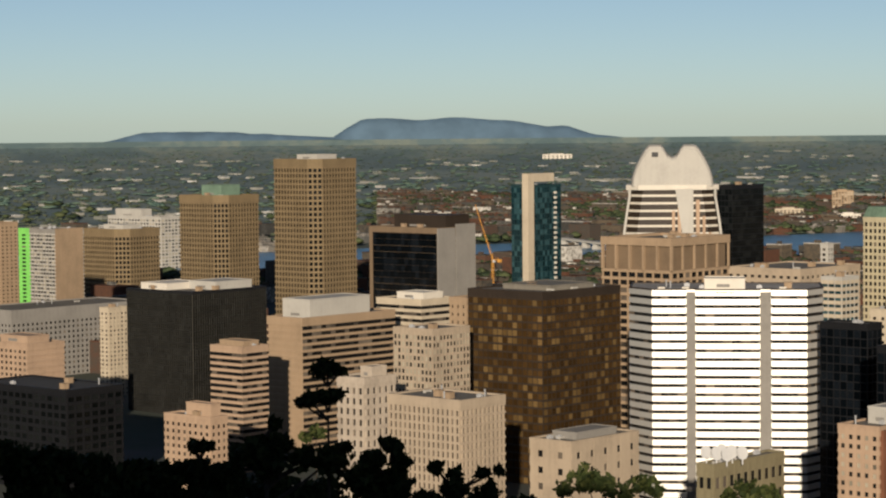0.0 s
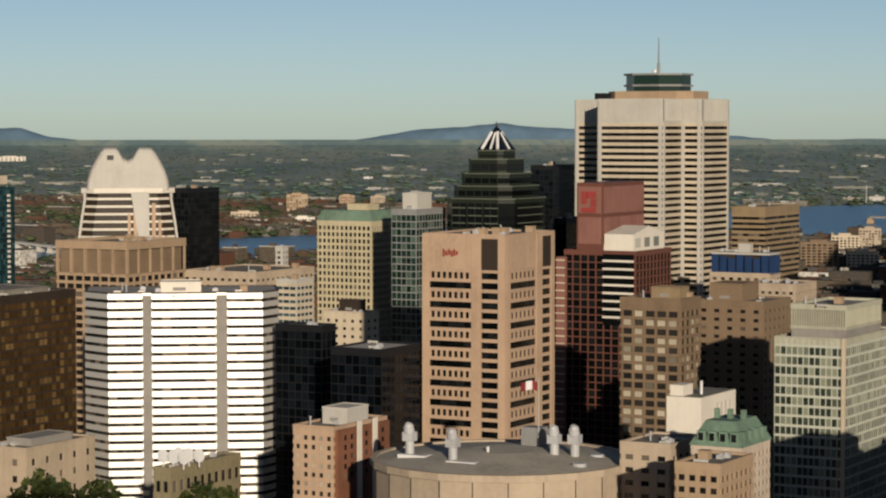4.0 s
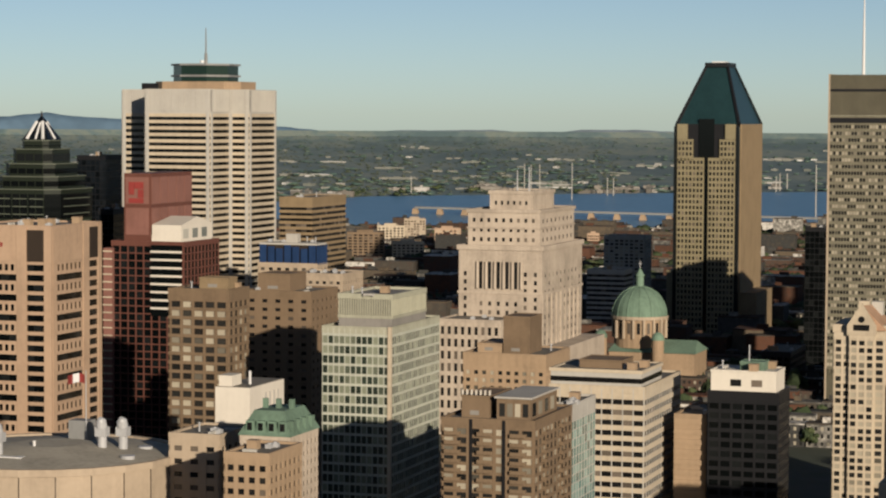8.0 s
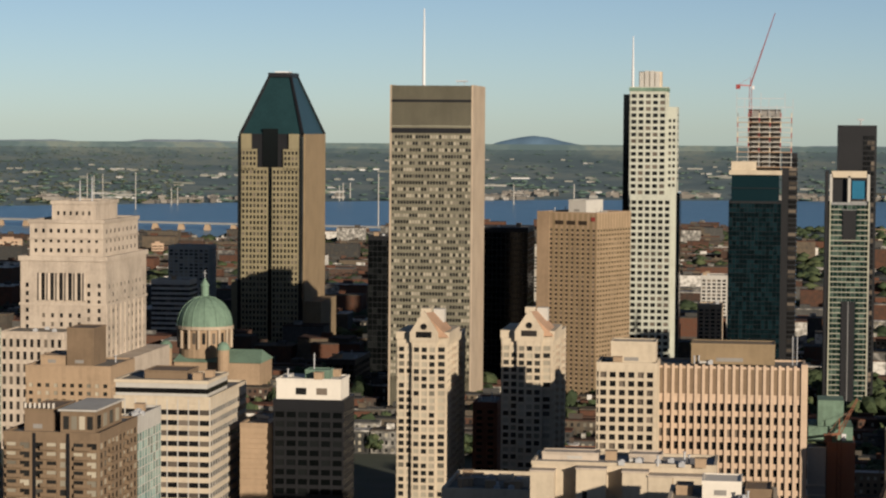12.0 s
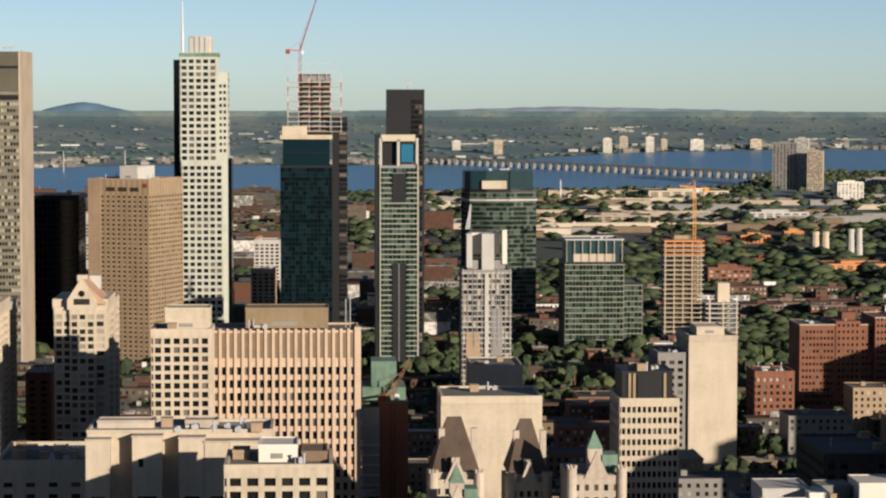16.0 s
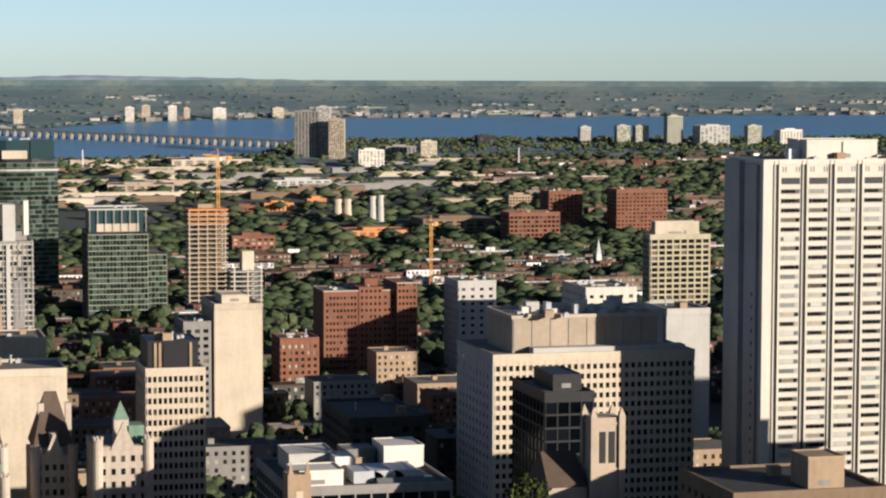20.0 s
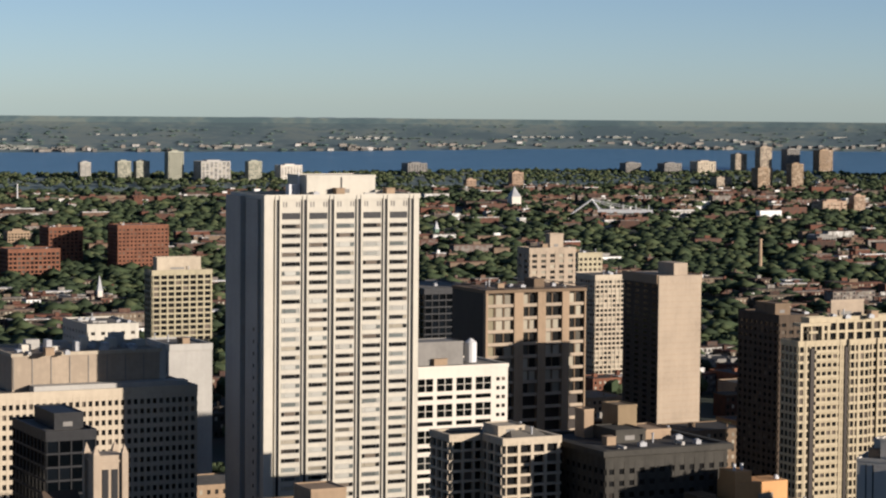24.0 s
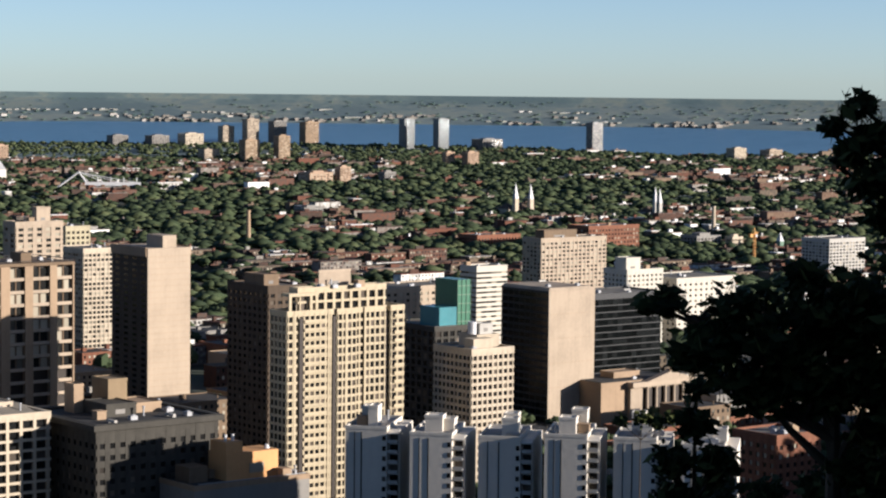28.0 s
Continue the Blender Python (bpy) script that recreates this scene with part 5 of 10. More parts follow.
def antenna_tower(x, y, w, d, top):
    root, h = start("office_tower", "slim grey-green slate office tower with a white mast", x, y, w, d, top)
    n = round((h - 44) / 4.05)
    shell(root, rect(w, d), 26, h - 24, SAGE, G_MIX, n, 1.8, sp=0.5, pw=0.18, deep=0.35, head=0.4, parapet=0, skip=(1, 3), band=SLATEG, pier=SLATEG)
    b = Build()
    k = 42
    for i in range(k + 1):
        a = -w / 2 + (w - 0.4) * i / k
        b.box(a, a + 0.4, -0.75, 0.2, h - 24, h + 0.6)
        b.box(a, a + 0.4, -0.75, 0.2, 0, 26)
    part("slate_rib", b, SLATEG, root, "close slate ribs")["kind"] = "stuff"
    part("plant_storey", Build().box(-w / 2, w / 2, 0, d, h - 24, h), SLATEG, root, "blank slate plant storey")
    part("plant_storey", Build().box(-w / 2, w / 2, 0, d, 0, 25.9), SLATEG, root, "blank slate plant storey")
    part("dark_band", Build().box(-w / 2, w / 2, -0.85, -0.3, h - 9.5, h - 8).box(-w / 2, w / 2, -0.85, -0.3, h - 28, h - 25), CHAR, root)
    for x0 in (-w / 2 - 1.2, w / 2):
        part("flank", Build().box(x0, x0 + 1.2, -0.5, d, -4, h + 0.8), BEIGE, root, "plain pale stone end wall")
    part("roof", Build().box(-w / 2, w / 2, 0.3, d - 0.3, h, h + 0.3), ROOFT, root)
    part("mast", Build().tube((-w * 0.19, d * 0.5, h), (-w * 0.19, d * 0.5, h + 22), 1.0, 0.8, 8).tube((-w * 0.19, d * 0.5, h + 22), (-w * 0.19, d * 0.5, h + 48), 0.8, 0.35, 8), WMETAL, root, "tall white mast")
    c = Build()
    for a in (0.28, 0.36):
        c.tube((w * a, d * 0.3, h), (w * a, d * 0.3, h + 3), 0.2)
    c.box(w * 0.26, w * 0.40, d * 0.25, d * 0.35, h + 3, h + 3.8)
    part("cleaning_rig", c, METAL, root)


def hotel_tower(x, y, w, d, top):
    root, h = start("hotel_tower", "tan concrete hotel slab with rows of dark windows", x, y, w, d, top, "hotel", turn=-24)
    n = round(h / 3.1)
    shell(root, rect(w, d), 0, h, TAN, G_DARK, n, 3.8, sp=0.5, pw=0.52, deep=0.35, head=9, pier=OCHRE)
    part("flank", Build().box(-w / 2 - 0.6, -w / 2 + w * 0.2, -0.8, 0.5, -3, h + 1), TAN, root, "blank tan end bay")
    for i in range(3):
        part("louvre", Build().box(-w * 0.2 + i * w * 0.2, -w * 0.06 + i * w * 0.2, -0.7, -0.2, h - 7, h - 4.5), DKBROWN, root)
    pent(root, -w * 0.1, w * 0.2, d * 0.2, d * 0.7, h, h + 8, PALE)
    part("logo", Build().box(w * 0.42, w * 0.42 + 2.5, -0.9, -0.5, h - 4.5, h - 2), REDM, root, "small red square logo")
    roof_units(root, w, d, h, 5)


def gable_apartments(x, y, w, d, top):
    root, h = start("apartment_tower", "cream apartment tower with a steep gable and terracotta roof", x, y, w, d, top, "apartment building", group="twin gabled apartment towers")
    n = round(h / 3.0)
    pl = [(-w / 2, 2), (-w * 0.18, 2), (-w * 0.18, 0), (w * 0.30, 0), (w * 0.30, 2), (w / 2, 2), (w / 2, d), (-w / 2, d)]
    shell(root, pl, 0, h, CREAM, G_MIX, n, 2.9, single=(0, 2, 4), sp=0.36, pw=0.3, deep=0.35, head=1.5, split=True)
    fh = (h - 1.5) / n
    bal = Build().box(-1.8, 1.8, -1.4, 0, 0, 0.2).box(-1.8, 1.8, -1.4, -1.3, 0.2, 1.1).box(-1.8, -1.7, -1.3, 0, 0.2, 1.1).box(1.7, 1.8, -1.3, 0, 0.2, 1.1).mesh("balcony", BEIGE)
    for s in range(n):
        for c in (0.3, 0.7):
            o = part("balcony", bal, None, root, loc=(w / 2 + 0.3, d * c, s * fh + 0.2))
            o.rotation_euler = (0, 0, math.pi / 2)
    g0, g1, gm = -w * 0.24, w * 0.34, w * 0.05
    part("gable", Build().loft([(g0, -0.6, h), (g1, -0.6, h), (g1, 2.5, h), (g0, 2.5, h)], [(g0, -0.6, h + 4), (g1, -0.6, h + 4), (g1, 2.5, h + 4), (g0, 2.5, h + 4)])
         .add([(g0, -0.6, h + 4), (g1, -0.6, h + 4), (gm, -0.6, h + 13), (g0, 1.2, h + 4), (g1, 1.2, h + 4), (gm, 1.2, h + 13)], [(0, 1, 2), (5, 4, 3), (1, 4, 5, 2), (3, 0, 2, 5), (0, 3, 4, 1)]), CREAM, root, "steep cream stone gable")
    rd = min(d - 2, 26)
    part("roof", Build().add([(g0 + 0.8, 1.3, h + 2), (g1 + 4, 1.3, h + 2), (g1 + 4, rd, h + 2), (g0 + 0.8, rd, h + 2), (gm, 1.3, h + 12), (gm + 2, rd - 4, h + 11)],
                             [(0, 1, 4), (1, 2, 5, 4), (2, 3, 5), (3, 0, 4, 5), (3, 2, 1, 0)]), TERRA, root, "terracotta pitched roof")
    part("gable_window", Build().disc(0, 0, 1.3, -0.1, 0.1, n=14), G_DARK, root, "round gable window", loc=(gm, -0.75, h + 6.5)).rotation_euler = (math.pi / 2, 0, 0)
    part("gable_window", Build().box(gm - 3.2, gm + 3.2, -0.75, -0.5, h + 2, h + 4.4), G_DARK, root)
    for sx in (-1, 1):
        part("shoulder", Build().box(sx * w * 0.40 - 3, sx * w * 0.40 + 3, 3, d * 0.6, h, h + 4), CREAM, root)
    part("chimney", Build().box(gm - 3, gm + 1, 12, 17, h + 7, h + 13), CREAM, root)
    part("rooftop_box", Build().box(gm + 1.5, gm + 6, 17, 22, h + 7, h + 12.5), PALE, root)


def crown_tower(x, y, w, d, top):
    root, h = start("office_tower", "pale green-grey stone skyscraper with a stepped crown and mast", x, y, w, d, top)
    n = round(h / 4.15)
    half = h - 70
    pl = rect(w, d)
    shell(root, rect(w * 0.82, d, -w * 0.04), half - 4, h, BONE, G_DARK, round((h - half) / 4.2), w * 0.82 / 5, sp=0.4, pw=0.32, deep=0.5, head=3)
    shell(root, rect(w * 0.92, d + 2, w * 0.04, -2), 0, half, BONE, G_DARK, round(half / 4.2), w * 0.92 / 6, sp=0.4, pw=0.32, deep=0.5, head=2)
    part("shoulder", Build().box(w * 0.38, w * 0.62, 3, d, -3, h - 12), BONE, root)
    punched(root, 4, d - 1, 0, h - 60, 11, 3, 2.2, 2.0, 4.2, side=w * 0.62)
    punched(root, w * 0.41, w * 0.6, 3, h - 64, 11, 2, 1.6, 2.0, 4.2)
    part("glass_flank", Build().box(w * 0.50, w * 0.70, 5, d - 2, -3, half + 2), G_NAVY, root, "dark glass flank")
    part("glass_flank", Build().box(-w * 0.62, -w * 0.45, 5, d - 2, -3, h - 4), G_NAVY, root, "dark glass flank")
    part("copper_band", Build().ring(rect(w * 0.82, d, -w * 0.04), 0, 0.9, h - 2, h + 0.4), COPPER, root)
    for i in range(4):
        part("crown_panel", Build().box(-w * 0.26 + i * w * 0.12, -w * 0.16 + i * w * 0.12, d * 0.2, d * 0.25, h, h + 12 - abs(i - 1.5)), PALE, root)
    part("crown", Build().prism(cut(w * 0.52, d * 0.6, 3, -w * 0.02, d * 0.22), h, h + 11), CREAM, root, "stepped pale crown")
    part("crown_step", Build().box(w * 0.2, w * 0.4, d * 0.2, d * 0.8, h - 2, h + 1), CREAM, root)
    part("mast", Build().tube((-w * 0.42, d * 0.3, h - 6), (-w * 0.42, d * 0.3, h + 14), 0.9, 0.8, 8).tube((-w * 0.42, d * 0.3, h + 14), (-w * 0.42, d * 0.3, h + 34), 0.7, 0.3, 8), WMETAL, root, "tall white mast")


def ribbed_block(x, y, w, d, top):
    root, h = start("office_building", "sandstone office block with tall vertical ribs and dark windows", x, y, w, d, top)
    n = round((h - 12) / 4.9)
    shell(root, rect(w, d), 0, h - 1, ROSY, G_DARK, n, w / 19, sp=0.4, pw=0.3, deep=0.6, head=12, split=True)
    r = Build()
    for i in range(20):
        a = -w / 2 + (w - 1.1) * i / 19
        r.box(a, a + 1.1, -1.3, -0.4, -3, h + 0.6)
    part("rib", r, ROSY, root, "full-height stone ribs")["kind"] = "stuff"
    part("louvre", Build().box(-w / 2 + 0.5, w / 2 - 0.5, -0.9, -0.4, h - 10.5, h - 1), BROWN, root, "brown louvred top storey")
    for sx in (-1, 1):
        part("end_pier", Build().box(sx * w / 2 - 1.2, sx * w / 2 + 1.2, -1.5, 3, -3, h + 1.2), ROSY, root)
    pent(root, -w * 0.27, w * 0.30, d * 0.25, d * 0.8, h, h + 7.5, OCHRE)
    roof_units(root, w, d, h, 12)
    for a in (0.42, 0.45):
        part("mast", Build().tube((w * a, d * 0.3, h), (w * a, d * 0.3, h + 11), 0.2), METAL, root)


def podium_block(x, y, w, d, top):
    """A low terrace block with a worn parapet and small sheds on its roof."""
    root, h = start("low_block", "low tan stone block with a cluttered gravel roof and parapet", x, y, w, 40, top)
    shell(root, rect(w, 40), 0, h, CREAM, G_DARK, max(3, round(h / 4.2)), 7, sp=0.6, pw=0.6, head=4.5, parapet=1.4, roof=ROOFT)
    rnd = random.Random(int(x))
    for i in range(5):
        a, b = rnd.uniform(-0.42, 0.25) * w, rnd.uniform(0.2, 0.75) * 40
        pent(root, a, a + rnd.uniform(4, 9), b, b + rnd.uniform(4, 8), h, h + rnd.uniform(1.4, 3.0), [CREAM, TAN, GREY][i % 3])
    part("chimney", Build().box(-w * 0.36, -w * 0.33, 0.6, 2.2, h, h + 4), TAN, root)
    roof_units(root, w, 38, h, 16)


def stone_hall(x, y, w, d, top):
    """A long blank stone hall: broad bays stand forward of dark slots."""
    root, h = start("stone_hall", "long blank cream stone hall with projecting bays and flat roof", x, y, w, 27, top)
    part("wall", Build().box(-w / 2, w / 2, 5, 27, -4, h), CREAM, root)
    part("roof", Build().box(-w / 2 + 0.6, w / 2 - 0.6, 5.6, 26.4, h, h + 0.2), ROOFW, root)
    part("parapet", Build().ring(rect(w, 22, 0, 5), -0.6, 0.2, h, h + 1.0), CREAM, root)
    for k, (a, b, low) in enumerate([(-0.5, -0.37, 1.5), (-0.25, -0.09, 0.5), (0.0, 0.14, 1.0), (0.14, 0.5, 2.0)]):
        bay = part("bay", Build().box(w * a, w * b, -0.3 * k, 5.1, -4, h - low), CREAM, root)
        part("coping", Build().box(w * a - 0.2, w * b + 0.2, -0.3 * k - 0.3, 5.1, h - low, h - low + 0.5), LIME, bay)
        for i in range(1, int(w * (b - a) / 7)):
            part("wall_joint", Build().box(w * a + i * 7 - 0.12, w * a + i * 7 + 0.12, -0.3 * k - 0.05, 0.1, 0, h - low), TAN, bay)
        for s in range(int(h / 4) - 4):
            part("window_row", Build().box(w * a + 1.5, w * b - 1.5, -0.3 * k - 0.08, 0.1, s * 4 + 1, s * 4 + 2.6), G_DARK, bay)
    part("window", Build().box(-w * 0.215, -w * 0.19, -0.42, 0, h - 9, h - 6.6), G_DARK, root)
    for a, b in ((-0.46, -0.15), (0.02, 0.2)):
        pent(root, w * a, w * b, 14, 22, h + 0.2, h + 2.2, LIME)
    roof_units(root, w, 24, h + 0.2, 14)


def crane(x, y, z, tall, reach, up, heading, mat, label):
    """A tower crane with a lattice mast and jib."""
    root = thing("tower_crane", label, "crane", (x, y, z))
    m = Build()
    for sx, sy in ((-0.8, -0.8), (0.8, -0.8), (0.8, 0.8), (-0.8, 0.8)):
        m.tube((sx, sy, -0.5), (sx, sy, tall), 0.22, n=4)
    k = int(tall / 3)
    for i in range(k):
        s = 1 if i % 2 else -1
        m.tube((-0.8 * s, -0.8, i * 3), (0.8 * s, -0.8, i * 3 + 3), 0.14, n=4)
        m.tube((0.8, -0.8 * s, i * 3), (0.8, 0.8 * s, i * 3 + 3), 0.14, n=4)
    part("mast", m, mat, root)
    c, s = math.cos(radians(heading)), math.sin(radians(heading))
    tip = Vector((c * reach, s * reach, tall + up))
    j = Build()
    for o in (Vector((-s * 0.7, c * 0.7, 0)), Vector((s * 0.7, -c * 0.7, 0)), Vector((0, 0, 1.5))):
        j.tube(Vector((0, 0, tall)) + o, tip + o * 0.4, 0.22, 0.15, n=4)
    for i in range(10):
        f = i / 10
        a = Vector((0, 0, tall)).lerp(tip, f)
        j.tube(a + Vector((-s * 0.6, c * 0.6, 0)), Vector((0, 0, tall)).lerp(tip, f + 0.05) + Vector((0, 0, 1.3 - f)), 0.13, n=4)
        j.tube(Vector((0, 0, tall)).lerp(tip, f + 0.05) + Vector((0, 0, 1.3 - f)), Vector((0, 0, tall)).lerp(tip, f + 0.1) + Vector((s * 0.5, -c * 0.5, 0)), 0.13, n=4)
    part("jib", j, mat, root)
    part("counter_jib", Build().tube((0, 0, tall), (-c * 9, -s * 9, tall + 0.5), 0.6, n=4).box(-c * 9 - 1.5, -c * 9 + 1.5, -s * 9 - 1.5, -s * 9 + 1.5, tall - 2.2, tall + 0.8), mat, root)
    part("cab", Build().box(0.9, 2.6, -1, 1, tall - 2.5, tall), WMETAL, root)
    part("top", Build().tube((0, 0, tall), (0, 0, tall + 6), 0.5, 0.2, 4).tube((0, 0, tall + 6), tip.lerp(Vector((0, 0, tall)), 0.3), 0.08, n=3).tube((0, 0, tall + 6), (-c * 9, -s * 9, tall + 0.6), 0.08, n=3), mat, root)
    return root


def dark_condo_tower(x, y, w, d, top):
    root, h = start("glass_tower", "black glass condominium tower with an unfinished concrete top", x, y, w, d, top, "apartment building")
    pl = rect(w, 30)
    shell(root, pl, 0, h - 22, CHAR, G_DEEP, round((h - 22) / 3.2), 2.6, sp=0.1, pw=0.05, deep=0.12, head=0.5)
    part("top_storey", Build().prism(rect(w - 3, 26, 0, 2), h - 22, h - 2), G_DEEP, root, "glazed top storeys behind a frame")
    part("slab", Build().prism(offset(pl, 0.3), h - 3, h), CREAM, root, "tan concrete roof slab")
    part("slab", Build().prism(offset(pl, -1), h - 12.4, h - 12).prism(offset(pl, -1), h - 22, h - 21.6), CHAR, root)
    sx0, sx1 = w / 2 - 4, w / 2 + w * 0.30
    part("side_tower", Build().box(sx0 + 4.3, sx1, 8, 34, -3, h + 12), CHAR, root, "dark glazed rear tower with pale slab edges")
    g = Build()
    for s in range(int((h + 10) / 3.2)):
        g.box(sx1 - 5.5, sx1 - 0.5, 7.6, 8.0, s * 3.2, s * 3.2 + 2.2)
        g.box(sx1, sx1 + 0.3, 9, 33, s * 3.2, s * 3.2 + 2.2)
    part("glazing", g, G_DARK, root)["kind"] = "stuff"
    # the bare frame above
    fx0, fx1 = -w * 0.38, w / 2 + w * 0.2
    for i in range(11):
        part("floor_slab", Build().box(fx0, fx1, 6, 30, h + 2 + i * 3.4, h + 2.45 + i * 3.4), PALE if i % 3 else SAND, root, "raw concrete slab")
        for k in range(6):
            part("column", Build().box(fx0 + 0.5 + k * (fx1 - fx0 - 1.6) / 5, fx0 + 1.2 + k * (fx1 - fx0 - 1.6) / 5, 6.3, 7, h + 2.45 + i * 3.4, h + 5.4 + i * 3.4), [CREAM, STEEL, REDM][(i + k) % 3] if i > 2 else STEEL, root)
    part("core", Build().box(fx0 + 8, fx1 - 8, 14, 24, h, h + 42), GREY, root, "raw concrete lift core")
    part("low_block", Build().box(fx0 - 3, fx0 + 14, 3, 12, h, h + 6), CREAM, root)
    for k in range(8):
        part("scaffold_pole", Build().tube((fx0 + k * (fx1 - fx0) / 7, 6, h + 39), (fx0 + k * (fx1 - fx0) / 7, 6, h + 53 - (k % 3) * 4), 0.25, n=4), METAL, root)
    part("scaffold_rail", Build().box(fx0, fx1, 5.8, 6.2, h + 43, h + 43.5).box(fx0, fx1 - 6, 5.8, 6.2, h + 49, h + 49.4), METAL, root)
    cr = crane(x - w * 0.12, y + 14, root.location.z + h + 30, 28, 17, 50, 20, REDM, "red luffing tower crane on the unfinished tower")


def slim_condo_tower(x, y, w, d, top):
    root, h = start("glass_tower", "slim grey glass condominium tower with rows of balconies", x, y, w, 40, top, "apartment building")
    n = round(h / 3.15)
    k = round((h - 20) / 3.2)
    shell(root, rect(w, 24), 0, h - 20, STEEL, G_GREEN, k, 2.8, sp=0.12, pw=0.05, deep=0.3, head=0.5)
    fh = (h - 20.5) / k
    whole = Build().box(-w * 0.47, w * 0.47, -1.4, -0.3, 0, 0.22).box(-w * 0.47, w * 0.47, -1.42, -1.35, 0.22, 0.55).mesh("balcony", SAGE)
    side = Build()
    for x0, x1 in ((-0.47, -0.2), (0.2, 0.47)):
        side.box(w * x0, w * x1, -1.4, -0.3, 0, 0.22).box(w * x0, w * x1, -1.42, -1.35, 0.22, 0.55)
    side = side.mesh("balcony", SAGE)
    for s in range(2, k):
        part("balcony", whole if 0.55 * k < s < 0.83 * k else side, None, root, loc=(0, 0, s * fh))
    for x0 in (-0.5, 0.47):
        part("corner_frame", Build().box(w * x0, w * (x0 + 0.03), -1.5, 0.3, 0, h - 18), SAGE, root, "pale green-grey corner frame")
    part("dark_strip", Build().box(-w * 0.17, w * 0.17, -0.9, -0.4, 0, h * 0.47), CHAR, root, "dark recessed strip")
    part("dark_strip", Build().box(-w * 0.17, w * 0.17, -0.9, -0.4, h - 44, h - 24), CHAR, root, "dark recessed strip")
    part("strip_post", Build().box(-0.25, 0.25, -1.1, -0.9, 0, h * 0.47), STEEL, root)
    part("flank", Build().box(-w / 2 - 2.6, -w / 2 - 0.75, -0.4, 23, -3, h), CHAR, root, "black flank wall")
    b = Build()
    for sx in (-1, 1):
        b.box(sx * w * 0.47 - 0.8, sx * w * 0.47 + 0.8, 0, 1.6, h - 20, h - 2)
    b.box(-w * 0.05, w * 0.02, 0, 1.4, h - 20, h - 3)
    part("portal", b, PALE, root, "open concrete portal")
    part("portal_beam", Build().box(-w / 2 + 1, w * 0.42, 0, 8, h - 4, h), CREAM, root)
    part("blue_tank", Build().box(w * 0.06, w * 0.40, 2, 12, h - 17, h - 6), wall_mat("bright_blue_sheet", (0.015, 0.10, 0.17)), root, "bright blue sheeting")
    part("inner", Build().box(-w * 0.42, w * 0.05, 4, 14, h - 20, h - 4), CHAR, root)
    part("rear_tower", Build().box(-w * 0.28, w * 0.70, 24.5, 48, -3, h + 28), CHAR, root, "black glass rear tower")
    g = Build()
    for s in range(int((h + 24) / 3.2)):
        for k in range(3):
            g.box(w * 0.36 + k * 2.4, w * 0.36 + k * 2.4 + 2.0, 24.1, 24.4, s * 3.2, s * 3.2 + 2.4)
    part("glazing", g, G_DARK, root)["kind"] = "stuff"
    part("roof_rig", Build().tube((w * 0.3, 36, h + 28), (w * 0.3, 36, h + 32), 0.4).box(w * 0.3 - 2, w * 0.3 + 2, 35, 37, h + 31, h + 32), METAL, root)


def curved_green_tower(x, y, w, d, top):
    w = w * 1.6
    root, h = start("glass_tower", "rounded green glass tower with a pale crown band", x + 10, y, w, 45, top)
    pl = [(-w / 2, 20), (-w / 2, 10), (-w * 0.42, 4), (-w * 0.2, 0), (w * 0.12, 0), (w * 0.14, 2), (w * 0.5, 6), (w * 0.5, 40), (-w / 2, 40)]
    shell(root, pl, 0, h - 8, CHAR, G_GREEN, round(h / 3.8), 2.6, sp=0.14, pw=0.06, deep=0.2, head=2, band=SLATEG)
    part("crown", Build().prism(offset(pl[:4] + [(w * 0.12, 0), (w * 0.12, 38), (-w / 2, 38)], -0.5), h - 8, h + 6), TEAL, root, "dark green glass crown")
    part("crown", Build().box(w * 0.13, w * 0.45, 3, 34, h - 8, h + 6), TEAL, root)
    part("crown_panel", Build().box(-w * 0.26, w * 0.08, -0.4, 0.2, h - 7, h - 1), CREAM, root)
    part("rim", Build().ring(pl, -0.5, 0.9, h - 16, h - 14.6), PALE, root)
    roof_units(root, w * 0.5, 30, h + 6, 3)


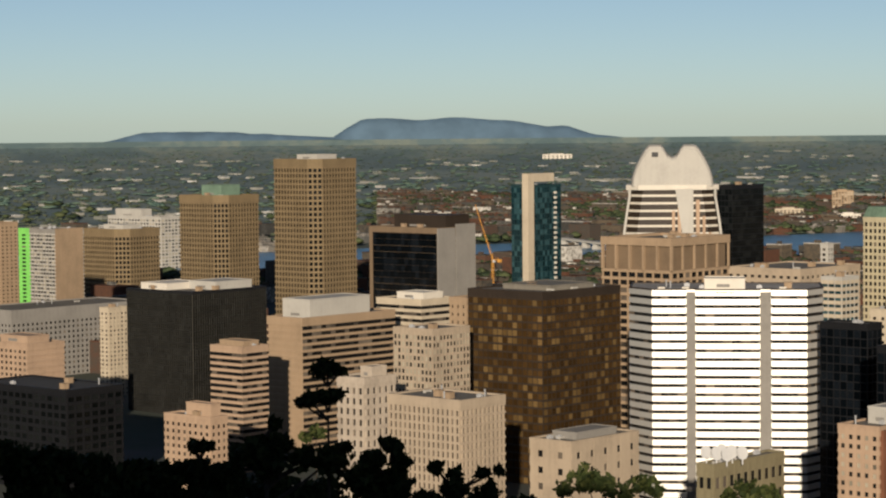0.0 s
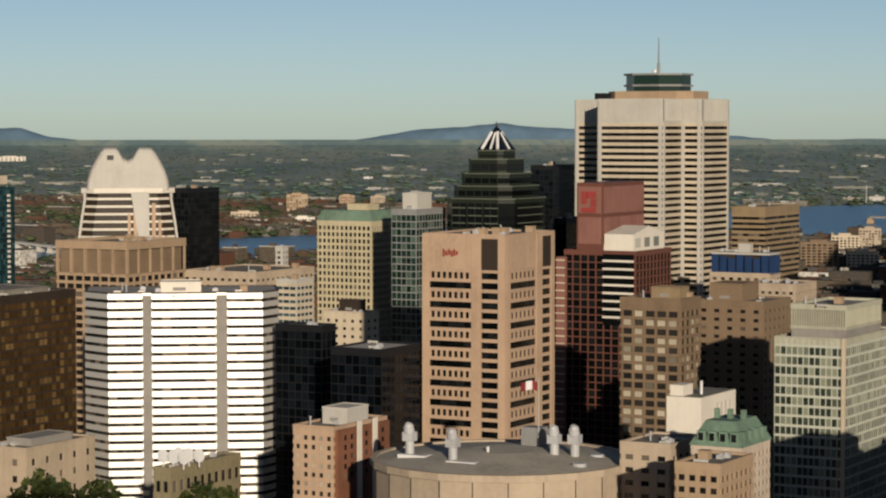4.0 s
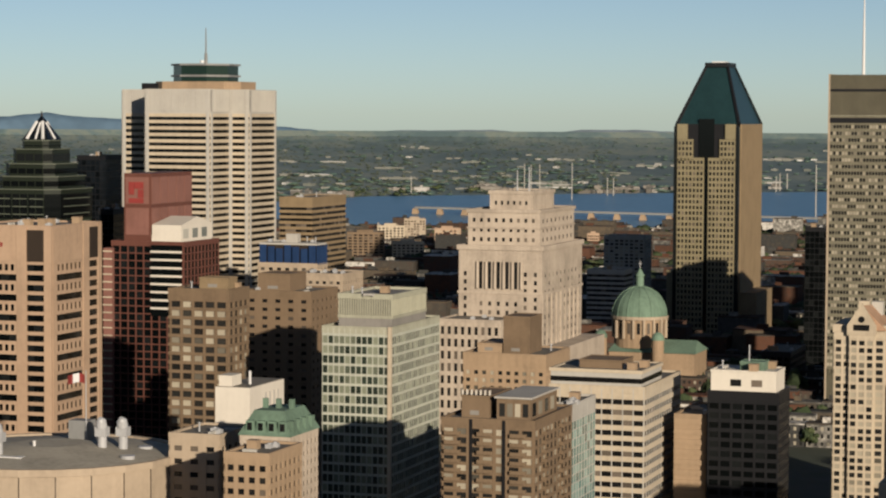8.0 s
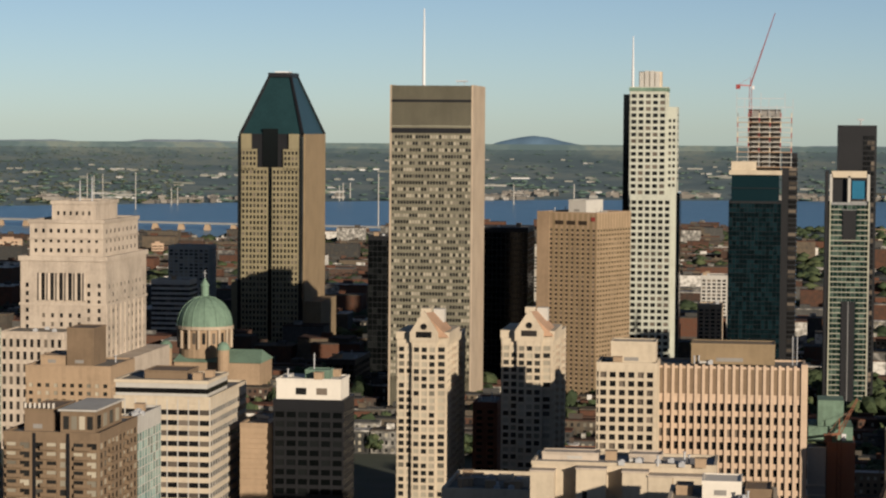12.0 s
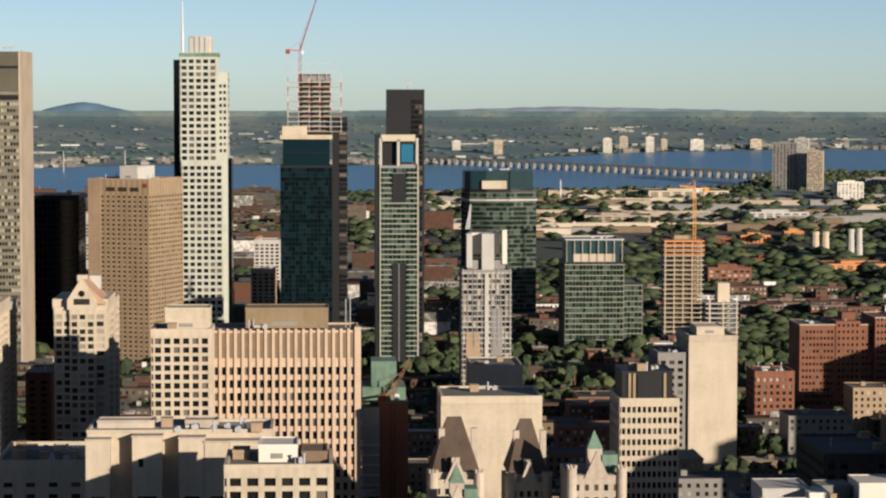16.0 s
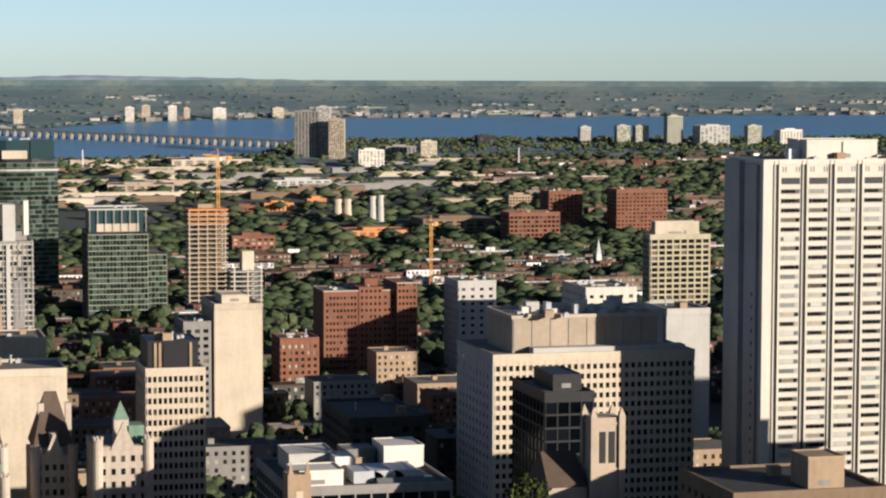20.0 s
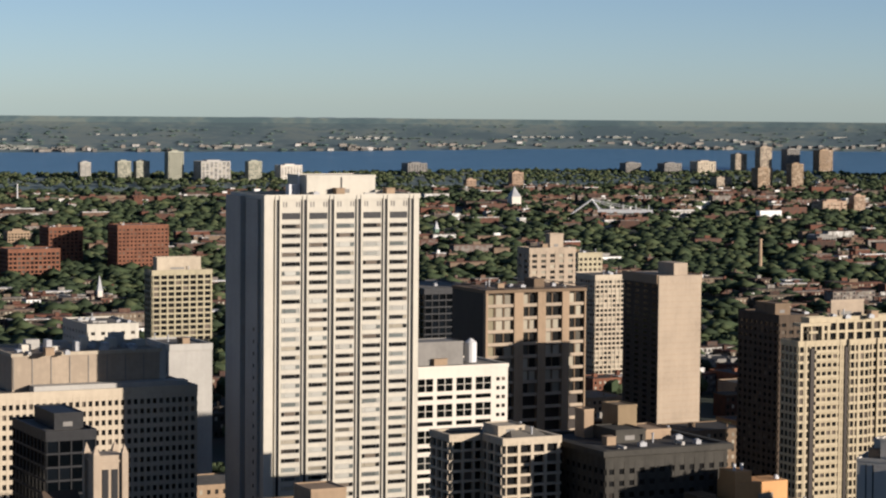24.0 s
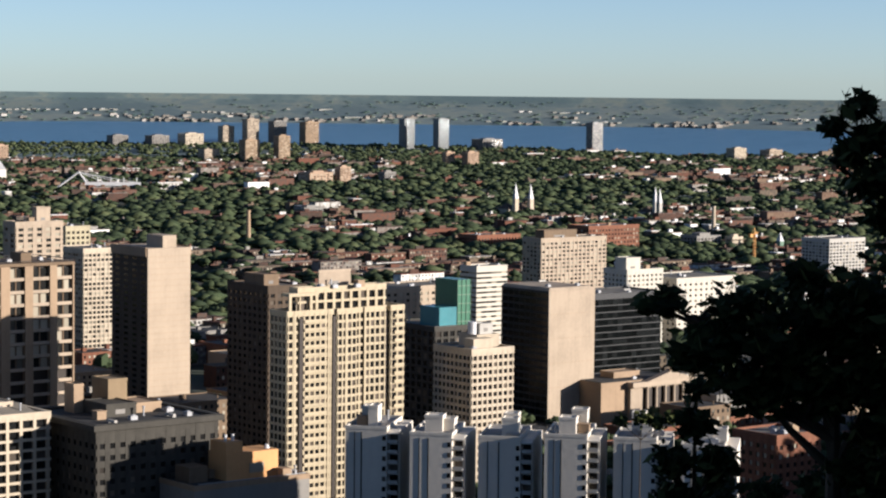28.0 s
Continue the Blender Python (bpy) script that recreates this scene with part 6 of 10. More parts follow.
def scaffold_tower(x, y, w, d, top):
    root, h = start("building_site_tower", "white and grey apartment tower wrapped in scaffolding", x, y, w, 26, top, "building site")
    shell(root, rect(w, 24), 0, h - 1, GREY, G_MIX, round(h / 3.1), 2.6, sp=0.26, pw=0.22, deep=0.7, head=1, split=True, band=PALE)
    part("dark_strip", Build().box(w * 0.12, w * 0.34, -1.0, -0.3, h * 0.12, h * 0.72), GREY, root)
    part("dark_strip", Build().box(-w * 0.44, -w * 0.14, -1.0, -0.3, h * 0.12, h * 0.55), TAN, root)
    part("white_stair", Build().box(-w * 0.04, w * 0.04, -1.6, 0.2, h * 0.3, h - 2), PALE, root, "white stair strip")
    part("step_block", Build().box(-w * 0.4, w * 0.4, 3, 20, h, h + 5), GREY, root)
    part("white_block", Build().box(-w * 0.10, w * 0.16, 0.5, 9, h - 6, h + 20), PALE, root, "white sheeted lift block")
    part("white_block", Build().box(-w * 0.34, w * 0.3, 9.2, 19, h + 8, h + 20), WHITE, root)
    part("white_block", Build().box(w * 0.34, w * 0.44, 2, 9, h + 3, h + 22), WHITE, root)
    part("white_block", Build().box(-w * 0.42, -w * 0.30, 2, 9, h + 1, h + 20), PALE, root)
    q = Build()
    for i in range(5):
        q.tube((-w * 0.42 + i * 0.6, 12, h + 22), (-w * 0.32 + i * 0.1, 12, h + 36), 0.3, 0.2, 4)
    part("cone_frame", q, METAL, root, "white tapering steel frame")
    for i in range(9):
        part("scaffold", Build().box(-w / 2 - 1.2, w / 2 + 1.2, -1.9, -1.75, h * 0.5 + i * 3.1, h * 0.5 + i * 3.1 + 0.25), METAL, root)
    for sx in (-0.5, -0.25, 0.25, 0.5):
        part("scaffold_pole", Build().tube((sx * w, -1.8, h * 0.45), (sx * w, -1.8, h + 1), 0.12, n=4), METAL, root)


def green_glass_block(x, y, w, d, top):
    root, h = start("glass_block", "green glass office block with a pale grid of frames", x + 4, y, w, 40, top)
    shell(root, rect(w, 40), 0, h - 16, CHAR, G_GREEN, round((h - 16) / 3.6), 2.3, band=SAGE, pier=SLATEG, sp=0.12, pw=0.08, deep=0.5, head=1)
    part("top_storey", Build().box(-w * 0.46, w * 0.44, 2, 36, h - 16, h - 1), TEAL, root, "dark green glazed top")
    part("top_panel", Build().box(-w * 0.36, w * 0.36, 1.5, 2.4, h - 16, h - 10), CREAM, root)
    part("rim", Build().ring(rect(w, 38), -0.8, 0.3, h - 1, h), PALE, root)
    for i in range(8):
        part("frame_post", Build().tube((-w * 0.48 + i * w * 0.137, 0.3, h - 16), (-w * 0.48 + i * w * 0.137, 0.3, h), 0.25, n=4), PALE, root)
    sw = w * 0.34
    shell(root, [(w / 2 + 0.6, 5), (w / 2 + sw, 5), (w / 2 + sw, 38), (w / 2 + 0.6, 38)], 0, h - 30, CHAR, G_GREEN, round((h - 30) / 3.6), 2.3, band=SAGE, pier=SLATEG, sp=0.12, pw=0.08, deep=0.5, head=1)
    roof_units(root, w, 36, h - 1, 3)


def concrete_frame_tower(x, y, w, d, top):
    root, h = start("building_site_tower", "unfinished concrete tower of bare floor slabs and orange formwork", x, y, w, 30, top, "building site")
    n = round(h / 3.3)
    fh = h / n
    slab = Build().box(-w / 2, w / 2, 0, 28, 0, 0.5).mesh("floor_slab", CREAM)
    slab2 = Build().box(-w / 2 - 0.5, w / 2 + 0.5, -0.5, 28, 0, 0.8).mesh("formwork", ORANGE)
    posts = Build()
    for k in range(5):
        posts.box(-w * 0.48 + k * w * 0.225, -w * 0.48 + k * w * 0.225 + 0.8, 0.6, 1.6, 0.5, fh)
        posts.box(-w * 0.48 + k * w * 0.225, -w * 0.48 + k * w * 0.225 + 0.8, 14, 15, 0.5, fh)
    pm = posts.mesh("column", BEIGE)
    for s in range(n):
        part("floor_slab", slab, None, root, loc=(0, 0, s * fh))
        part("column", pm, None, root, loc=(0, 0, s * fh))["kind"] = "stuff"
        if s > n - 4:
            part("formwork", slab2, None, root, "orange formwork edge", loc=(0, 0, s * fh + 0.9))
    part("core", Build().box(-w * 0.2, w * 0.25, 10, 20, -3, h + 4), TAN, root, "raw concrete core")
    part("formwork_top", Build().box(-w * 0.5, w * 0.5, -0.6, 28, h, h + 1.2), ORANGE, root)
    lw = w * 0.85
    for s in range(int(n * 0.5)):
        part("low_slab", Build().box(w / 2 + 0.6 - w * 0.4 * (s < n * 0.3), w / 2 + lw, -6, 24, s * fh, s * fh + 0.7), PALE, root, "white slab edge")
        for k in range(3):
            part("column", Build().box(w / 2 + 3 + k * lw * 0.4, w / 2 + 4 + k * lw * 0.4, -5, -4, s * fh + 0.7, (s + 1) * fh), CREAM, root)
    part("lift_tower", Build().box(w / 2 + lw * 0.45, w / 2 + lw * 0.8, 4, 16, 0, h * 0.62), CREAM, root)
    crane(x + w * 0.3, y + 8, root.location.z, h + 36, 12, 2, 200, YELM, "orange tower crane at the concrete frame")
    part("mast", Build().tube((-w * 0.3, 4, h), (-w * 0.3, 4, h + 20), 0.8, 0.3), DKBROWN, root)


def brick_hospital(x, y, w, d, top):
    root, h = start("brick_building", "long red brick hospital with small windows and a stepped roof", x, y, w, 30, top)
    for x0, x1, y0, y1, zt in ((-w / 2, w * 0.28, 4, 34, h - 3), (w * 0.28, w / 2, 0, 34, h + 1), (-w * 0.12, w * 0.14, 3.5, 30, h - 1)):
        part("wall", Build().box(x0, x1, y0, y1, -4, zt), BRICK, root)
    part("coping", Build().ring([(-w / 2, 4), (w * 0.28, 4), (w * 0.28, 34), (-w / 2, 34)], -0.5, 0.2, h - 3.3, h - 2.6).ring([(w * 0.28, 0), (w / 2, 0), (w / 2, 34), (w * 0.28, 34)], -0.5, 0.2, h + 0.8, h + 1.5), BEIGE, root)
    punched(root, -w * 0.48, -w * 0.14, 4, h - 46, 12, 9, 1.1, 1.5, 3.5, mat=G_DARK)
    punched(root, w * 0.15, w * 0.27, 4, h - 46, 12, 3, 1.1, 1.5, 3.5, mat=G_DARK)
    punched(root, -w * 0.11, w * 0.13, 3.5, h - 46, 13, 5, 1.1, 1.5, 3.5, mat=G_DARK)
    punched(root, w * 0.29, w * 0.49, 0, h - 46, 14, 5, 1.1, 1.5, 3.5, mat=G_DARK)
    part("roof", Build().box(-w / 2 + 0.5, w * 0.28 - 0.5, 4.5, 33.5, h - 3, h - 2.8), ROOFT, root)
    roof_units(root, w, 30, h - 3, 7)
    part("penthouse", Build().box(-w * 0.02, w * 0.12, 12, 24, h - 3, h + 3), BRICK, root)


def pillar_office(x, y, w, d, top):
    root, h = start("office_building", "cream concrete office block with pairs of slit windows", x, y, w, 30, top)
    n = round(h / 3.9)
    shell(root, rect(w, 28), 0, h, CREAM, G_DARK, n, w / 11, sp=0.46, pw=0.34, deep=0.5, head=1.2, split=True, single=(0,))
    pent(root, -w * 0.47, w * 0.42, 2, 22, h, h + 10, CHAR)
    for a in (-0.36, -0.28, 0.26):
        part("fin", Build().box(w * a, w * a + 0.9, 1.4, 2.1, h + 0.5, h + 9.5), TAN, root)
    part("louvre", Build().box(-w * 0.2, w * 0.2, 1.6, 2.1, h + 1, h + 9), CHAR, root)
    roof_units(root, w * 0.7, 20, h + 10, 5)


def hip_roof(root, x0, x1, y0, y1, z, tall, mat, ridge=0.3, name="roof", label=""):
    mx, my = (x0 + x1) / 2, (y0 + y1) / 2
    r = (x1 - x0) / 2 * ridge
    return part(name, Build().add([(x0, y0, z), (x1, y0, z), (x1, y1, z), (x0, y1, z), (mx - r, my, z + tall), (mx + r, my, z + tall)],
                                  [(0, 1, 5, 4), (1, 2, 5), (2, 3, 4, 5), (3, 0, 4), (3, 2, 1, 0)]), mat, root, label)


def chateau_wing(x, y, w, d, h_abs, label, tall, roof=True, copper=False):
    g = base_of(x, y, w, d)
    h = h_abs - g
    root = thing("chateau_wing", label, "apartment building", (x, y, g), "wings of a chateau-style house")
    part("wall", Build().box(-w / 2, w / 2, 0, d, -4, h), LIME, root)
    for sx in (-1, 1):
        part("turret", Build().disc(sx * (w / 2 - 1.2), 0.2, 1.7, h - 22, h + 2.5, n=12).disc(sx * (w / 2 - 1.2), 0.2, 0.4, h - 25, h - 22, 1.7, n=12), LIME, root)
        stone = Build().box(-0.3, 0.3, -0.3, 0.3, 0, 1.0).mesh("battlement", LIME)
        for i in range(8):
            a = math.pi * i / 4
            part("battlement", stone, None, root, loc=(sx * (w / 2 - 1.2) + 1.5 * math.cos(a), 0.2 + 1.5 * math.sin(a), h + 2.4))
    part("gable", Build().add([(-w * 0.22, -0.5, h - 1), (w * 0.22, -0.5, h - 1), (0, -0.5, h + 8), (-w * 0.22, 0.9, h - 1), (w * 0.22, 0.9, h - 1), (0, 0.9, h + 8)],
                              [(0, 1, 2), (5, 4, 3), (1, 4, 5, 2), (3, 0, 2, 5), (0, 3, 4, 1)]), LIME, root, "pointed stone gable")
    punched(root, -w * 0.42, w * 0.42, 0, h - 26, 6, 5, 1.3, 2.0, 4.2)
    if roof:
        hip_roof(root, -w * 0.46, w * 0.46, 3, d, h + 2, tall * 0.88, SLATE, 0.3, label="steep brown slate roof")
        part("attic", Build().box(-w * 0.4, w * 0.4, 2.5, d, h, h + 2.2), LIME, root)
        for sx in (-0.3, 0.32):
            part("chimney", Build().box(w * sx, w * sx + 2, d * 0.4, d * 0.4 + 2.5, h + 2, h + tall * 0.8), LIME, root)
        part("dormer", Build().box(-1.4, 1.4, 3.5, 7, h + 3, h + 7), LIME, root)
    else:
        part("stair_turret", Build().box(-2.4, 2.4, 5, 10, h, h + 8), LIME, root)
        part("spire", Build().add([(-2.6, 4.8, h + 8), (2.6, 4.8, h + 8), (2.6, 10.2, h + 8), (-2.6, 10.2, h + 8), (0, 7.5, h + 14)], [(0, 1, 4), (1, 2, 4), (2, 3, 4), (3, 0, 4), (3, 2, 1, 0)]), COPPER, root, "small green copper spire")
        part("copper_roof", Build().box(w * 0.1, w * 0.4, 5, 14, h, h + 6), COPPER, root)
        part("roof", Build().box(-w * 0.45, w * 0.45, 1, d - 1, h, h + 0.3), ROOFT, root)
    FOOT.append((x - w / 2, x + w / 2, y, y + d))


def chateau(x, y, w, d, top):
    chateau_wing(x - w * 0.29, y, w * 0.42, 26, top - 14, "pale stone chateau wing with battlements and a steep slate roof", 0, False)
    chateau_wing(x - w * 0.26, y + 30, w * 0.44, 26, top - 9, "stone chateau wing under a steep brown slate roof", 20)
    chateau_wing(x + w * 0.33, y + 24, w * 0.36, 26, top - 9, "stone chateau wing with a tall pointed roof", 20)
    chateau_wing(x + w * 0.82, y, w * 0.46, 26, top - 3, "pale stone chateau wing with turrets and copper caps", 0, False)


def teal_site_block(x, y, w, d, top):
    root, h = start("building_site_block", "rust-red block wrapped in teal netting", x, y, w, 26, top, "building site")
    part("wall", Build().box(-w * 0.1, w / 2, 0, 24, -4, h - 8), wall_mat("rust_red_render", (0.26, 0.105, 0.055)), root)
    part("netting", Build().box(-w / 2, w / 2 - 1, 1, 24, h - 8, h - 2).box(-w * 0.3, w * 0.25, 3, 20, h - 2, h + 8), COPPER, root, "teal netting round the upper storeys")
    part("white_frame", Build().box(-w / 2, -w * 0.12, -1, 12, h * 0.3, h - 10), PALE, root)
    for s in range(6):
        part("slab", Build().box(-w / 2 - 0.5, -w * 0.12, -1.6, 12, h * 0.25 + s * 4, h * 0.25 + s * 4 + 0.5), WHITE, root)
    crane(x + w * 0.15, y - 4, root.location.z, h - 4, 14, 12, 60, BRICK, "small red crane beside the teal netting")


def round_penthouse_low(x, y, w, d, top):
    root, h = start("museum_block", "low white complex with curved roof lights and terraces", x, y, w, 55, top, "museum")
    shell(root, rect(w, 55), 0, h - 3, GREY, G_NAVY, max(3, round(h / 4)), 5, sp=0.2, pw=0.1, head=1.5, roof=ROOFD)
    for i, (a, b, ww, dd, hh, m) in enumerate([(-0.46, 0.05, 0.3, 0.25, 5, WHITE), (-0.14, 0.35, 0.12, 0.2, 6, WHITE), (0.22, 0.55, 0.26, 0.3, 7, WHITE), (-0.4, 0.5, 0.3, 0.35, 6, PALE), (0.0, 0.7, 0.2, 0.2, 5, GREY)]):
        pent(root, a * w, (a + ww) * w, b * 55, (b + dd) * 55, h - 3, h - 3 + hh, m)
    for i in range(3):
        b = Build()
        cx = w * (0.02 + i * 0.13)
        for j in range(5):
            a0, a1 = math.pi * j / 10, math.pi * (j + 1) / 10
            b.loft([(cx + 5 * math.cos(a0), 6, h - 3 + 4 * math.sin(a0)), (cx + 5 * math.cos(a1), 6, h - 3 + 4 * math.sin(a1)), (cx, 6, h - 3)],
                   [(cx + 5 * math.cos(a0), 20, h - 3 + 4 * math.sin(a0)), (cx + 5 * math.cos(a1), 20, h - 3 + 4 * math.sin(a1)), (cx, 20, h - 3)])
        b.box(cx - 5, cx, 6, 20, h - 3, h + 0.8)
        part("roof_light", b, METAL, root, "curved metal roof light")
    part("glass_roof", Build().loft([(w * 0.05, 1, h - 3), (w * 0.4, 1, h - 3), (w * 0.4, 5, h - 3), (w * 0.05, 5, h - 3)], [(w * 0.05, 3, h - 1), (w * 0.4, 3, h - 1), (w * 0.4, 5, h - 1), (w * 0.05, 5, h - 1)]), G_PALE, root)
    # brown stone belfry at the corner
    part("stone_tower", Build().box(-w / 2 - 1, -w / 2 + 6, -2, 6, -4, h + 2), TAN, root, "brown stone corner tower")
    for sx in (0.0, 5.0):
        part("pinnacle", Build().add([(-w / 2 - 0.8 + sx, -1.8, h + 2), (-w / 2 + 0.8 + sx, -1.8, h + 2), (-w / 2 + 0.8 + sx, -0.2, h + 2), (-w / 2 - 0.8 + sx, -0.2, h + 2), (-w / 2 + sx, -1, h + 6)], [(0, 1, 4), (1, 2, 4), (2, 3, 4), (3, 0, 4), (3, 2, 1, 0)]), TAN, root)
    part("belfry_opening", Build().box(-w / 2 + 1.5, -w / 2 + 3.5, -2.15, -1.9, h - 8, h - 3), CREAM, root)
    roof_units(root, w, 50, h - 3, 14)


def hospital(x, y, w, d, top):
    root, h = start("hospital", "white concrete hospital block with rows of narrow windows", x, y, w, d, top, "hospital")
    n = round(h / 3.7)
    shell(root, rect(w, d), 0, h, CREAM, G_DARK, n, w / 31, sp=0.46, pw=0.4, deep=0.6, head=2.5, split=True, skip=(3,))
    part("flank", Build().box(-w / 2 - 0.7, -w / 2, -0.5, d, -4, h + 0.9), PALE, root, "plain pale side wall")
    punched(root, 4, d - 3, 0, 6, n - 2, 9, 0.9, 1.6, h / n, mat=G_DARK, side=-w / 2 - 0.75)
    px0, px1 = -w * 0.38, w * 0.36
    part("plant_room", Build().box(px0, px1, 8, d * 0.85, h, h + 13), BEIGE, root, "beige panelled rooftop plant room")
    for i in range(8):
        part("panel_joint", Build().box(px0 + (px1 - px0) * i / 8 + 0.3, px0 + (px1 - px0) * i / 8 + 0.55, 7.8, 8, h + 1, h + 12), GREY, root)
    part("coping", Build().ring([(px0, 8), (px1, 8), (px1, d * 0.85), (px0, d * 0.85)], -0.6, 0.4, h + 12.4, h + 13.6), CREAM, root)
    part("ledge", Build().box(-w * 0.3, w * 0.47, 1.5, 7.6, h, h + 2.5), PALE, root)
    for i in range(14):
        part("roof_unit", Build().box(px0 + 3 + i * (px1 - px0) / 15, px0 + 3 + i * (px1 - px0) / 15 + 2 + (i % 3) * 1.5, 12 + (i * 7) % 20, 16 + (i * 7) % 20, h + 13, h + 14.5 + (i * 5) % 4), [METAL, IVORY, PALE][i % 3], root)
    part("chimney", Build().tube((w * 0.37, 9, h), (w * 0.37, 9, h + 15), 1.6, 1.4, 10), PALE, root)
    roof_units(root, (px1 - px0), d * 0.7, h + 13, 16)


def church_tower(x, y, w, d, top):
    root, h = start("church", "grey stone church with a square pinnacled tower", x, y, w, 10, top, "church")
    part("tower", Build().box(-w / 2, w / 2, 0, w, -4, h), BEIGE, root, "square stone tower")
    for sx in (-1, 1):
        for yy in (0, w):
            part("buttress", Build().box(sx * w / 2 - 0.9, sx * w / 2 + 0.9, yy - 0.9, yy + 0.9, -4, h + 0.5), BEIGE, root)
            part("pinnacle", Build().add([(sx * w / 2 - 0.9, yy - 0.9, h + 0.5), (sx * w / 2 + 0.9, yy - 0.9, h + 0.5), (sx * w / 2 + 0.9, yy + 0.9, h + 0.5), (sx * w / 2 - 0.9, yy + 0.9, h + 0.5), (sx * w / 2, yy, h + 3)], [(0, 1, 4), (1, 2, 4), (2, 3, 4), (3, 0, 4), (3, 2, 1, 0)]), BEIGE, root)
    for a in (-0.28, 0.05):
        part("belfry_opening", Build().box(w * a, w * (a + 0.22), -0.15, 0.1, h - 13, h - 4), CHAR, root, "tall louvred lancet")
    part("string_course", Build().ring(rect(w, w), 0, 0.35, h - 2, h - 1.4).ring(rect(w, w), 0, 0.35, h - 15, h - 14.4), BEIGE, root)
    hip_roof(root, -w * 2.0, -w / 2 - 1, 2, 22, h - 20, 9, SLATE, 0.9, "nave_roof")
    part("nave", Build().box(-w * 2.0, -w / 2 - 1, 2, 22, -4, h - 20), BEIGE, root)


def white_tower(x, y, w, d, top):
    """The tall white apartment slab: five window bays between dark vertical joints."""
    root, h = start("apartment_tower", "tall white concrete apartment tower with five columns of strip windows", x, y, w, d, top, "apartment building")
    n = round(h / 3.45)
    fh = (h - 9) / n
    part("wall", Build().box(-w / 2, w / 2, 0, d, -4, h), IVORY, root)
    part("parapet", Build().ring(rect(w, d), -0.5, 0.35, h - 0.8, h + 0.9), IVORY, root)
    part("roof", Build().box(-w / 2 + 0.5, w / 2 - 0.5, 0.5, d - 0.5, h, h + 0.2), ROOFT, root)
    left = w * 0.075
    bayw = (w - left - w * 0.05) / 5
    frame_data = Build().box(-bayw * 0.35, bayw * 0.35, -0.28, 0, 0, 0.2).box(-bayw * 0.35, bayw * 0.35, -0.28, 0, 1.7, 1.85).mesh("window_frame", PALE)
    panes = []
    for m in (G_DARK, G_MIX, G_PALE):
        pb = Build()
        for a, b in ((-0.33, -0.25), (-0.23, 0.17), (0.19, 0.26), (0.27, 0.33)):
            pb.box(bayw * a, bayw * b, -0.16, -0.02, 0.25, 1.55)
        panes.append(pb.mesh("window", m))
    rnd = random.Random(11)
    for k in range(5):
        cx = -w / 2 + left + bayw * (k + 0.5)
        for s in range(n):
            z = s * fh + fh * 0.4
            part("window", panes[rnd.choice([0, 0, 1, 1, 2, 2])], None, root, loc=(cx, 0, z))
            part("window_frame", frame_data, None, root, loc=(cx, 0, z))
        part("top_loggia", Build().box(cx - bayw * 0.33, cx + bayw * 0.33, -0.1, 0.05, h - 7.6, h - 5.4), CHAR, root, "dark deep top-floor opening")
        for sx in (-0.3, -0.2, 0.18, 0.28):
            part("slot", Build().box(cx + bayw * sx, cx + bayw * (sx + 0.05), -0.08, 0.05, h - 3.4, h - 1.6), GREY, root)
    for k in range(6):
        jx = -w / 2 + left + bayw * k
        part("joint", Build().box(jx - 0.6, jx + 0.6, -0.12, 0.05, -3, h - 0.9), CHAR, root, "dark vertical joint")
        for o in (-0.8, 0.8):
            part("rib", Build().box(jx + o - 0.2, jx + o + 0.2, -0.6, 0.05, -3, h + 0.5), IVORY, root)
    part("corner_pier", Build().box(-w / 2 - 0.8, -w / 2 + left * 0.55, -0.9, 1.2, -3, h + 0.6), IVORY, root)
    # flank, in two planes with a slot
    part("flank", Build().box(-w / 2 - 1.0, -w / 2, d * 0.15, d * 0.5, -4, h - 1).box(-w / 2 - 2.2, -w / 2, d * 0.56, d, -4, h), PALE, root, "plain side wall")
    punched(root, d * 0.2, d * 0.3, 0, 6, 20, 1, 0.8, 1.2, 4.2, mat=G_DARK, side=-w / 2 - 1.05)
    pent(root, -w * 0.18, w * 0.27, d * 0.25, d * 0.8, h, h + 7, IVORY)
    part("joint", Build().box(w * 0.04, w * 0.05, d * 0.25 - 0.1, d * 0.25, h, h + 7), CHAR, root)
    roof_units(root, w * 0.9, d * 0.3, h, 4)
    part("roof_frame", Build().box(-w * 0.26, -w * 0.19, d * 0.4, d * 0.5, h, h + 4).tube((-w * 0.2, d * 0.4, h + 4), (-w * 0.2, d * 0.4, h + 8), 0.3), WMETAL, root)


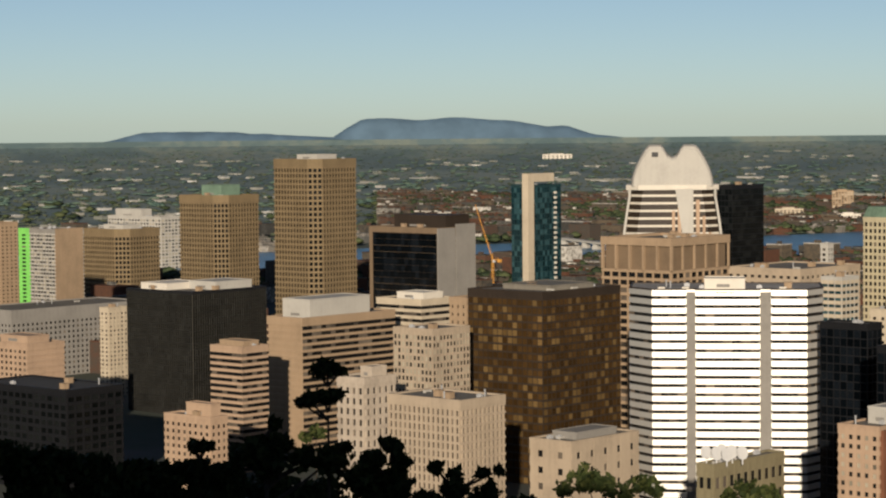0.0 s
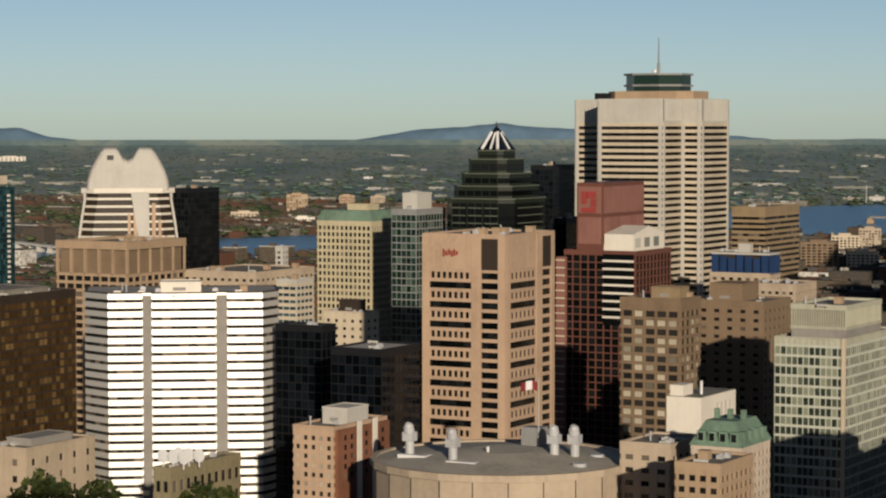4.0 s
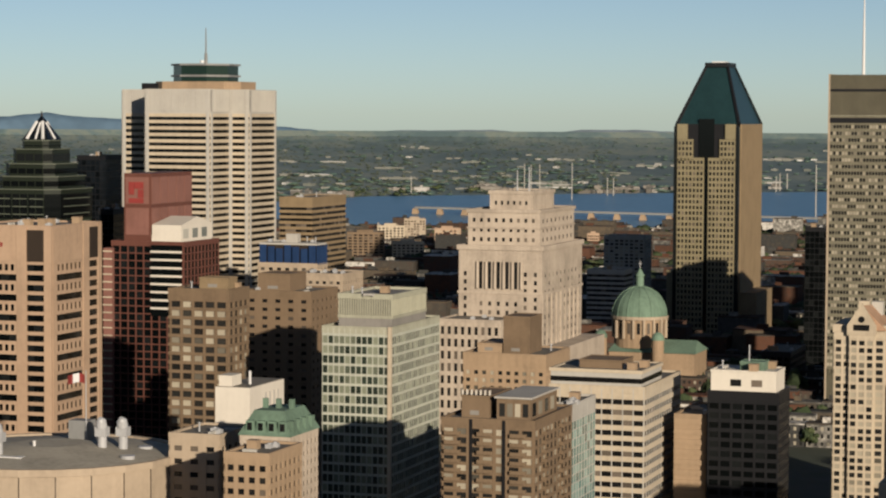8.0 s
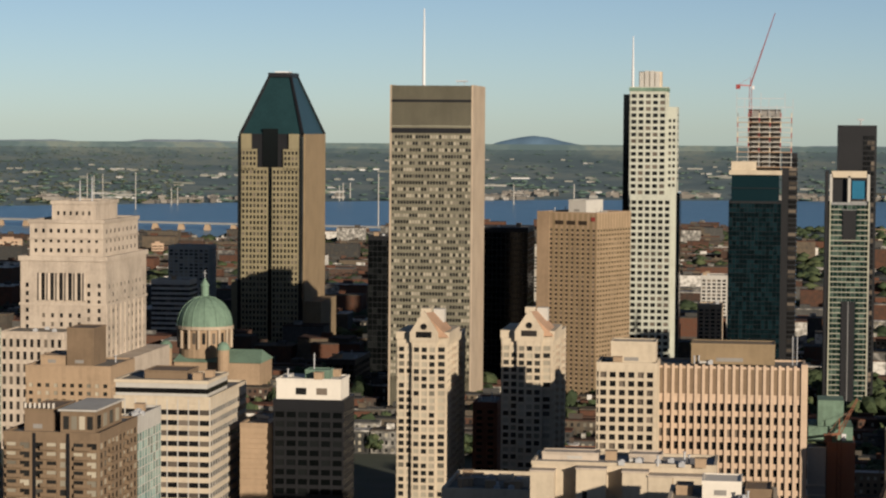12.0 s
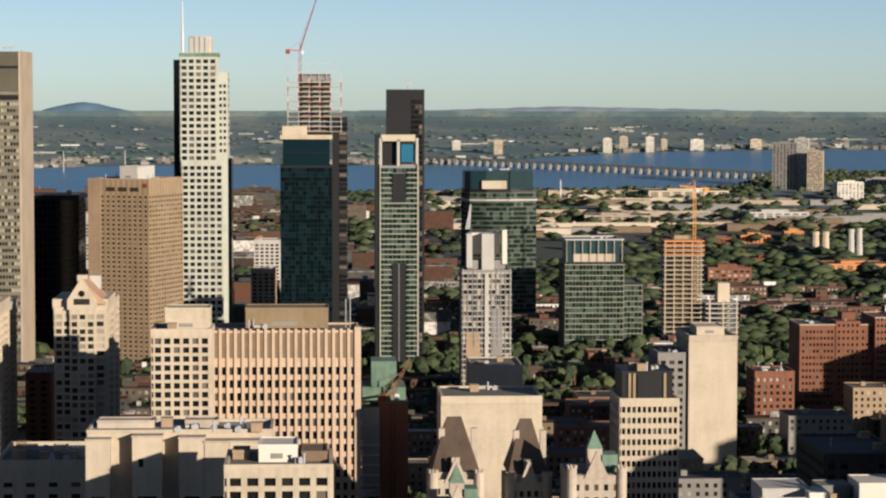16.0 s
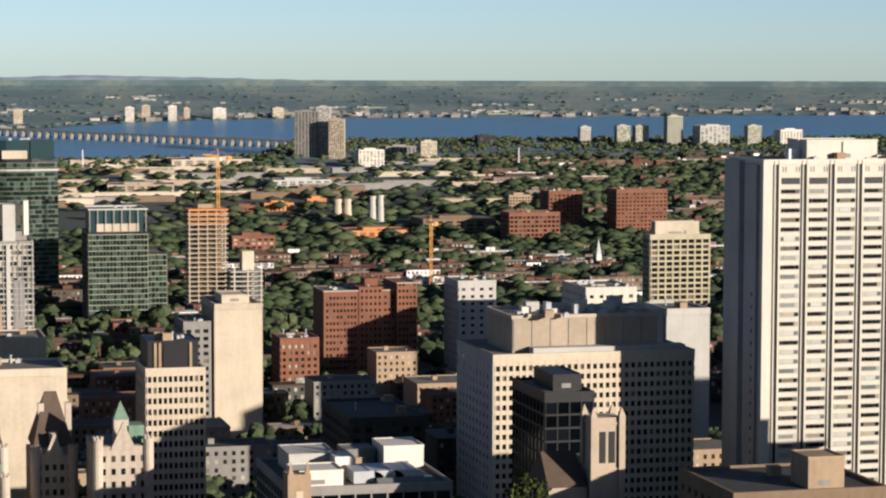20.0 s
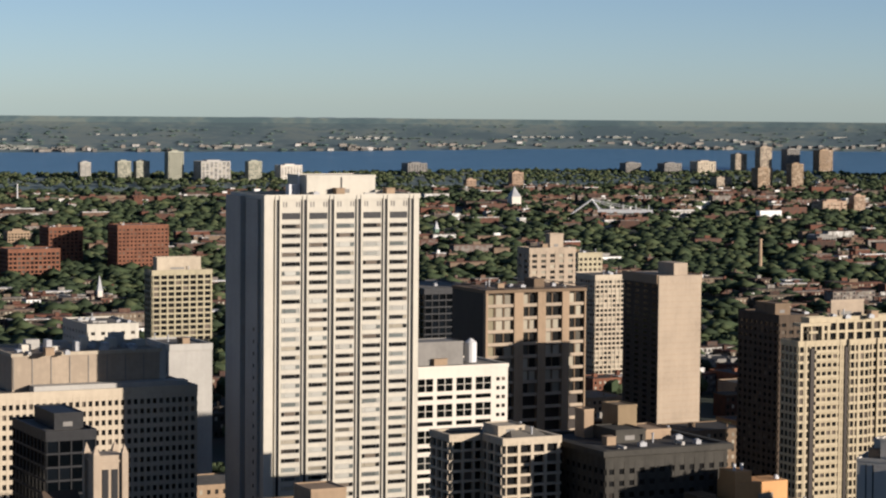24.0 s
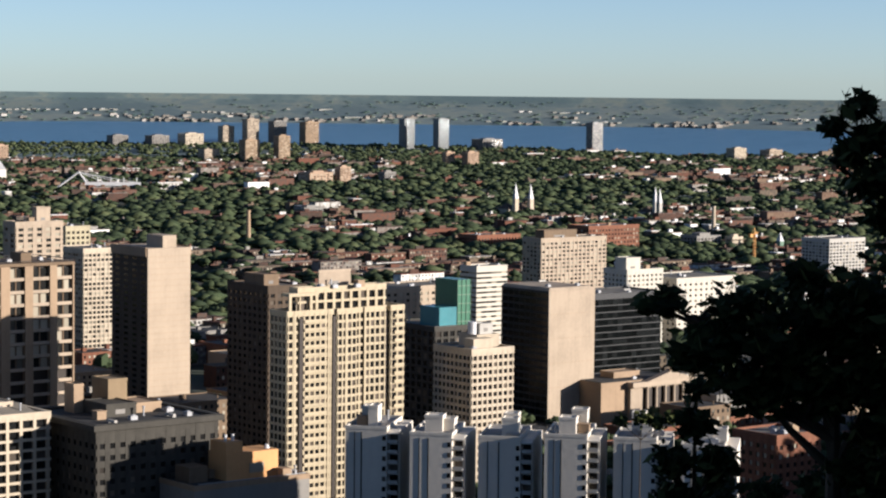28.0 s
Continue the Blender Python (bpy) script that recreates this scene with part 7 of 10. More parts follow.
def window_square_block(x, y, w, d, top):
    root, h = start("office_block", "white concrete block with large square window frames", x, y, w, 30, top)
    part("wall", Build().box(-w / 2, w / 2, 0, 30, -4, h), WHITE, root)
    part("roof", Build().box(-w / 2 + 0.5, w / 2 - 0.5, 0.5, 29.5, h, h + 0.2), ROOFT, root)
    part("parapet", Build().ring(rect(w, 30), -0.4, 0.3, h - 0.8, h + 0.8), WHITE, root)
    for s in range(5):
        for k in range(4):
            cx = -w * 0.42 + k * w * 0.215
            z = h - 9 - s * 10
            part("big_window", Build().box(cx - w * 0.085, cx + w * 0.085, -0.1, 0.05, z, z + 5), G_BLACK, root, "large dark square window")
            part("window_grid", Build().box(cx - 0.15, cx + 0.15, -0.2, -0.08, z, z + 5).box(cx - w * 0.085, cx + w * 0.085, -0.18, -0.09, z + 2.4, z + 2.6), WHITE, root)
            part("slot_window", Build().box(cx - w * 0.085, cx + w * 0.085, -0.1, 0.05, z - 3.2, z - 1.6), G_BLACK, root)
    punched(root, w * 0.36, w * 0.48, 0, 4, int(h / 3.6) - 1, 2, 1.4, 1.4, 3.5)
    pent(root, -w * 0.45, w * 0.1, 8, 22, h, h + 9, GREY)
    part("tank", Build().disc(w * 0.26, 14, 2.4, h, h + 8, n=14).disc(w * 0.26, 14, 2.4, h + 8, h + 9.5, 0.6, n=14), WMETAL, root, "white water tank")
    roof_units(root, w, 28, h, 5)


def frame_block(x, y, w, d, top):
    root, h = start("apartment_block", "white framed apartment block with deep square bays", x + w * 0.1, y, w * 1.1, 30, top, "apartment building")
    w = w * 1.1
    n = round(h / 3.3)
    pl = [(-w * 0.4, 0), (w * 0.5, 0), (w * 0.5, 26), (-w * 0.95, 26), (-w * 0.95, 14), (-w * 0.4, 14)]
    shell(root, pl, 0, h, CREAM, G_DARK, n, 4.2, single=(0, 4, 5), sp=0.25, pw=0.22, deep=1.0, head=1.0, split=True, roof=ROOFD)
    pent(root, -w * 0.3, w * 0.15, 8, 18, h, h + 3.2, CREAM)
    part("roof_slope", Build().loft([(-w * 0.2, 3, h + 0.3), (w * 0.42, 3, h + 0.3), (w * 0.42, 22, h + 0.3), (-w * 0.2, 22, h + 0.3)], [(-w * 0.05, 10, h + 2.6), (w * 0.3, 10, h + 2.6), (w * 0.3, 16, h + 2.6), (-w * 0.05, 16, h + 2.6)]), ROOFT, root)
    roof_units(root, w * 0.8, 24, h, 6)


def loggia_apartments(x, y, w, d, top):
    root, h = start("apartment_block", "brown concrete apartment block with deep loggias in pairs", x, y, w, 34, top, "apartment building")
    n = round(h / 5.9)
    fh = (h - 1.5) / n
    part("wall_core", Build().box(-w / 2, w / 2, 2.2, 34, -4, h), DKBROWN, root)
    for a, b in ((0.0, 0.02), (0.28, 0.37), (0.515, 0.594), (0.76, 0.83), (0.985, 1.0)):
        part("pier", Build().box(-w / 2 + w * a, -w / 2 + w * b, -0.4, 2.3, -3, h - 0.5), TAN, root)
    fronts, panes = [], []
    for a, b in ((0.02, 0.28), (0.37, 0.515), (0.594, 0.76), (0.83, 0.985)):
        x0, x1 = -w / 2 + w * a, -w / 2 + w * b
        fronts.append(Build().box(x0, x1, 0, 2.3, 0, 0.35).box(x0, x1, 0, 0.2, 0.35, 1.5).mesh("balcony_front", BEIGE))
        k = 3 if b - a > 0.2 else 2
        for i in range(k):
            u0, u1 = x0 + (x1 - x0) * (i + 0.08) / k, x0 + (x1 - x0) * (i + 0.86) / k
            panes.append(Build().box(u0, u1, 1.3, 2.25, 0.4, fh - 0.5).mesh("window", OLIVE if i == 0 and k == 3 else G_MIX))
            panes.append(Build().box(u1, u1 + 0.5, 0.9, 2.3, 0.4, fh - 0.1).mesh("fin", BROWN))
    for s in range(n):
        for m in fronts:
            part("balcony_front", m, None, root, loc=(0, 0, s * fh))
        for m in panes:
            if s > n - 9:
                part(m.name.split(".")[0], m, None, root, loc=(0, 0, s * fh + 0.1))
    part("cornice", Build().box(-w / 2 - 0.3, w / 2 + 0.3, -0.5, 34, h - 0.8, h + 0.6), BROWN, root, "thin brown roof edge")
    part("railing", Build().ring(rect(w, 34), -0.6, 0.5, h + 1.4, h + 1.6), DKBROWN, root)
    part("rooftop", Build().box(w * 0.02, w * 0.12, 4, 14, h + 0.6, h + 5), BROWN, root)
    roof_units(root, w, 30, h + 0.6, 10)


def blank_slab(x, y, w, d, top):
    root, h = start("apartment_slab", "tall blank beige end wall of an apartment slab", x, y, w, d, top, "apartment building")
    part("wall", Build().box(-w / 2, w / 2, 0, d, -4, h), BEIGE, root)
    # dark colour stands for shade on this flank and its dark balconies
    part("side_wall", Build().box(-w / 2 - 0.08, -w / 2 + 0.02, 0.5, d - 0.3, -3, h - 4.1), SHADE_BROWN, root, "long side coloured dark for shade and balconies")
    b = Build()
    for s in range(int(h / 2.9)):
        b.box(-w / 2 + 0.05, w / 2 - 0.05, -0.05, 0.05, s * 2.9, s * 2.9 + 0.12)
    part("floor_joint", b, TAN, root)["kind"] = "stuff"
    g = Build()
    for s in range(int(h / 2.9)):
        for k in range(4):
            g.box(-w / 2 - 0.12, -w / 2 + 0.05, d * 0.06 + k * d * 0.24, d * 0.06 + k * d * 0.24 + 4, s * 2.9 + 1, s * 2.9 + 2.4)
    part("window_band", g, G_BLACK, root)["kind"] = "stuff"
    part("stair_head", Build().box(-w * 0.1, w * 0.22, 2, d * 0.5, h, h + 6), BEIGE, root)
    for sx in (-1, 1):
        part("balcony_end", Build().box(sx * w / 2 - 0.2 if sx < 0 else w / 2 + 0.02, sx * w / 2 + 0.8 if sx > 0 else -w / 2 - 0.8, 0.5, d, h - 4, h + 0.5), TAN, root)
    roof_units(root, w, d, h, 3)


def dark_stone_block(x, y, w, d, top):
    root, h = start("stone_building", "large stone block with a cornice, coloured dark for shade", x, y, w, 40, top)
    # the block's shade is put into its dark wall colour
    shell(root, rect(w, 42), 0, h, DARKST, G_DARK, max(4, round(h / 3.8)), 3.6, sp=0.55, pw=0.5, deep=0.4, head=4, roof=ROOFD)
    part("cornice", Build().ring(rect(w, 42), -1, 1.8, h - 1, h + 0.8), DARKST, root)
    pent(root, -w * 0.2, w * 0.05, 16, 30, h, h + 4, DARKST)
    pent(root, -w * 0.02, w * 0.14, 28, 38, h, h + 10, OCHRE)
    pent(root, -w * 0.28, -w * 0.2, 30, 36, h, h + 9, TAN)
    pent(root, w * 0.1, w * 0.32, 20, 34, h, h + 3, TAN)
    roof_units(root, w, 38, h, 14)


def cream_apartments(x, y, w, d, top):
    root, h = start("apartment_tower", "cream apartment tower with rows of balconies and a stepped top", x, y, w, d, top, "apartment building")
    n = round(h / 3.25)
    a = w / 2
    pl = [(-a, 1.2), (-a * 0.18, 1.2), (-a * 0.18, 0.2), (a * 0.14, 0.2), (a * 0.14, 1.6), (a * 0.68, 1.6), (a * 0.68, 3.2), (a * 0.78, 3.2), (a * 0.78, 1.2), (a, 1.2), (a, d), (-a, d)]
    shell(root, pl, 0, h, BUFF, G_DARK, n, 2.5, sp=0.33, pw=0.28, deep=0.4, head=0.8, split=True)
    fh = (h - 0.8) / n
    decks = []
    for x0, x1 in ((-0.74, -0.36), (0.82, 0.99)):
        decks.append(Build().box(a * x0, a * x1, -1.3, 0, 0, 0.22).box(a * x0, a * x1, -1.3, -1.18, 0.22, 1.25).mesh("balcony", BUFF))
    for s in range(n):
        for m in decks:
            part("balcony", m, None, root, loc=(0, 1.15, s * fh + 0.1))
    for x0, x1, y0 in ((-0.82, -0.76, 0.2), (-0.25, -0.19, 0.3), (0.69, 0.77, 2.2)):
        part("dark_strip", Build().box(a * x0, a * x1, y0, y0 + 0.95, 0, h - 2), DKBROWN, root, "dark recessed strip")
    for x0 in (-0.9, -0.33, -0.05, 0.3):
        part("pilaster", Build().box(a * x0, a * x0 + 0.9, -0.3 if -0.18 < x0 < 0.14 else 0.6, 1.1, 0, h + 0.8), BUFF, root)
    top_pl = [(-a * 0.75, 4), (a * 0.72, 4), (a * 0.72, d - 4), (-a * 0.75, d - 4)]
    shell(root, top_pl, h, h + 8.5, BUFF, G_DARK, 2, 4.0, sp=0.25, pw=0.3, deep=0.8, head=1)
    part("loggia", Build().box(-a * 0.95, -a * 0.45, 2, 7, h + 6.2, h + 7.4).box(-a * 0.95, -a * 0.91, 2, 2.8, h, h + 6.2).box(-a * 0.6, -a * 0.56, 2, 2.8, h, h + 6.2), BUFF, root)
    pent(root, -a * 0.3, a * 0.25, 8, d * 0.7, h + 8.5, h + 15, BEIGE)
    roof_units(root, w * 0.6, d * 0.6, h + 8.5, 5)


def balustrade_office(x, y, w, d, top):
    root, h = start("office_building", "white concrete office block with close window ribs", x, y, w, d, top)
    n = round(h / 3.0)
    shell(root, rect(w, d), 0, h, CREAM, G_DARK, n, 2.6, sp=0.42, pw=0.32, deep=0.5, head=1.4, split=True)
    part("ladder_frame", Build().box(-w * 0.38, w * 0.1, 2, 8, h, h + 4.4), CREAM, root)
    pent(root, -w * 0.1, w * 0.45, d * 0.3, d * 0.8, h, h + 5, CREAM)
    part("water_tank", Build().disc(0, d * 0.55, 1.8, h + 5, h + 10, n=12), WMETAL, root)
    pent(root, w * 0.1, w * 0.42, d * 0.45, d * 0.7, h + 5, h + 9, PALE)
    roof_units(root, w, d, h, 5)


def teal_stair_block(x, y, w, d, top):
    root, h = start("office_block", "dark block with a teal glass stair tower", x, y, w, 34, top)
    # walls darkened to hold the shade on this block
    shell(root, rect(w, 34), 0, h - 3, DARKST, G_DARK, round(h / 3.5), 4, sp=0.3, pw=0.3, head=1)
    pt = Build().box(-w * 0.35, w * 0.02, 2, 16, h - 3, h + 6)
    part("glass_box", pt, wall_mat("teal_glazing", (0.05, 0.17, 0.19), rough=0.25), root, "teal glass rooftop box")
    part("stair_tower", Build().box(w * 0.03, w * 0.32, 2, 18, h - 10, h + 18), wall_mat("green_glazing", (0.05, 0.14, 0.085), rough=0.25), root, "green glass stair tower")
    b = Build()
    for i in range(7):
        b.box(w * 0.03 - 0.1, w * 0.32 + 0.1, 1.7, 2.0, h - 9 + i * 4, h - 8.5 + i * 4)
    for i in range(4):
        b.box(w * (0.03 + i * 0.095), w * (0.035 + i * 0.095), 1.7, 2.0, h - 9, h + 18)
    part("mullion", b, COPPER, root)
    part("white_edge", Build().box(-w * 0.5, w * 0.02, 1.0, 2.0, h - 3.2, h - 2.2), IVORY, root)
    roof_units(root, w, 30, h - 3, 4)


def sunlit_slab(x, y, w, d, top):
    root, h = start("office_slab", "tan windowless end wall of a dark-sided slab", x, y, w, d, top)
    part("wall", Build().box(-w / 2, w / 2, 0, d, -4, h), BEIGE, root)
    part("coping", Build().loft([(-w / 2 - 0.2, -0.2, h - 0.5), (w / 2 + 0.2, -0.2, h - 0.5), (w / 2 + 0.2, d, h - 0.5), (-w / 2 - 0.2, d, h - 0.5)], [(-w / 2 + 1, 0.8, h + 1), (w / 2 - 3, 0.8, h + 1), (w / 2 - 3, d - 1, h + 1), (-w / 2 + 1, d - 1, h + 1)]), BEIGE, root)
    # this side faces away from the sun; its shade is in the colour
    part("side_wall", Build().box(-w / 2 - 0.1, -w / 2 + 0.02, 0.3, d - 0.3, -3, h - 0.6), DARKST, root, "long side coloured dark for shade")
    for i in range(1, 6):
        part("panel_joint", Build().box(-w / 2 + 0.3, w / 2 - 0.3, -0.03, 0.05, i * h / 6, i * h / 6 + 0.12), TAN, root)
    g = Build()
    for s in range(int(h / 3.4)):
        for k in range(8):
            g.box(-w / 2 - 0.15, -w / 2 + 0.05, 1 + k * (d - 2) / 8, 0.6 + (k + 1) * (d - 2) / 8, s * 3.4 + 0.6, s * 3.4 + 3.0)
    part("window_band", g, G_BLACK, root, "dark glazed side")["kind"] = "stuff"
    roof_units(root, w, d, h + 0.6, 3)


def temple(x, y, w, d, top):
    root, h = start("stone_hall", "tan stone hall with a columned temple front", x, y, w, max(d, 30), top, "hall")
    part("hall", Build().box(-w * 0.9, w * 0.3, 4, 34, -4, h + 1), TAN, root)
    part("front", Build().box(-w * 0.5, w / 2, 1.5, 10, -4, h - 2), BEIGE, root)
    part("entablature", Build().box(-w / 2 - 0.6, w / 2 + 0.6, -1, 10, h - 2, h + 0.5), BEIGE, root)
    part("pediment", Build().add([(-w * 0.30, -1.2, h + 0.5), (w * 0.46, -1.2, h + 0.5), (w * 0.08, -1.2, h + 5), (-w * 0.30, 3, h + 0.5), (w * 0.46, 3, h + 0.5), (w * 0.08, 3, h + 5)], [(0, 1, 2), (5, 4, 3), (1, 4, 5, 2), (3, 0, 2, 5), (0, 3, 4, 1)]), BEIGE, root)
    for i in range(6):
        part("column", Build().tube((-w * 0.27 + i * w * 0.14, 0.2, -3), (-w * 0.27 + i * w * 0.14, 0.2, h - 2), 0.9, 0.75, 10), BEIGE, root)
    part("dark_bay", Build().box(-w * 0.3, w * 0.48, 1.3, 1.6, 0, h - 3), DKBROWN, root)
    part("roof", Build().box(-w * 0.88, w * 0.28, 5, 33, h + 1, h + 1.3), ROOFD, root)
    pent(root, -w * 0.5, -w * 0.1, 14, 24, h + 1, h + 4, TAN)
    roof_units(root, w, 24, h + 1, 5)


def white_apartments(x, y, w, d, top):
    """A row of staggered white towers with balcony stacks, flank towards the lookout."""
    rnd = random.Random(3)
    n = 6
    for i in range(n):
        bw = w * 1.04 / n
        bx = x - 38 + i * 13.4 - 2.2 * (i % 2)
        by = y + 36 - i * 14.4 - 2.0 * (i % 2)
        tt = top - 0.8 * (i % 3)
        g = base_of(bx, by, bw, 20)
        h = tt - g
        root = thing("apartment_block", "white rendered apartment block with stacked corner balconies", "apartment building", (bx, by, g), "row of white apartment blocks")
        root.rotation_euler = (0, 0, radians(-48))
        part("wall", Build().box(-bw / 2, bw * 0.30, 0, 24, -4, h), WHITE, root)
        part("wall", Build().box(bw * 0.30, bw * 0.52, 3.2, 24, -4, h - 0.6), WHITE, root)
        part("joint", Build().box(-bw * 0.2, -bw * 0.18, -0.12, 0.05, -3, h - 1), CHAR, root).location.x = bw * 0.04 * (i % 3)
        part("joint", Build().box(-bw * 0.33, -bw * 0.315, -0.12, 0.05, -3, h - 1), CHAR, root)
        bal = Build().box(bw * 0.31, bw * 0.50, 0.2, 3.2, 0, 0.2).box(bw * 0.31, bw * 0.50, 0.2, 0.35, 0.2, 1.1).mesh("balcony", PALE)
        wn2 = Build().box(bw * 0.33, bw * 0.48, 3.0, 3.25, 0.3, 2.3).mesh("window", G_DARK)
        side = Build().box(bw * 0.21, bw * 0.28, -0.1, 0.05, 0.8, 2.2).mesh("window", G_DARK)
        for s in range(int(h / 3.0) - 1):
            z = h - 4.2 - s * 3.0
            part("balcony", bal, None, root, loc=(0, 0, z))
            part("window", wn2, None, root, loc=(0, 0, z))
            part("window", side, None, root, loc=(0, 0, z))
        part("balcony_roof", Build().loft([(bw * 0.30, 0, h - 1.4), (bw * 0.52, 0, h - 1.4), (bw * 0.52, 3.2, h - 0.6), (bw * 0.30, 3.2, h - 0.6)], [(bw * 0.30, 0, h - 1.1), (bw * 0.52, 0, h - 1.1), (bw * 0.52, 3.2, h - 0.3), (bw * 0.30, 3.2, h - 0.3)]), WHITE, root)
        part("parapet", Build().ring([(-bw / 2, 0), (bw * 0.30, 0), (bw * 0.30, 24), (-bw / 2, 24)], -0.4, 0.1, h - 0.2, h + 0.7), WHITE, root)
        part("roof", Build().box(-bw / 2 + 0.4, bw * 0.28, 0.4, 23.6, h, h + 0.15), ROOFW, root)
        for k in range(2):
            a, b = rnd.uniform(-0.4, 0.05) * bw, rnd.uniform(4, 12)
            pent(root, a, a + rnd.uniform(0.18, 0.34) * bw, b, b + 6, h, h + rnd.uniform(3, 6.5), WHITE)
        roof_units(root, bw * 0.8, 22, h, 4)
        FOOT.append((bx - 10, bx + 26, by - 10, by + 24))


def orange_block(x, y, w, d, top):
    root, h = start("rooftop_house", "flat-roofed block with an orange rendered rooftop house", x, y, w, 26, top)
    part("wall", Build().box(-w * 1.3, w * 0.9, 0, 26, -4, h - 10), GREY, root)
    part("roof", Build().box(-w * 1.28, w * 0.88, 0.3, 25.7, h - 10, h - 9.8), ROOFD, root)
    part("orange_house", Build().box(-w / 2, w / 2, 6, 16, h - 10, h - 1.5).box(-w / 2, -w * 0.18, 6.3, 15, h - 1.5, h + 2), wall_mat("orange_render", (0.50, 0.27, 0.11)), root, "orange rendered rooftop house")
    part("window", Build().box(-w * 0.06, w * 0.22, 5.85, 6.05, h - 8, h - 5), G_MIX, root)
    for i in range(2):
        part("vent_pipe", Build().tube((-w * 0.42 + i * w * 0.14, 9, h - 1.5), (-w * 0.42 + i * w * 0.14, 9, h + 4), 0.5, n=8), WMETAL, root)
    part("dish", Build().disc(w * 0.38, 9, 1.0, h - 1.4, h - 0.2, 0.5, n=10), WMETAL, root)
    part("railing", Build().box(-w * 1.2, w * 0.85, 0.6, 0.8, h - 8.9, h - 8.7).box(-w * 1.2, w * 0.85, 0.6, 0.8, h - 9.4, h - 9.3), METAL, root)
    part("parapet", Build().ring([(-w * 1.3, 0), (w * 0.9, 0), (w * 0.9, 26), (-w * 1.3, 26)], -0.4, 0.2, h - 10.6, h - 9), TAN, root)
    part("brick_shed", Build().box(-w * 1.1, -w * 0.75, 9, 17, h - 10, h - 5), BROWN, root)
    roof_units(root, w * 2, 22, h - 9.9, 12)

# ---- the city, block by block ----
# east end, by the old port
office("apartment_block", "tan concrete apartment slab in evening sun", -1520.3, 1150, 43.2, 16.4, 99.9, TAN, G_DARK, 34, 4, category="apartment building", sp=0.6, pw=0.6)
green_apartments(-1415.1, 1120, 41.4, 25.7, 98.2)
drum_tower(-1699.4, 1420, 54.4, 44.1, 79.9)
drum_tower(-1521.0, 1380, 50.1, 42.8, 114.3, hat=True)
drum_tower(-1364.8, 1340, 45.0, 45.0, 146.3)
office("office_block", "white office block with a rooftop sign ring", -2038.3, 1750, 89.2, 29.1, 73.7, PALE, G_MIX, 15, 5, sp=0.5, pw=0.3, pents=((0.1, 0.6, 0.1, 0.6, 8, PALE),))
navy_block(-1163.3, 1250, 66.2, 39.3, 100.0)
blue_tower(-1096.7, 1300, 15.2, 36.7, 129.5)
office("office_tower", "black glass office tower with a flat roof", -940.3, 1330, 12.1, 36.8, 130.4, CHAR, G_BLACK, 33, 3.0, sp=0.12, pw=0.06, deep=0.15, units=2)
grid_tower(-752.0, 985, 43.6, 49.8, 114.1)
hump_tower(-791.2, 1069, 56.1, 42.0, 137.1)
bronze_tower(-752.2, 880, 47.2, 60.3, 92.9)
striped_tower(-588.7, 833, 82.0, 40.0, 102.9)
office("office_building", "tan office block with dark ribbon windows, blank end wall", -925.6, 900, 26.2, 71.8, 70.2, TAN, G_DARK, 19, 60, sp=0.42, pw=0.0, deep=0.6, skip=(0,), head=3, pents=((0.15, 0.95, 0.1, 0.75, 10, PALE),))
office("office_building", "small tan office block with dark ribbon windows", -885.8, 820, 22.2, 17.2, 62.9, SAND, G_DARK, 19, 60, sp=0.45, pw=0.0, deep=0.6, head=2, pents=((0.1, 0.9, 0.2, 0.8, 3, TAN),))
office("office_tower", "dark glass slab with thin pale vertical fins", -1096.4, 960, 59.4, 60.7, 74.6, CHAR, G_BLACK, 20, 1.9, sp=0.06, pw=0.12, deep=0.35, pier=DARKST, head=1, units=9, pents=((0.1, 0.5, 0.1, 0.6, 4, WHITE), (0.5, 0.9, 0.4, 0.9, 5, PALE)))
office("apartment_block", "narrow white apartment slab with small windows", -1195.7, 1000, 7.9, 15.7, 56.9, CREAM, G_MIX, 20, 3.2, category="apartment building", sp=0.5, pw=0.5)
office("office_block", "long grey stone block with small windows", -1344.1, 1020, 51.1, 120.0, 47.9, GREY, G_DARK, 11, 4, sp=0.5, pw=0.5, head=8)
office("apartment_block", "beige block with arched top windows", -1037.4, 790, 58.1, 24.3, 59.2, SAND, G_DARK, 18, 4, category="apartment building", sp=0.5, pw=0.45, skip=(1,), pents=((0.5, 0.9, 0.2, 0.8, 4, SAND),))
# black walls and glass stand in for the shade over this block
office("low_block", "long low block coloured black for shade", -924.3, 720, 69.3, 34.0, 49.0, CHAR, G_BLACK, 12, 5, sp=0.4, pw=0.2, roof=ROOFD)
office("stone_house", "small pinkish stone block with a tower room", -781.9, 700, 29.2, 9.3, 47.3, SAND, G_DARK, 14, 3.5, sp=0.5, pw=0.5, pents=((0.4, 0.95, 0.2, 0.8, 6, SAND),))
office("office_block", "beige stone block with fine pale windows", -767.0, 830, 24.8, 26.1, 77.2, BEIGE, G_MIX, 23, 2.4, sp=0.4, pw=0.4, deep=0.3)
office("office_block", "cream office block with brown ribbon windows and white stair box", -934.7, 1000, 34.2, 28.0, 73.8, CREAM, G_DARK, 19, 60, sp=0.5, pw=0.0, deep=0.5, pents=((0.3, 0.9, 0.2, 0.8, 4, WHITE),))
office("stone_block", "tan block with close vertical ribs and slit windows", -659.2, 720, 39.3, 26.4, 62.0, BEIGE, G_DARK, 17, 2.6, sp=0.3, pw=0.5, deep=0.8, head=3, units=9)
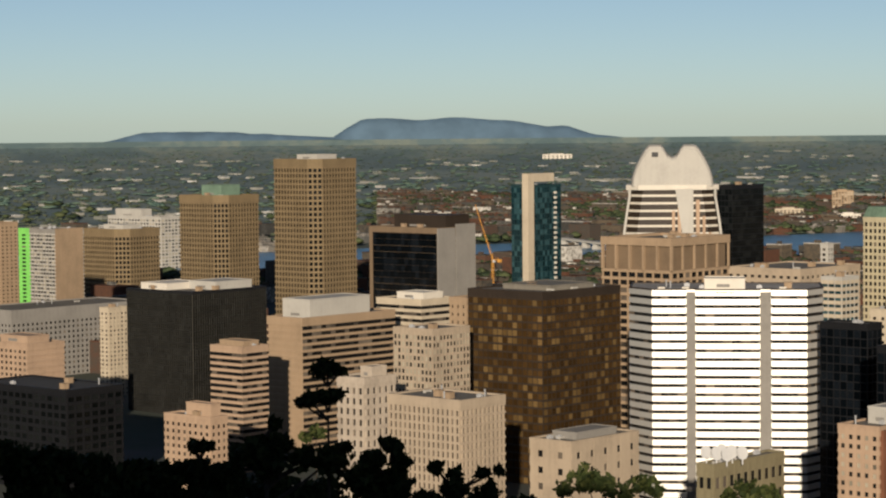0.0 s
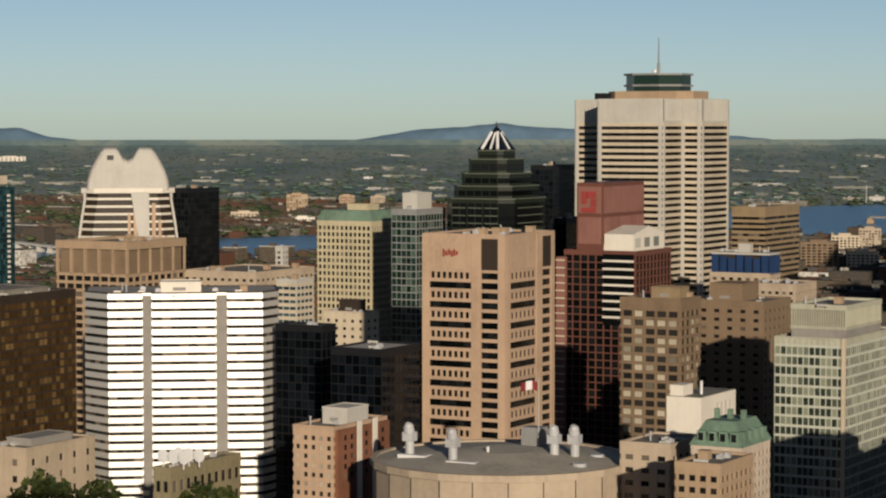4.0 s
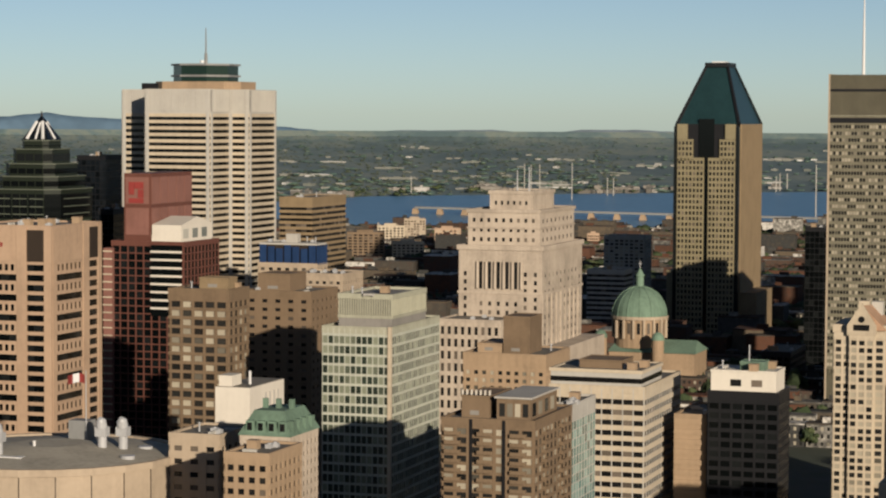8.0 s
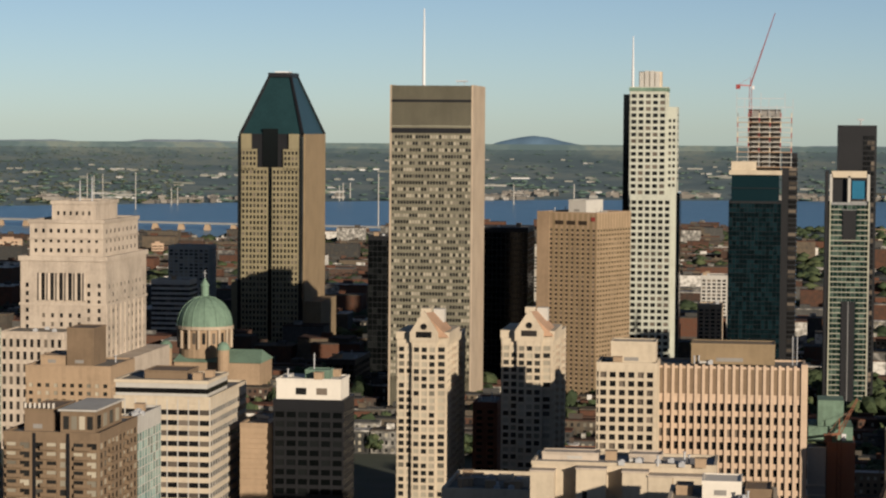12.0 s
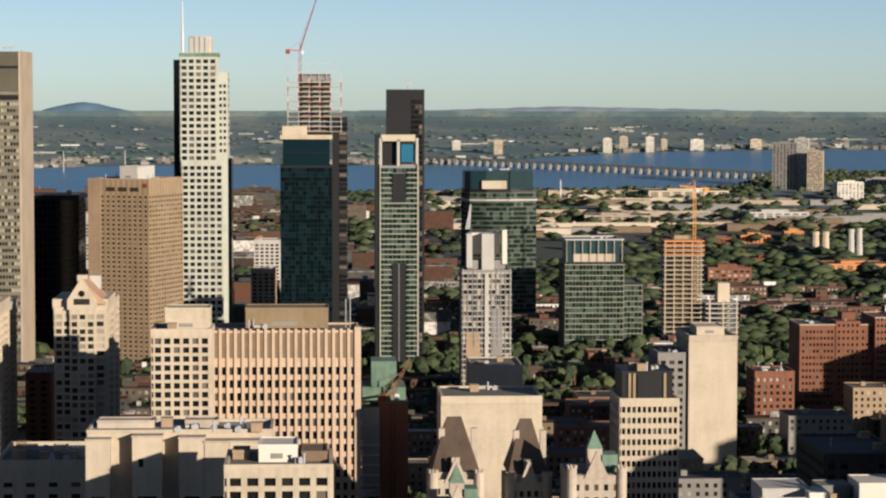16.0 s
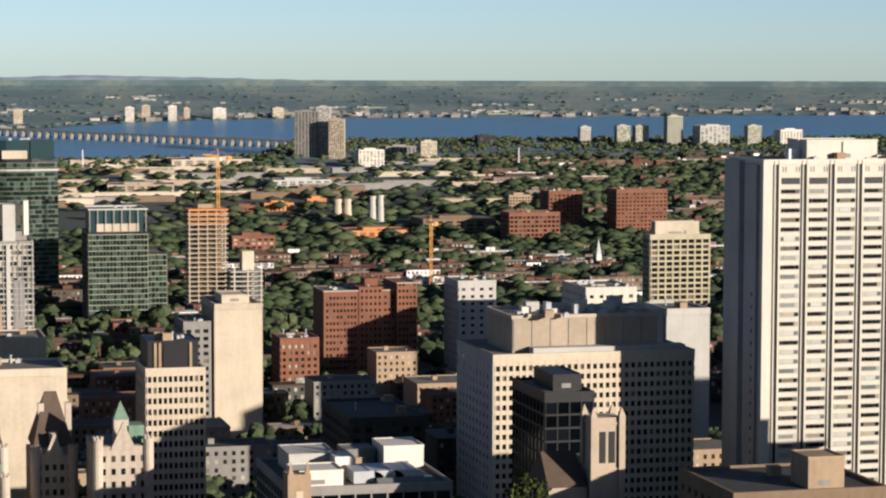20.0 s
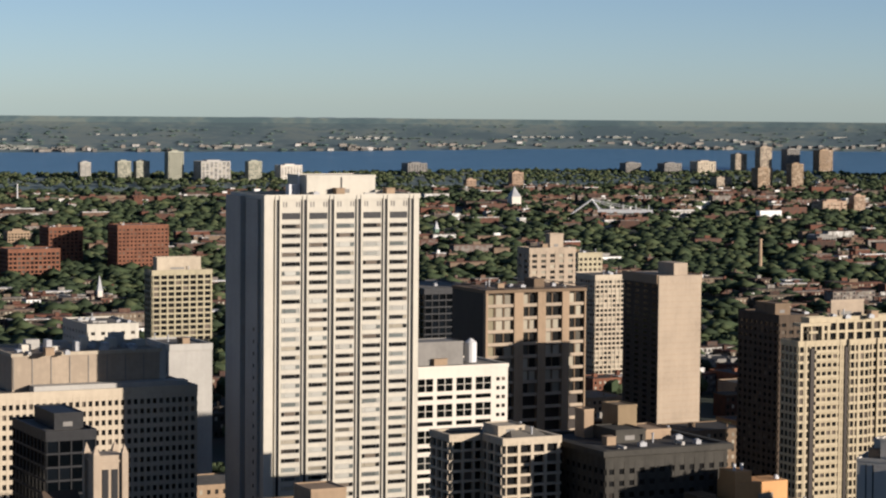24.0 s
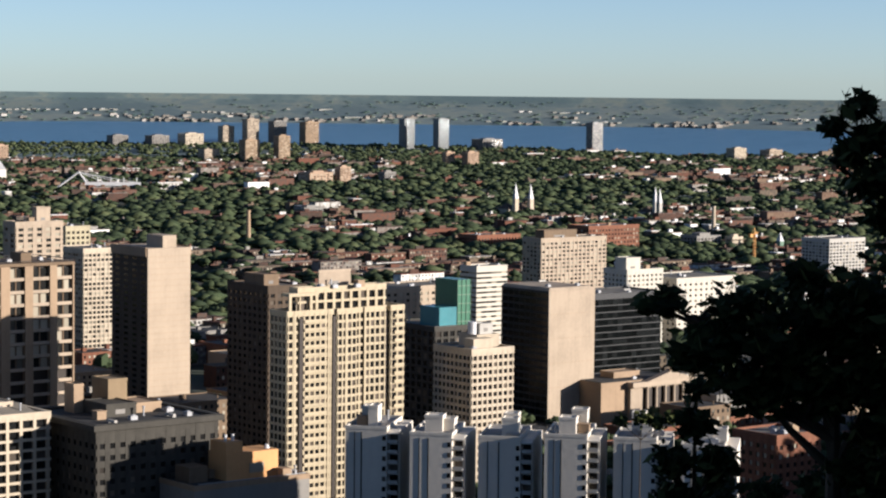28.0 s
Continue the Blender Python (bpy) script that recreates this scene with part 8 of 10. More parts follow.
office("stone_block", "white classical stone block with tall window bays", -749.5, 770, 16.0, 19.3, 60.2, LIME, G_DARK, 12, 4.2, sp=0.4, pw=0.5, deep=0.8, head=3, pents=((0.5, 0.95, 0.3, 0.8, 5, LIME),))
office("tan_wing", "blank tan wing of bronze glass tower", -804.6, 905, 11.1, 30.0, 85.7, TAN, G_DARK, 21, 4, sp=0.6, pw=0.7, units=1)
office("stone_hall", "low pale stone hall with a pitched dark roof", -625.3, 760, 21.2, 45.0, 43.0, BEIGE, G_DARK, 6, 9, sp=0.6, pw=0.75, pents=((0.2, 0.8, 0.2, 0.8, 3, GREY),))
dish_block(-471.3, 655, 6.1, 41.5, 58.5)

# the middle of town, up to the cruciform tower
office("office_tower", "dark green glass office block in shade", -540.9, 850, 22.9, 11.0, 89.5, CHAR, G_NAVY, 24, 3.2, sp=0.12, pw=0.08, deep=0.2)
office("office_tower", "dark green glass office block with a lit logo", -482.3, 800, 23.0, 30.0, 86.3, CHAR, G_NAVY, 21, 3.2, sp=0.12, pw=0.08, deep=0.2, roof=ROOFW)
office("office_block", "white low block with a round water tank", -609.4, 1000, 23.1, 11.9, 82.2, CREAM, G_DARK, 21, 5, sp=0.6, pw=0.6, pents=((0.3, 0.8, 0.2, 0.7, 6, DKBROWN),))
yellow_tower(-700.9, 1150, 34.7, 29.6, 120.1)
office("office_tower", "slim blue-green glass tower, half in shade", -627.7, 1090, 14.7, 31.2, 129.1, STEEL, G_GREEN, 34, 3.0, sp=0.15, pw=0.08, deep=0.2, pents=((0.2, 0.8, 0.2, 0.7, 9, PALE),))
office("office_block", "low white and orange striped block", -649.7, 1010, 11.5, 14.9, 96.1, PALE, G_BLUE, 28, 4, sp=0.55, pw=0.1, deep=0.4, band=CREAM)
office("office_block", "long pale low-rise block", -751.9, 1100, 47.7, 60.0, 92.4, BEIGE, G_DARK, 23, 5, sp=0.6, pw=0.5, units=8)
office("sign_tower", "slim white tower with a rooftop cube", -971.3, 1500, 5.5, 7.0, 82.8, PALE, G_DARK, 21, 4, sp=0.5, pw=0.5, units=1)
office("stone_house", "tan stone house with red brick flank and white stair strips", -451.8, 720, 16.2, 36.5, 66.6, SAND, G_MIX, 17, 3.4, sp=0.5, pw=0.5, skip=(1,), pents=((0.3, 0.95, 0.3, 0.7, 6, PALE),))
brick_flank(-451.8, 720, 16.2, 36.5, 67.0)
lettered_tower(-458.6, 845, 36.6, 43.3, 129.8)
pyramid_tower(-590.6, 1100, 40.0, 48.3, 119.5)
office("office_tower", "dark navy glass tower behind pyramid", -701.9, 1400, 16.4, 38.6, 146.8, CHAR, G_NAVY, 39, 3.2, sp=0.1, pw=0.06, deep=0.15)
office("office_tower", "dark glass block with a lit blue sign", -581.2, 1180, 8.9, 30.0, 122.0, CHAR, G_NAVY, 32, 3.2, sp=0.1, pw=0.06, deep=0.15)
red_tower(-532.6, 1130, 40.2, 44.6, 107.9)
cruciform_tower(-611.3, 1340, 42.7, 110.2, 189.1)
office("office_block", "brown concrete office block with blinds in deep windows", -414.4, 930, 26.4, 20.4, 100.0, BROWN, G_MIX, 25, 5.6, single=(0, 1), sp=0.34, pw=0.2, deep=0.9, head=4, pents=((0.4, 0.9, 0.3, 0.8, 5, OCHRE),))
office("office_block", "brown block with a blank sunlit upper wall", -414.9, 1020, 32.1, 34.0, 93.0, BROWN, G_DARK, 23, 6, sp=0.6, pw=0.6, pents=((0.1, 0.6, 0.2, 0.8, 8, BROWN),))
white_hall(-330.4, 770, 13.1, 31.9, 79.2)
green_roof_house(-284.9, 690, 16.0, 23.4, 75.0)
arena(-365.5, 700, 86.4, 0.0, 63.8)
office("low_block", "low tan block with grey flat roof", -313.5, 700, 16.9, 26.0, 71.7, BEIGE, G_DARK, 13, 5, sp=0.6, pw=0.5, units=5)
office("low_block", "tan row block with bay windows", -270.0, 640, 13.4, 25.0, 75.7, TAN, G_DARK, 14, 3.4, sp=0.5, pw=0.4)

# around the great stone insurance building
office("office_tower", "tan banded office tower", -589.3, 1480, 22.6, 63.0, 119.1, OCHRE, G_DARK, 31, 60, sp=0.5, pw=0.0, deep=0.5, head=5)
wrapped_block(-502.8, 1250, 34.9, 15.9, 102.5)
office("office_block", "cream low block with rooftop sheds", -445.8, 1150, 26.6, 30.0, 92.3, BEIGE, G_DARK, 23, 4, sp=0.6, pw=0.5, units=8)
glass_grid_tower(-317.5, 860, 27.5, 60.0, 92.8)
stepped_stone_tower(-383.6, 1270, 48.5, 85.1, 101.7)
office("stone_wing", "long stone wing with tall windows", -391.8, 1240, 34.6, 50.0, 62.9, LIME, G_DARK, 9, 4, sp=0.35, pw=0.5, deep=0.7)
office("hotel_block", "brown brick hotel with a heavy cornice", -293.8, 980, 36.2, 37.8, 72.1, TAN, G_MIX, 20, 3.6, sp=0.5, pw=0.5, head=6, pents=((0.42, 0.75, 0.2, 0.7, 16, BROWN), (0.1, 0.4, 0.2, 0.8, 4, TAN)))
balcony_block(-221.2, 720, 30.3, 44.4, 78.2)
office("glass_block", "narrow teal glass apartment block with white frame", -210.1, 770, 4.9, 32.4, 77.4, PALE, G_TEAL, 20, 3.6, category="apartment building", sp=0.1, pw=0.1, deep=0.15, head=5)
banded_office(-216.8, 840, 35.4, 59.2, 76.3)
office("stone_block", "plain tan stone block with window slots on its flank", -187.2, 864, 11.0, 37.0, 64.3, TAN, G_DARK, 15, 6, sp=0.5, pw=0.6, skip=(0,), units=3)
white_cap_block(-166.7, 860, 25.9, 21.3, 73.9)
cathedral(-354.9, 1457, 44.0, 50.0, 34.4)
trapezoid_tower(-378.8, 1795, 49.5, 90.9, 169.2)
office("office_block", "dark slab with black walls and navy glass", -270.0, 1500, 17.6, 56.8, 25.7, CHAR, G_NAVY, 6, 4, sp=0.3, pw=0.3)
office("office_tower", "tall slab with black walls and glass", -264.8, 1620, 16.1, 40.0, 99.5, CHAR, G_BLACK, 25, 3, sp=0.1, pw=0.06, deep=0.15, units=2)
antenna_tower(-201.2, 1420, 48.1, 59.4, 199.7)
office("office_tower", "broad slab with black walls and glass", -174.2, 1560, 35.0, 45.0, 108.9, CHAR, G_BLACK, 27, 3, sp=0.1, pw=0.06, deep=0.15, units=3)
hotel_tower(-124.9, 1490, 41.5, 45.0, 122.1)
gable_apartments(-139.5, 960, 20.0, 60.0, 87.6)
gable_apartments(-97.4, 969, 20.3, 66.0, 88.2)
crown_tower(-77.7, 1560, 28.3, 34.0, 201.6)
office("brick_house", "red brick block with white roof edge", -123.3, 1046, 10.0, 30.0, 52.9, BRICK, G_DARK, 18, 4, sp=0.5, pw=0.5)
office("apartment_block", "cream apartment block with recessed balconies", -51.1, 878, 20.6, 20.0, 88.3, CREAM, G_DARK, 24, 3.4, category="apartment building", sp=0.36, pw=0.34, deep=0.8, pents=((0.2, 1.0, 0.2, 0.9, 8, CREAM),))
ribbed_block(-13.6, 900, 55.1, 30.0, 86.4)
podium_block(-83.1, 742, 34.8, 29.4, 60.3)
stone_hall(-40.5, 680, 52.9, 27.0, 78.0)
office("terrace_block", "cream apartment block with a white roof house and brown terraces", -11.0, 620, 27.0, 26.0, 78.0, CREAM, G_DARK, 12, 4.4, category="apartment building", sp=0.4, pw=0.35, deep=0.7, roof=ROOFT, units=6, pents=((0.3, 0.68, 0.3, 0.85, 4.6, WHITE), (0.72, 0.97, 0.35, 0.9, 2.6, BROWN), (0.04, 0.2, 0.5, 0.8, 2.4, TAN)))
office("apartment_block", "far white condominium block", -205.9, 2000, 29.5, 30.0, 75.3, PALE, G_MIX, 26, 4, category="apartment building", sp=0.4, pw=0.3)
office("apartment_block", "white stepped condominium block", -468.2, 1900, 33.2, 24.1, 76.6, PALE, G_MIX, 26, 4, category="apartment building", sp=0.4, pw=0.3)
office("office_block", "pale banded office block", -445.2, 1750, 28.6, 23.4, 58.4, PALE, G_DARK, 15, 60, sp=0.5, pw=0.0)
office("apartment_block", "white apartment block among trees", -42.5, 1900, 19.9, 24.0, 59.1, PALE, G_DARK, 20, 4, category="apartment building", sp=0.45, pw=0.35)
office("apartment_block", "tan apartment block with white balconies", -41.8, 1750, 17.1, 24.0, 46.8, BEIGE, G_DARK, 16, 4, category="apartment building", sp=0.45, pw=0.35)

# the new towers and the building sites
dark_condo_tower(-9.7, 1650, 35.4, 30.0, 147.4)
slim_condo_tower(48.6, 1480, 24.0, 30.0, 150.4)
curved_green_tower(123.0, 1760, 33.4, 30.0, 112.8)
scaffold_tower(92.7, 1330, 26.3, 30.0, 77.6)
green_glass_block(175.8, 1560, 38.2, 30.0, 80.8)
concrete_frame_tower(248.2, 1620, 27.4, 30.0, 74.9)
office("apartment_slab", "blank cream end wall of a slab block", 182.5, 1100, 21.7, 40.0, 62.6, CREAM, G_DARK, 23, 5, category="apartment building", sp=0.0, pw=0.5, skip=(0,), pents=((0.2, 0.8, 0.2, 0.7, 4, CREAM),))
brick_hospital(284.2, 1270, 51.6, 12.3, 54.3)
pillar_office(115.3, 830, 20.1, 8.0, 67.9)
chateau(56.3, 770, 40.9, 32.8, 54.2)
office("stone_slab", "blank beige wall of a department store", 61.9, 860, 35.7, 30.0, 65.2, CREAM, G_DARK, 14, 6, sp=0.0, pw=0.7, skip=(0,))
office("stone_slab", "plain cream block beneath the scaffolding", 92.6, 1250, 26.3, 40.0, 32.1, CREAM, G_DARK, 8, 6, sp=0.0, pw=0.7, skip=(0,))
teal_site_block(25.2, 930, 18.0, 30.0, 62.7)
round_penthouse_low(154.3, 690, 49.2, 35.0, 52.0)
office("brick_house", "red brick walk-up with white roof sheds", 233.0, 1212, 19.6, 24.0, 32.8, BRICK, G_MIX, 9, 3.5, sp=0.5, pw=0.5, units=9)
office("brick_house", "small red brick block with a gable", 176.3, 1490, 15.1, 25.0, 12.4, BRICK, G_DARK, 3, 4, sp=0.5, pw=0.5)
office("office_block", "grey low block beside the slab", 163.1, 1100, 12.0, 30.0, 54.7, GREY, G_DARK, 15, 4, sp=0.5, pw=0.4)

# the hospital quarter and the white tower
hospital(261.4, 805, 74.0, 49.3, 72.4)
office("office_slab", "plain blue-white slab with louvred flank", 353.7, 960, 18.5, 30.0, 70.4, PALE, G_DARK, 18, 6, sp=0.0, pw=0.7, skip=(0,), units=5)
office("dark_block", "dark glass block with a rounded roof in shade", 216.1, 690, 15.3, 35.0, 74.9, CHAR, G_NAVY, 13, 4, sp=0.15, pw=0.1, deep=0.3, pents=((0.3, 0.9, 0.2, 0.8, 5, CHAR),))
church_tower(211.8, 640, 8.4, 10.0, 75.2)
white_tower(336.2, 760, 58.3, 32.0, 142.1)
office("office_block", "yellow concrete block with dark window pairs", 546.3, 1500, 41.1, 13.7, 61.7, YELLOW, G_DARK, 16, 5, sp=0.32, pw=0.22, deep=0.8, pents=((0.1, 0.85, 0.2, 0.8, 9, CREAM),))
office("office_block", "grey white block with roof sheds", 338.5, 1250, 20.4, 30.0, 57.1, PALE, G_DARK, 14, 5, sp=0.6, pw=0.6, units=6)
office("office_block", "white roof house with vents", 382.0, 1150, 26.2, 40.0, 61.7, IVORY, G_DARK, 15, 5, sp=0.6, pw=0.6, units=9)
office("brick_warehouse", "red brick warehouse with close windows", 638.1, 2150, 48.7, 30.0, 36.0, BRICK, G_DARK, 7, 4, sp=0.4, pw=0.3)
office("brick_warehouse", "brown brick hospital wing in part shade", 702.6, 2260, 33.9, 30.0, 49.6, BRICK, G_DARK, 11, 4, sp=0.5, pw=0.4)
office("brick_warehouse", "tall red brick block with pale stair tower", 761.5, 2200, 50.9, 30.0, 53.8, BRICK, G_DARK, 12, 4, sp=0.5, pw=0.5)
window_square_block(413.7, 820, 38.8, 7.0, 73.2)
frame_block(343.4, 640, 18.6, 53.3, 72.3)
loggia_apartments(521.4, 960, 52.1, 30.0, 89.6)
office("apartment_tower", "tan concrete apartment tower with stair head", 623.2, 1130, 27.6, 12.9, 96.6, BEIGE, G_MIX, 32, 6, category="apartment building", sp=0.45, pw=0.45, pents=((0.5, 0.8, 0.2, 0.6, 8, BEIGE),))
office("office_block", "yellow-white office block among trees", 858.5, 1500, 19.3, 30.0, 67.0, YELLOW, G_DARK, 17, 4, sp=0.5, pw=0.4)
office("apartment_block", "white balconied apartment block", 730.9, 1250, 23.0, 30.0, 71.1, CREAM, G_MIX, 24, 3, category="apartment building", sp=0.4, pw=0.25)
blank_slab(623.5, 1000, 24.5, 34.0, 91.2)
office("office_block", "dark glass office block in shade", 575.3, 1150, 37.4, 60.0, 74.6, CHAR, G_NAVY, 20, 4, sp=0.2, pw=0.1)
dark_stone_block(382.6, 620, 42.7, 33.5, 69.9)
# tower walls darkened to hold its shade
office("apartment_tower", "shade-darkened brown stone tower with sunlit upper corner", 590.3, 850.8, 19.4, 30.9, 84.6, SHADE_BROWN, G_DARK, 27, 4, category="apartment building", sp=0.5, pw=0.4, pents=((0.1, 0.5, 0.2, 0.7, 5, BROWN),))
cream_apartments(542.2, 740, 55.2, 12.1, 86.0)
balustrade_office(597.9, 720, 20.8, 23.1, 69.2)
teal_stair_block(669.3, 830, 26.7, 22.7, 67.5)
office("office_block", "long tan brick block", 899.5, 1150, 58.5, 30.0, 48.2, BEIGE, G_MIX, 12, 5, sp=0.55, pw=0.5)
office("apartment_block", "white slab block with blue shaded flank", 912.2, 1100, 22.9, 15.0, 63.4, IVORY, G_MIX, 21, 60, category="apartment building", sp=0.6, pw=0.0)
office("apartment_tower", "brown concrete apartment tower", 1182.1, 1330, 64.1, 20.5, 58.4, BEIGE, G_MIX, 19, 4, category="apartment building", sp=0.45, pw=0.35, pents=((0.1, 0.6, 0.2, 0.7, 6, BROWN),))
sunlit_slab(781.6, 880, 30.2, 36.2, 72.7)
office("apartment_block", "white stepped apartment block", 1085.2, 1150, 31.7, 22.0, 50.9, IVORY, G_MIX, 16, 4, category="apartment building", sp=0.5, pw=0.5, pents=((0.1, 0.5, 0.2, 0.7, 8, IVORY),))
# sun reaches this front, so its shade is painted as black walls
office("office_block", "office block behind the columned hall, coloured black for shade", 884.0, 950, 50.0, 30.0, 60.0, CHAR, G_BLACK, 16, 50, sp=0.14, pw=0.0, deep=0.15)
temple(826.6, 860, 43.7, 29.9, 26.0)
white_apartments(454.1, 520, 89.2, 28.5, 72.9)
orange_block(408.0, 600, 19.1, 18.9, 61.9)
office("low_block", "low block with a white roof", 1142.0, 1150, 54.6, 40.0, 43.3, IVORY, G_DARK, 11, 5, sp=0.6, pw=0.6)
office("apartment_block", "white high-rise slabs behind the leaves", 1560.6, 1400, 44.8, 31.5, 41.0, PALE, G_MIX, 13, 4, category="apartment building", sp=0.45, pw=0.3)
office("brick_house", "brick and white walk-up apartment house", 601.8, 560, 21.1, 20.0, 54.8, BRICK, G_MIX, 13, 3.4, sp=0.5, pw=0.5, units=5)
office("brick_house", "red brick school block with white cornice", 1427.6, 1900, 64.1, 20.0, -3.5, BRICK, G_DARK, 1, 5, sp=0.4, pw=0.3, head=2, parapet=1.2)
office("brick_house", "red brick hospital with hipped roof", 1562.3, 1700, 65.0, 30.0, 36.0, BRICK, G_MIX, 7, 4, sp=0.5, pw=0.5)
office("brick_house", "dark red brick college block", 1501.3, 1800, 54.2, 30.0, 23.3, BRICK, G_DARK, 4, 4, sp=0.5, pw=0.5)
# its dimness in shade is put into the dark wall colour
office("low_block", "low block with a dark roof, walls darkened for shade", 198.4, 860, 28.1, 50.0, 43.4, DARKST, G_DARK, 9, 5, sp=0.5, pw=0.4, roof=ROOFD)
office("low_block", "small tan rooftop house below the white tower", 248.5, 580, 42.9, 40.0, 62.7, BROWN, G_DARK, 7, 5, sp=0.6, pw=0.6, roof=ROOFD, pents=((0.52, 0.76, 0.1, 0.4, 8.5, TAN),))


def lone_block(name, label, category, group, x, y, z, w, d, h, wall, roof, panes):
    """A low block as one mesh: walls, roof, coping, stair hatch and rows of windows."""
    b = Build().box(-w / 2, w / 2, -d / 2, d / 2, -3, h)
    k0 = len(b.f)
    b.box(-w / 2 + 0.3, w / 2 - 0.3, -d / 2 + 0.3, d / 2 - 0.3, h, h + 0.15)
    k1 = len(b.f)
    b.ring(rect(w, d, 0, -d / 2), -0.3, 0.15, h - 0.35, h + 0.6).box(-w * 0.2, -w * 0.2 + 2.4, 0, 2.6, h, h + 2.2)
    b.tube((w * 0.3, -d * 0.2, h), (w * 0.3, -d * 0.2, h + 1.6), 0.4)
    k2 = len(b.f)
    n, m = max(2, int(w / 3.1)), max(1, int(h / 3.2))
    for i in range(n if panes else 0):
        for j in range(m):
            x0, z0 = -w / 2 + (i + 0.3) * w / n, 0.9 + j * (h - 0.6) / m
            b.box(x0, x0 + 0.4 * w / n, -d / 2 - 0.08, -d / 2 + 0.05, z0, z0 + 0.5 * (h - 0.6) / m)
    ob = new(name, b.mesh(name, wall))
    ob.data.materials.append(roof)
    ob.data.materials.append(G_MIX)
    ob.data.polygons.foreach_set("material_index", np.array([1 if k0 <= i < k1 else 2 if i >= k2 else 0 for i in range(len(b.f))], dtype=np.int32))
    ob.location = (x, y, z)
    return tagged(ob, label, category, group)


# mid-rise blocks that fill the streets between the towers
fill = random.Random(11)
for x0, x1, y0, y1, count, low, high in ((60, 340, 870, 1260, 30, 15, 25), (-190, -15, 690, 960, 12, 6, 10), (455, 930, 790, 1180, 28, 12, 24), (-560, -240, 690, 980, 10, 6, 12), (620, 1250, 1160, 1500, 18, 10, 17)):
    made = 0
    for _ in range(600):
        w, d = fill.uniform(18, 38), fill.uniform(18, 30)
        x, y = fill.uniform(x0, x1), fill.uniform(y0, y1)
        if made == count or any(a < x + w / 2 + 3 and b > x - w / 2 - 3 and c < y + d / 2 + 3 and e > y - d / 2 - 3 for a, b, c, e in FOOT):
            continue
        m = made % 5
        z = ground_z(x, y)
        lone_block("mid_rise_block", ["brown brick mid-rise block with a dark roof", "grey stone mid-rise block with a tar roof", "red brick mid-rise block with a dark roof", "dark stone mid-rise block with roof hatch", "tan brick mid-rise block with a gravel roof"][m],
                   "building", "mid-rise blocks between the towers", x, y, z, w, d, fill.uniform(low, high), [BROWN, GREY, BRICK, DARKST, TAN][m], [ROOFD, ROOFD, ROOFD, ROOFD, ROOFT][m], True)
        FOOT.append((x - w / 2 - 3, x + w / 2 + 3, y - d / 2 - 3, y + d / 2 + 3))
        made += 1


# ---- the low city, woods and far shore ----
LEAF = many_mat("tree_foliage", [(0.0, (0.026, 0.036, 0.019)), (0.4, (0.038, 0.052, 0.025)), (0.75, (0.052, 0.066, 0.031)), (1.0, (0.072, 0.083, 0.038))], rough=0.8, scale=0.25, bump=0.2)
ROOFS = many_mat("low_house_walls", [(0.0, (0.04, 0.03, 0.024)), (0.2, (0.095, 0.045, 0.028)), (0.4, (0.055, 0.05, 0.042)), (0.55, (0.11, 0.085, 0.058)), (0.7, (0.038, 0.038, 0.036)), (0.88, (0.08, 0.076, 0.068)), (0.95, (0.24, 0.225, 0.195)), (1.0, (0.5, 0.47, 0.42))], rough=0.9, scale=0.3, bump=0.2)
ROWS = many_mat("brick_row_walls", [(0.0, (0.045, 0.036, 0.03)), (0.3, (0.13, 0.058, 0.038)), (0.45, (0.06, 0.055, 0.047)), (0.6, (0.17, 0.125, 0.085)), (0.75, (0.085, 0.045, 0.034)), (0.88, (0.2, 0.185, 0.16)), (0.95, (0.55, 0.53, 0.49)), (1.0, (0.68, 0.67, 0.63))], rough=0.9, scale=0.3, bump=0.2)
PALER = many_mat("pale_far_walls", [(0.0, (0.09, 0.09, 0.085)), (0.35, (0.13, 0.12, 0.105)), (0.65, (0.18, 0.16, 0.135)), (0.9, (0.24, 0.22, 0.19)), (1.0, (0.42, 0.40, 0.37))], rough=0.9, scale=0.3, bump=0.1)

ICO_V = []
ICO_F = [(0, 11, 5), (0, 5, 1), (0, 1, 7), (0, 7, 10), (0, 10, 11), (1, 5, 9), (5, 11, 4), (11, 10, 2), (10, 7, 6), (7, 1, 8), (3, 9, 4), (3, 4, 2), (3, 2, 6), (3, 6, 8), (3, 8, 9), (4, 9, 5), (2, 4, 11), (6, 2, 10), (8, 6, 7), (9, 8, 1)]
ph = (1 + 5 ** 0.5) / 2
for a, b in ((-1, ph), (1, ph), (-1, -ph), (1, -ph)):
    ICO_V.append((a, b, 0))
for a, b in ((-1, ph), (1, ph), (-1, -ph), (1, -ph)):
    ICO_V.append((0, a, b))
for a, b in ((ph, -1), (ph, 1), (-ph, -1), (-ph, 1)):
    ICO_V.append((a, 0, b))
ICO_V = np.array(ICO_V) / math.sqrt(1 + ph * ph)
ICO_F = np.array(ICO_F)
rng = np.random.default_rng(7)


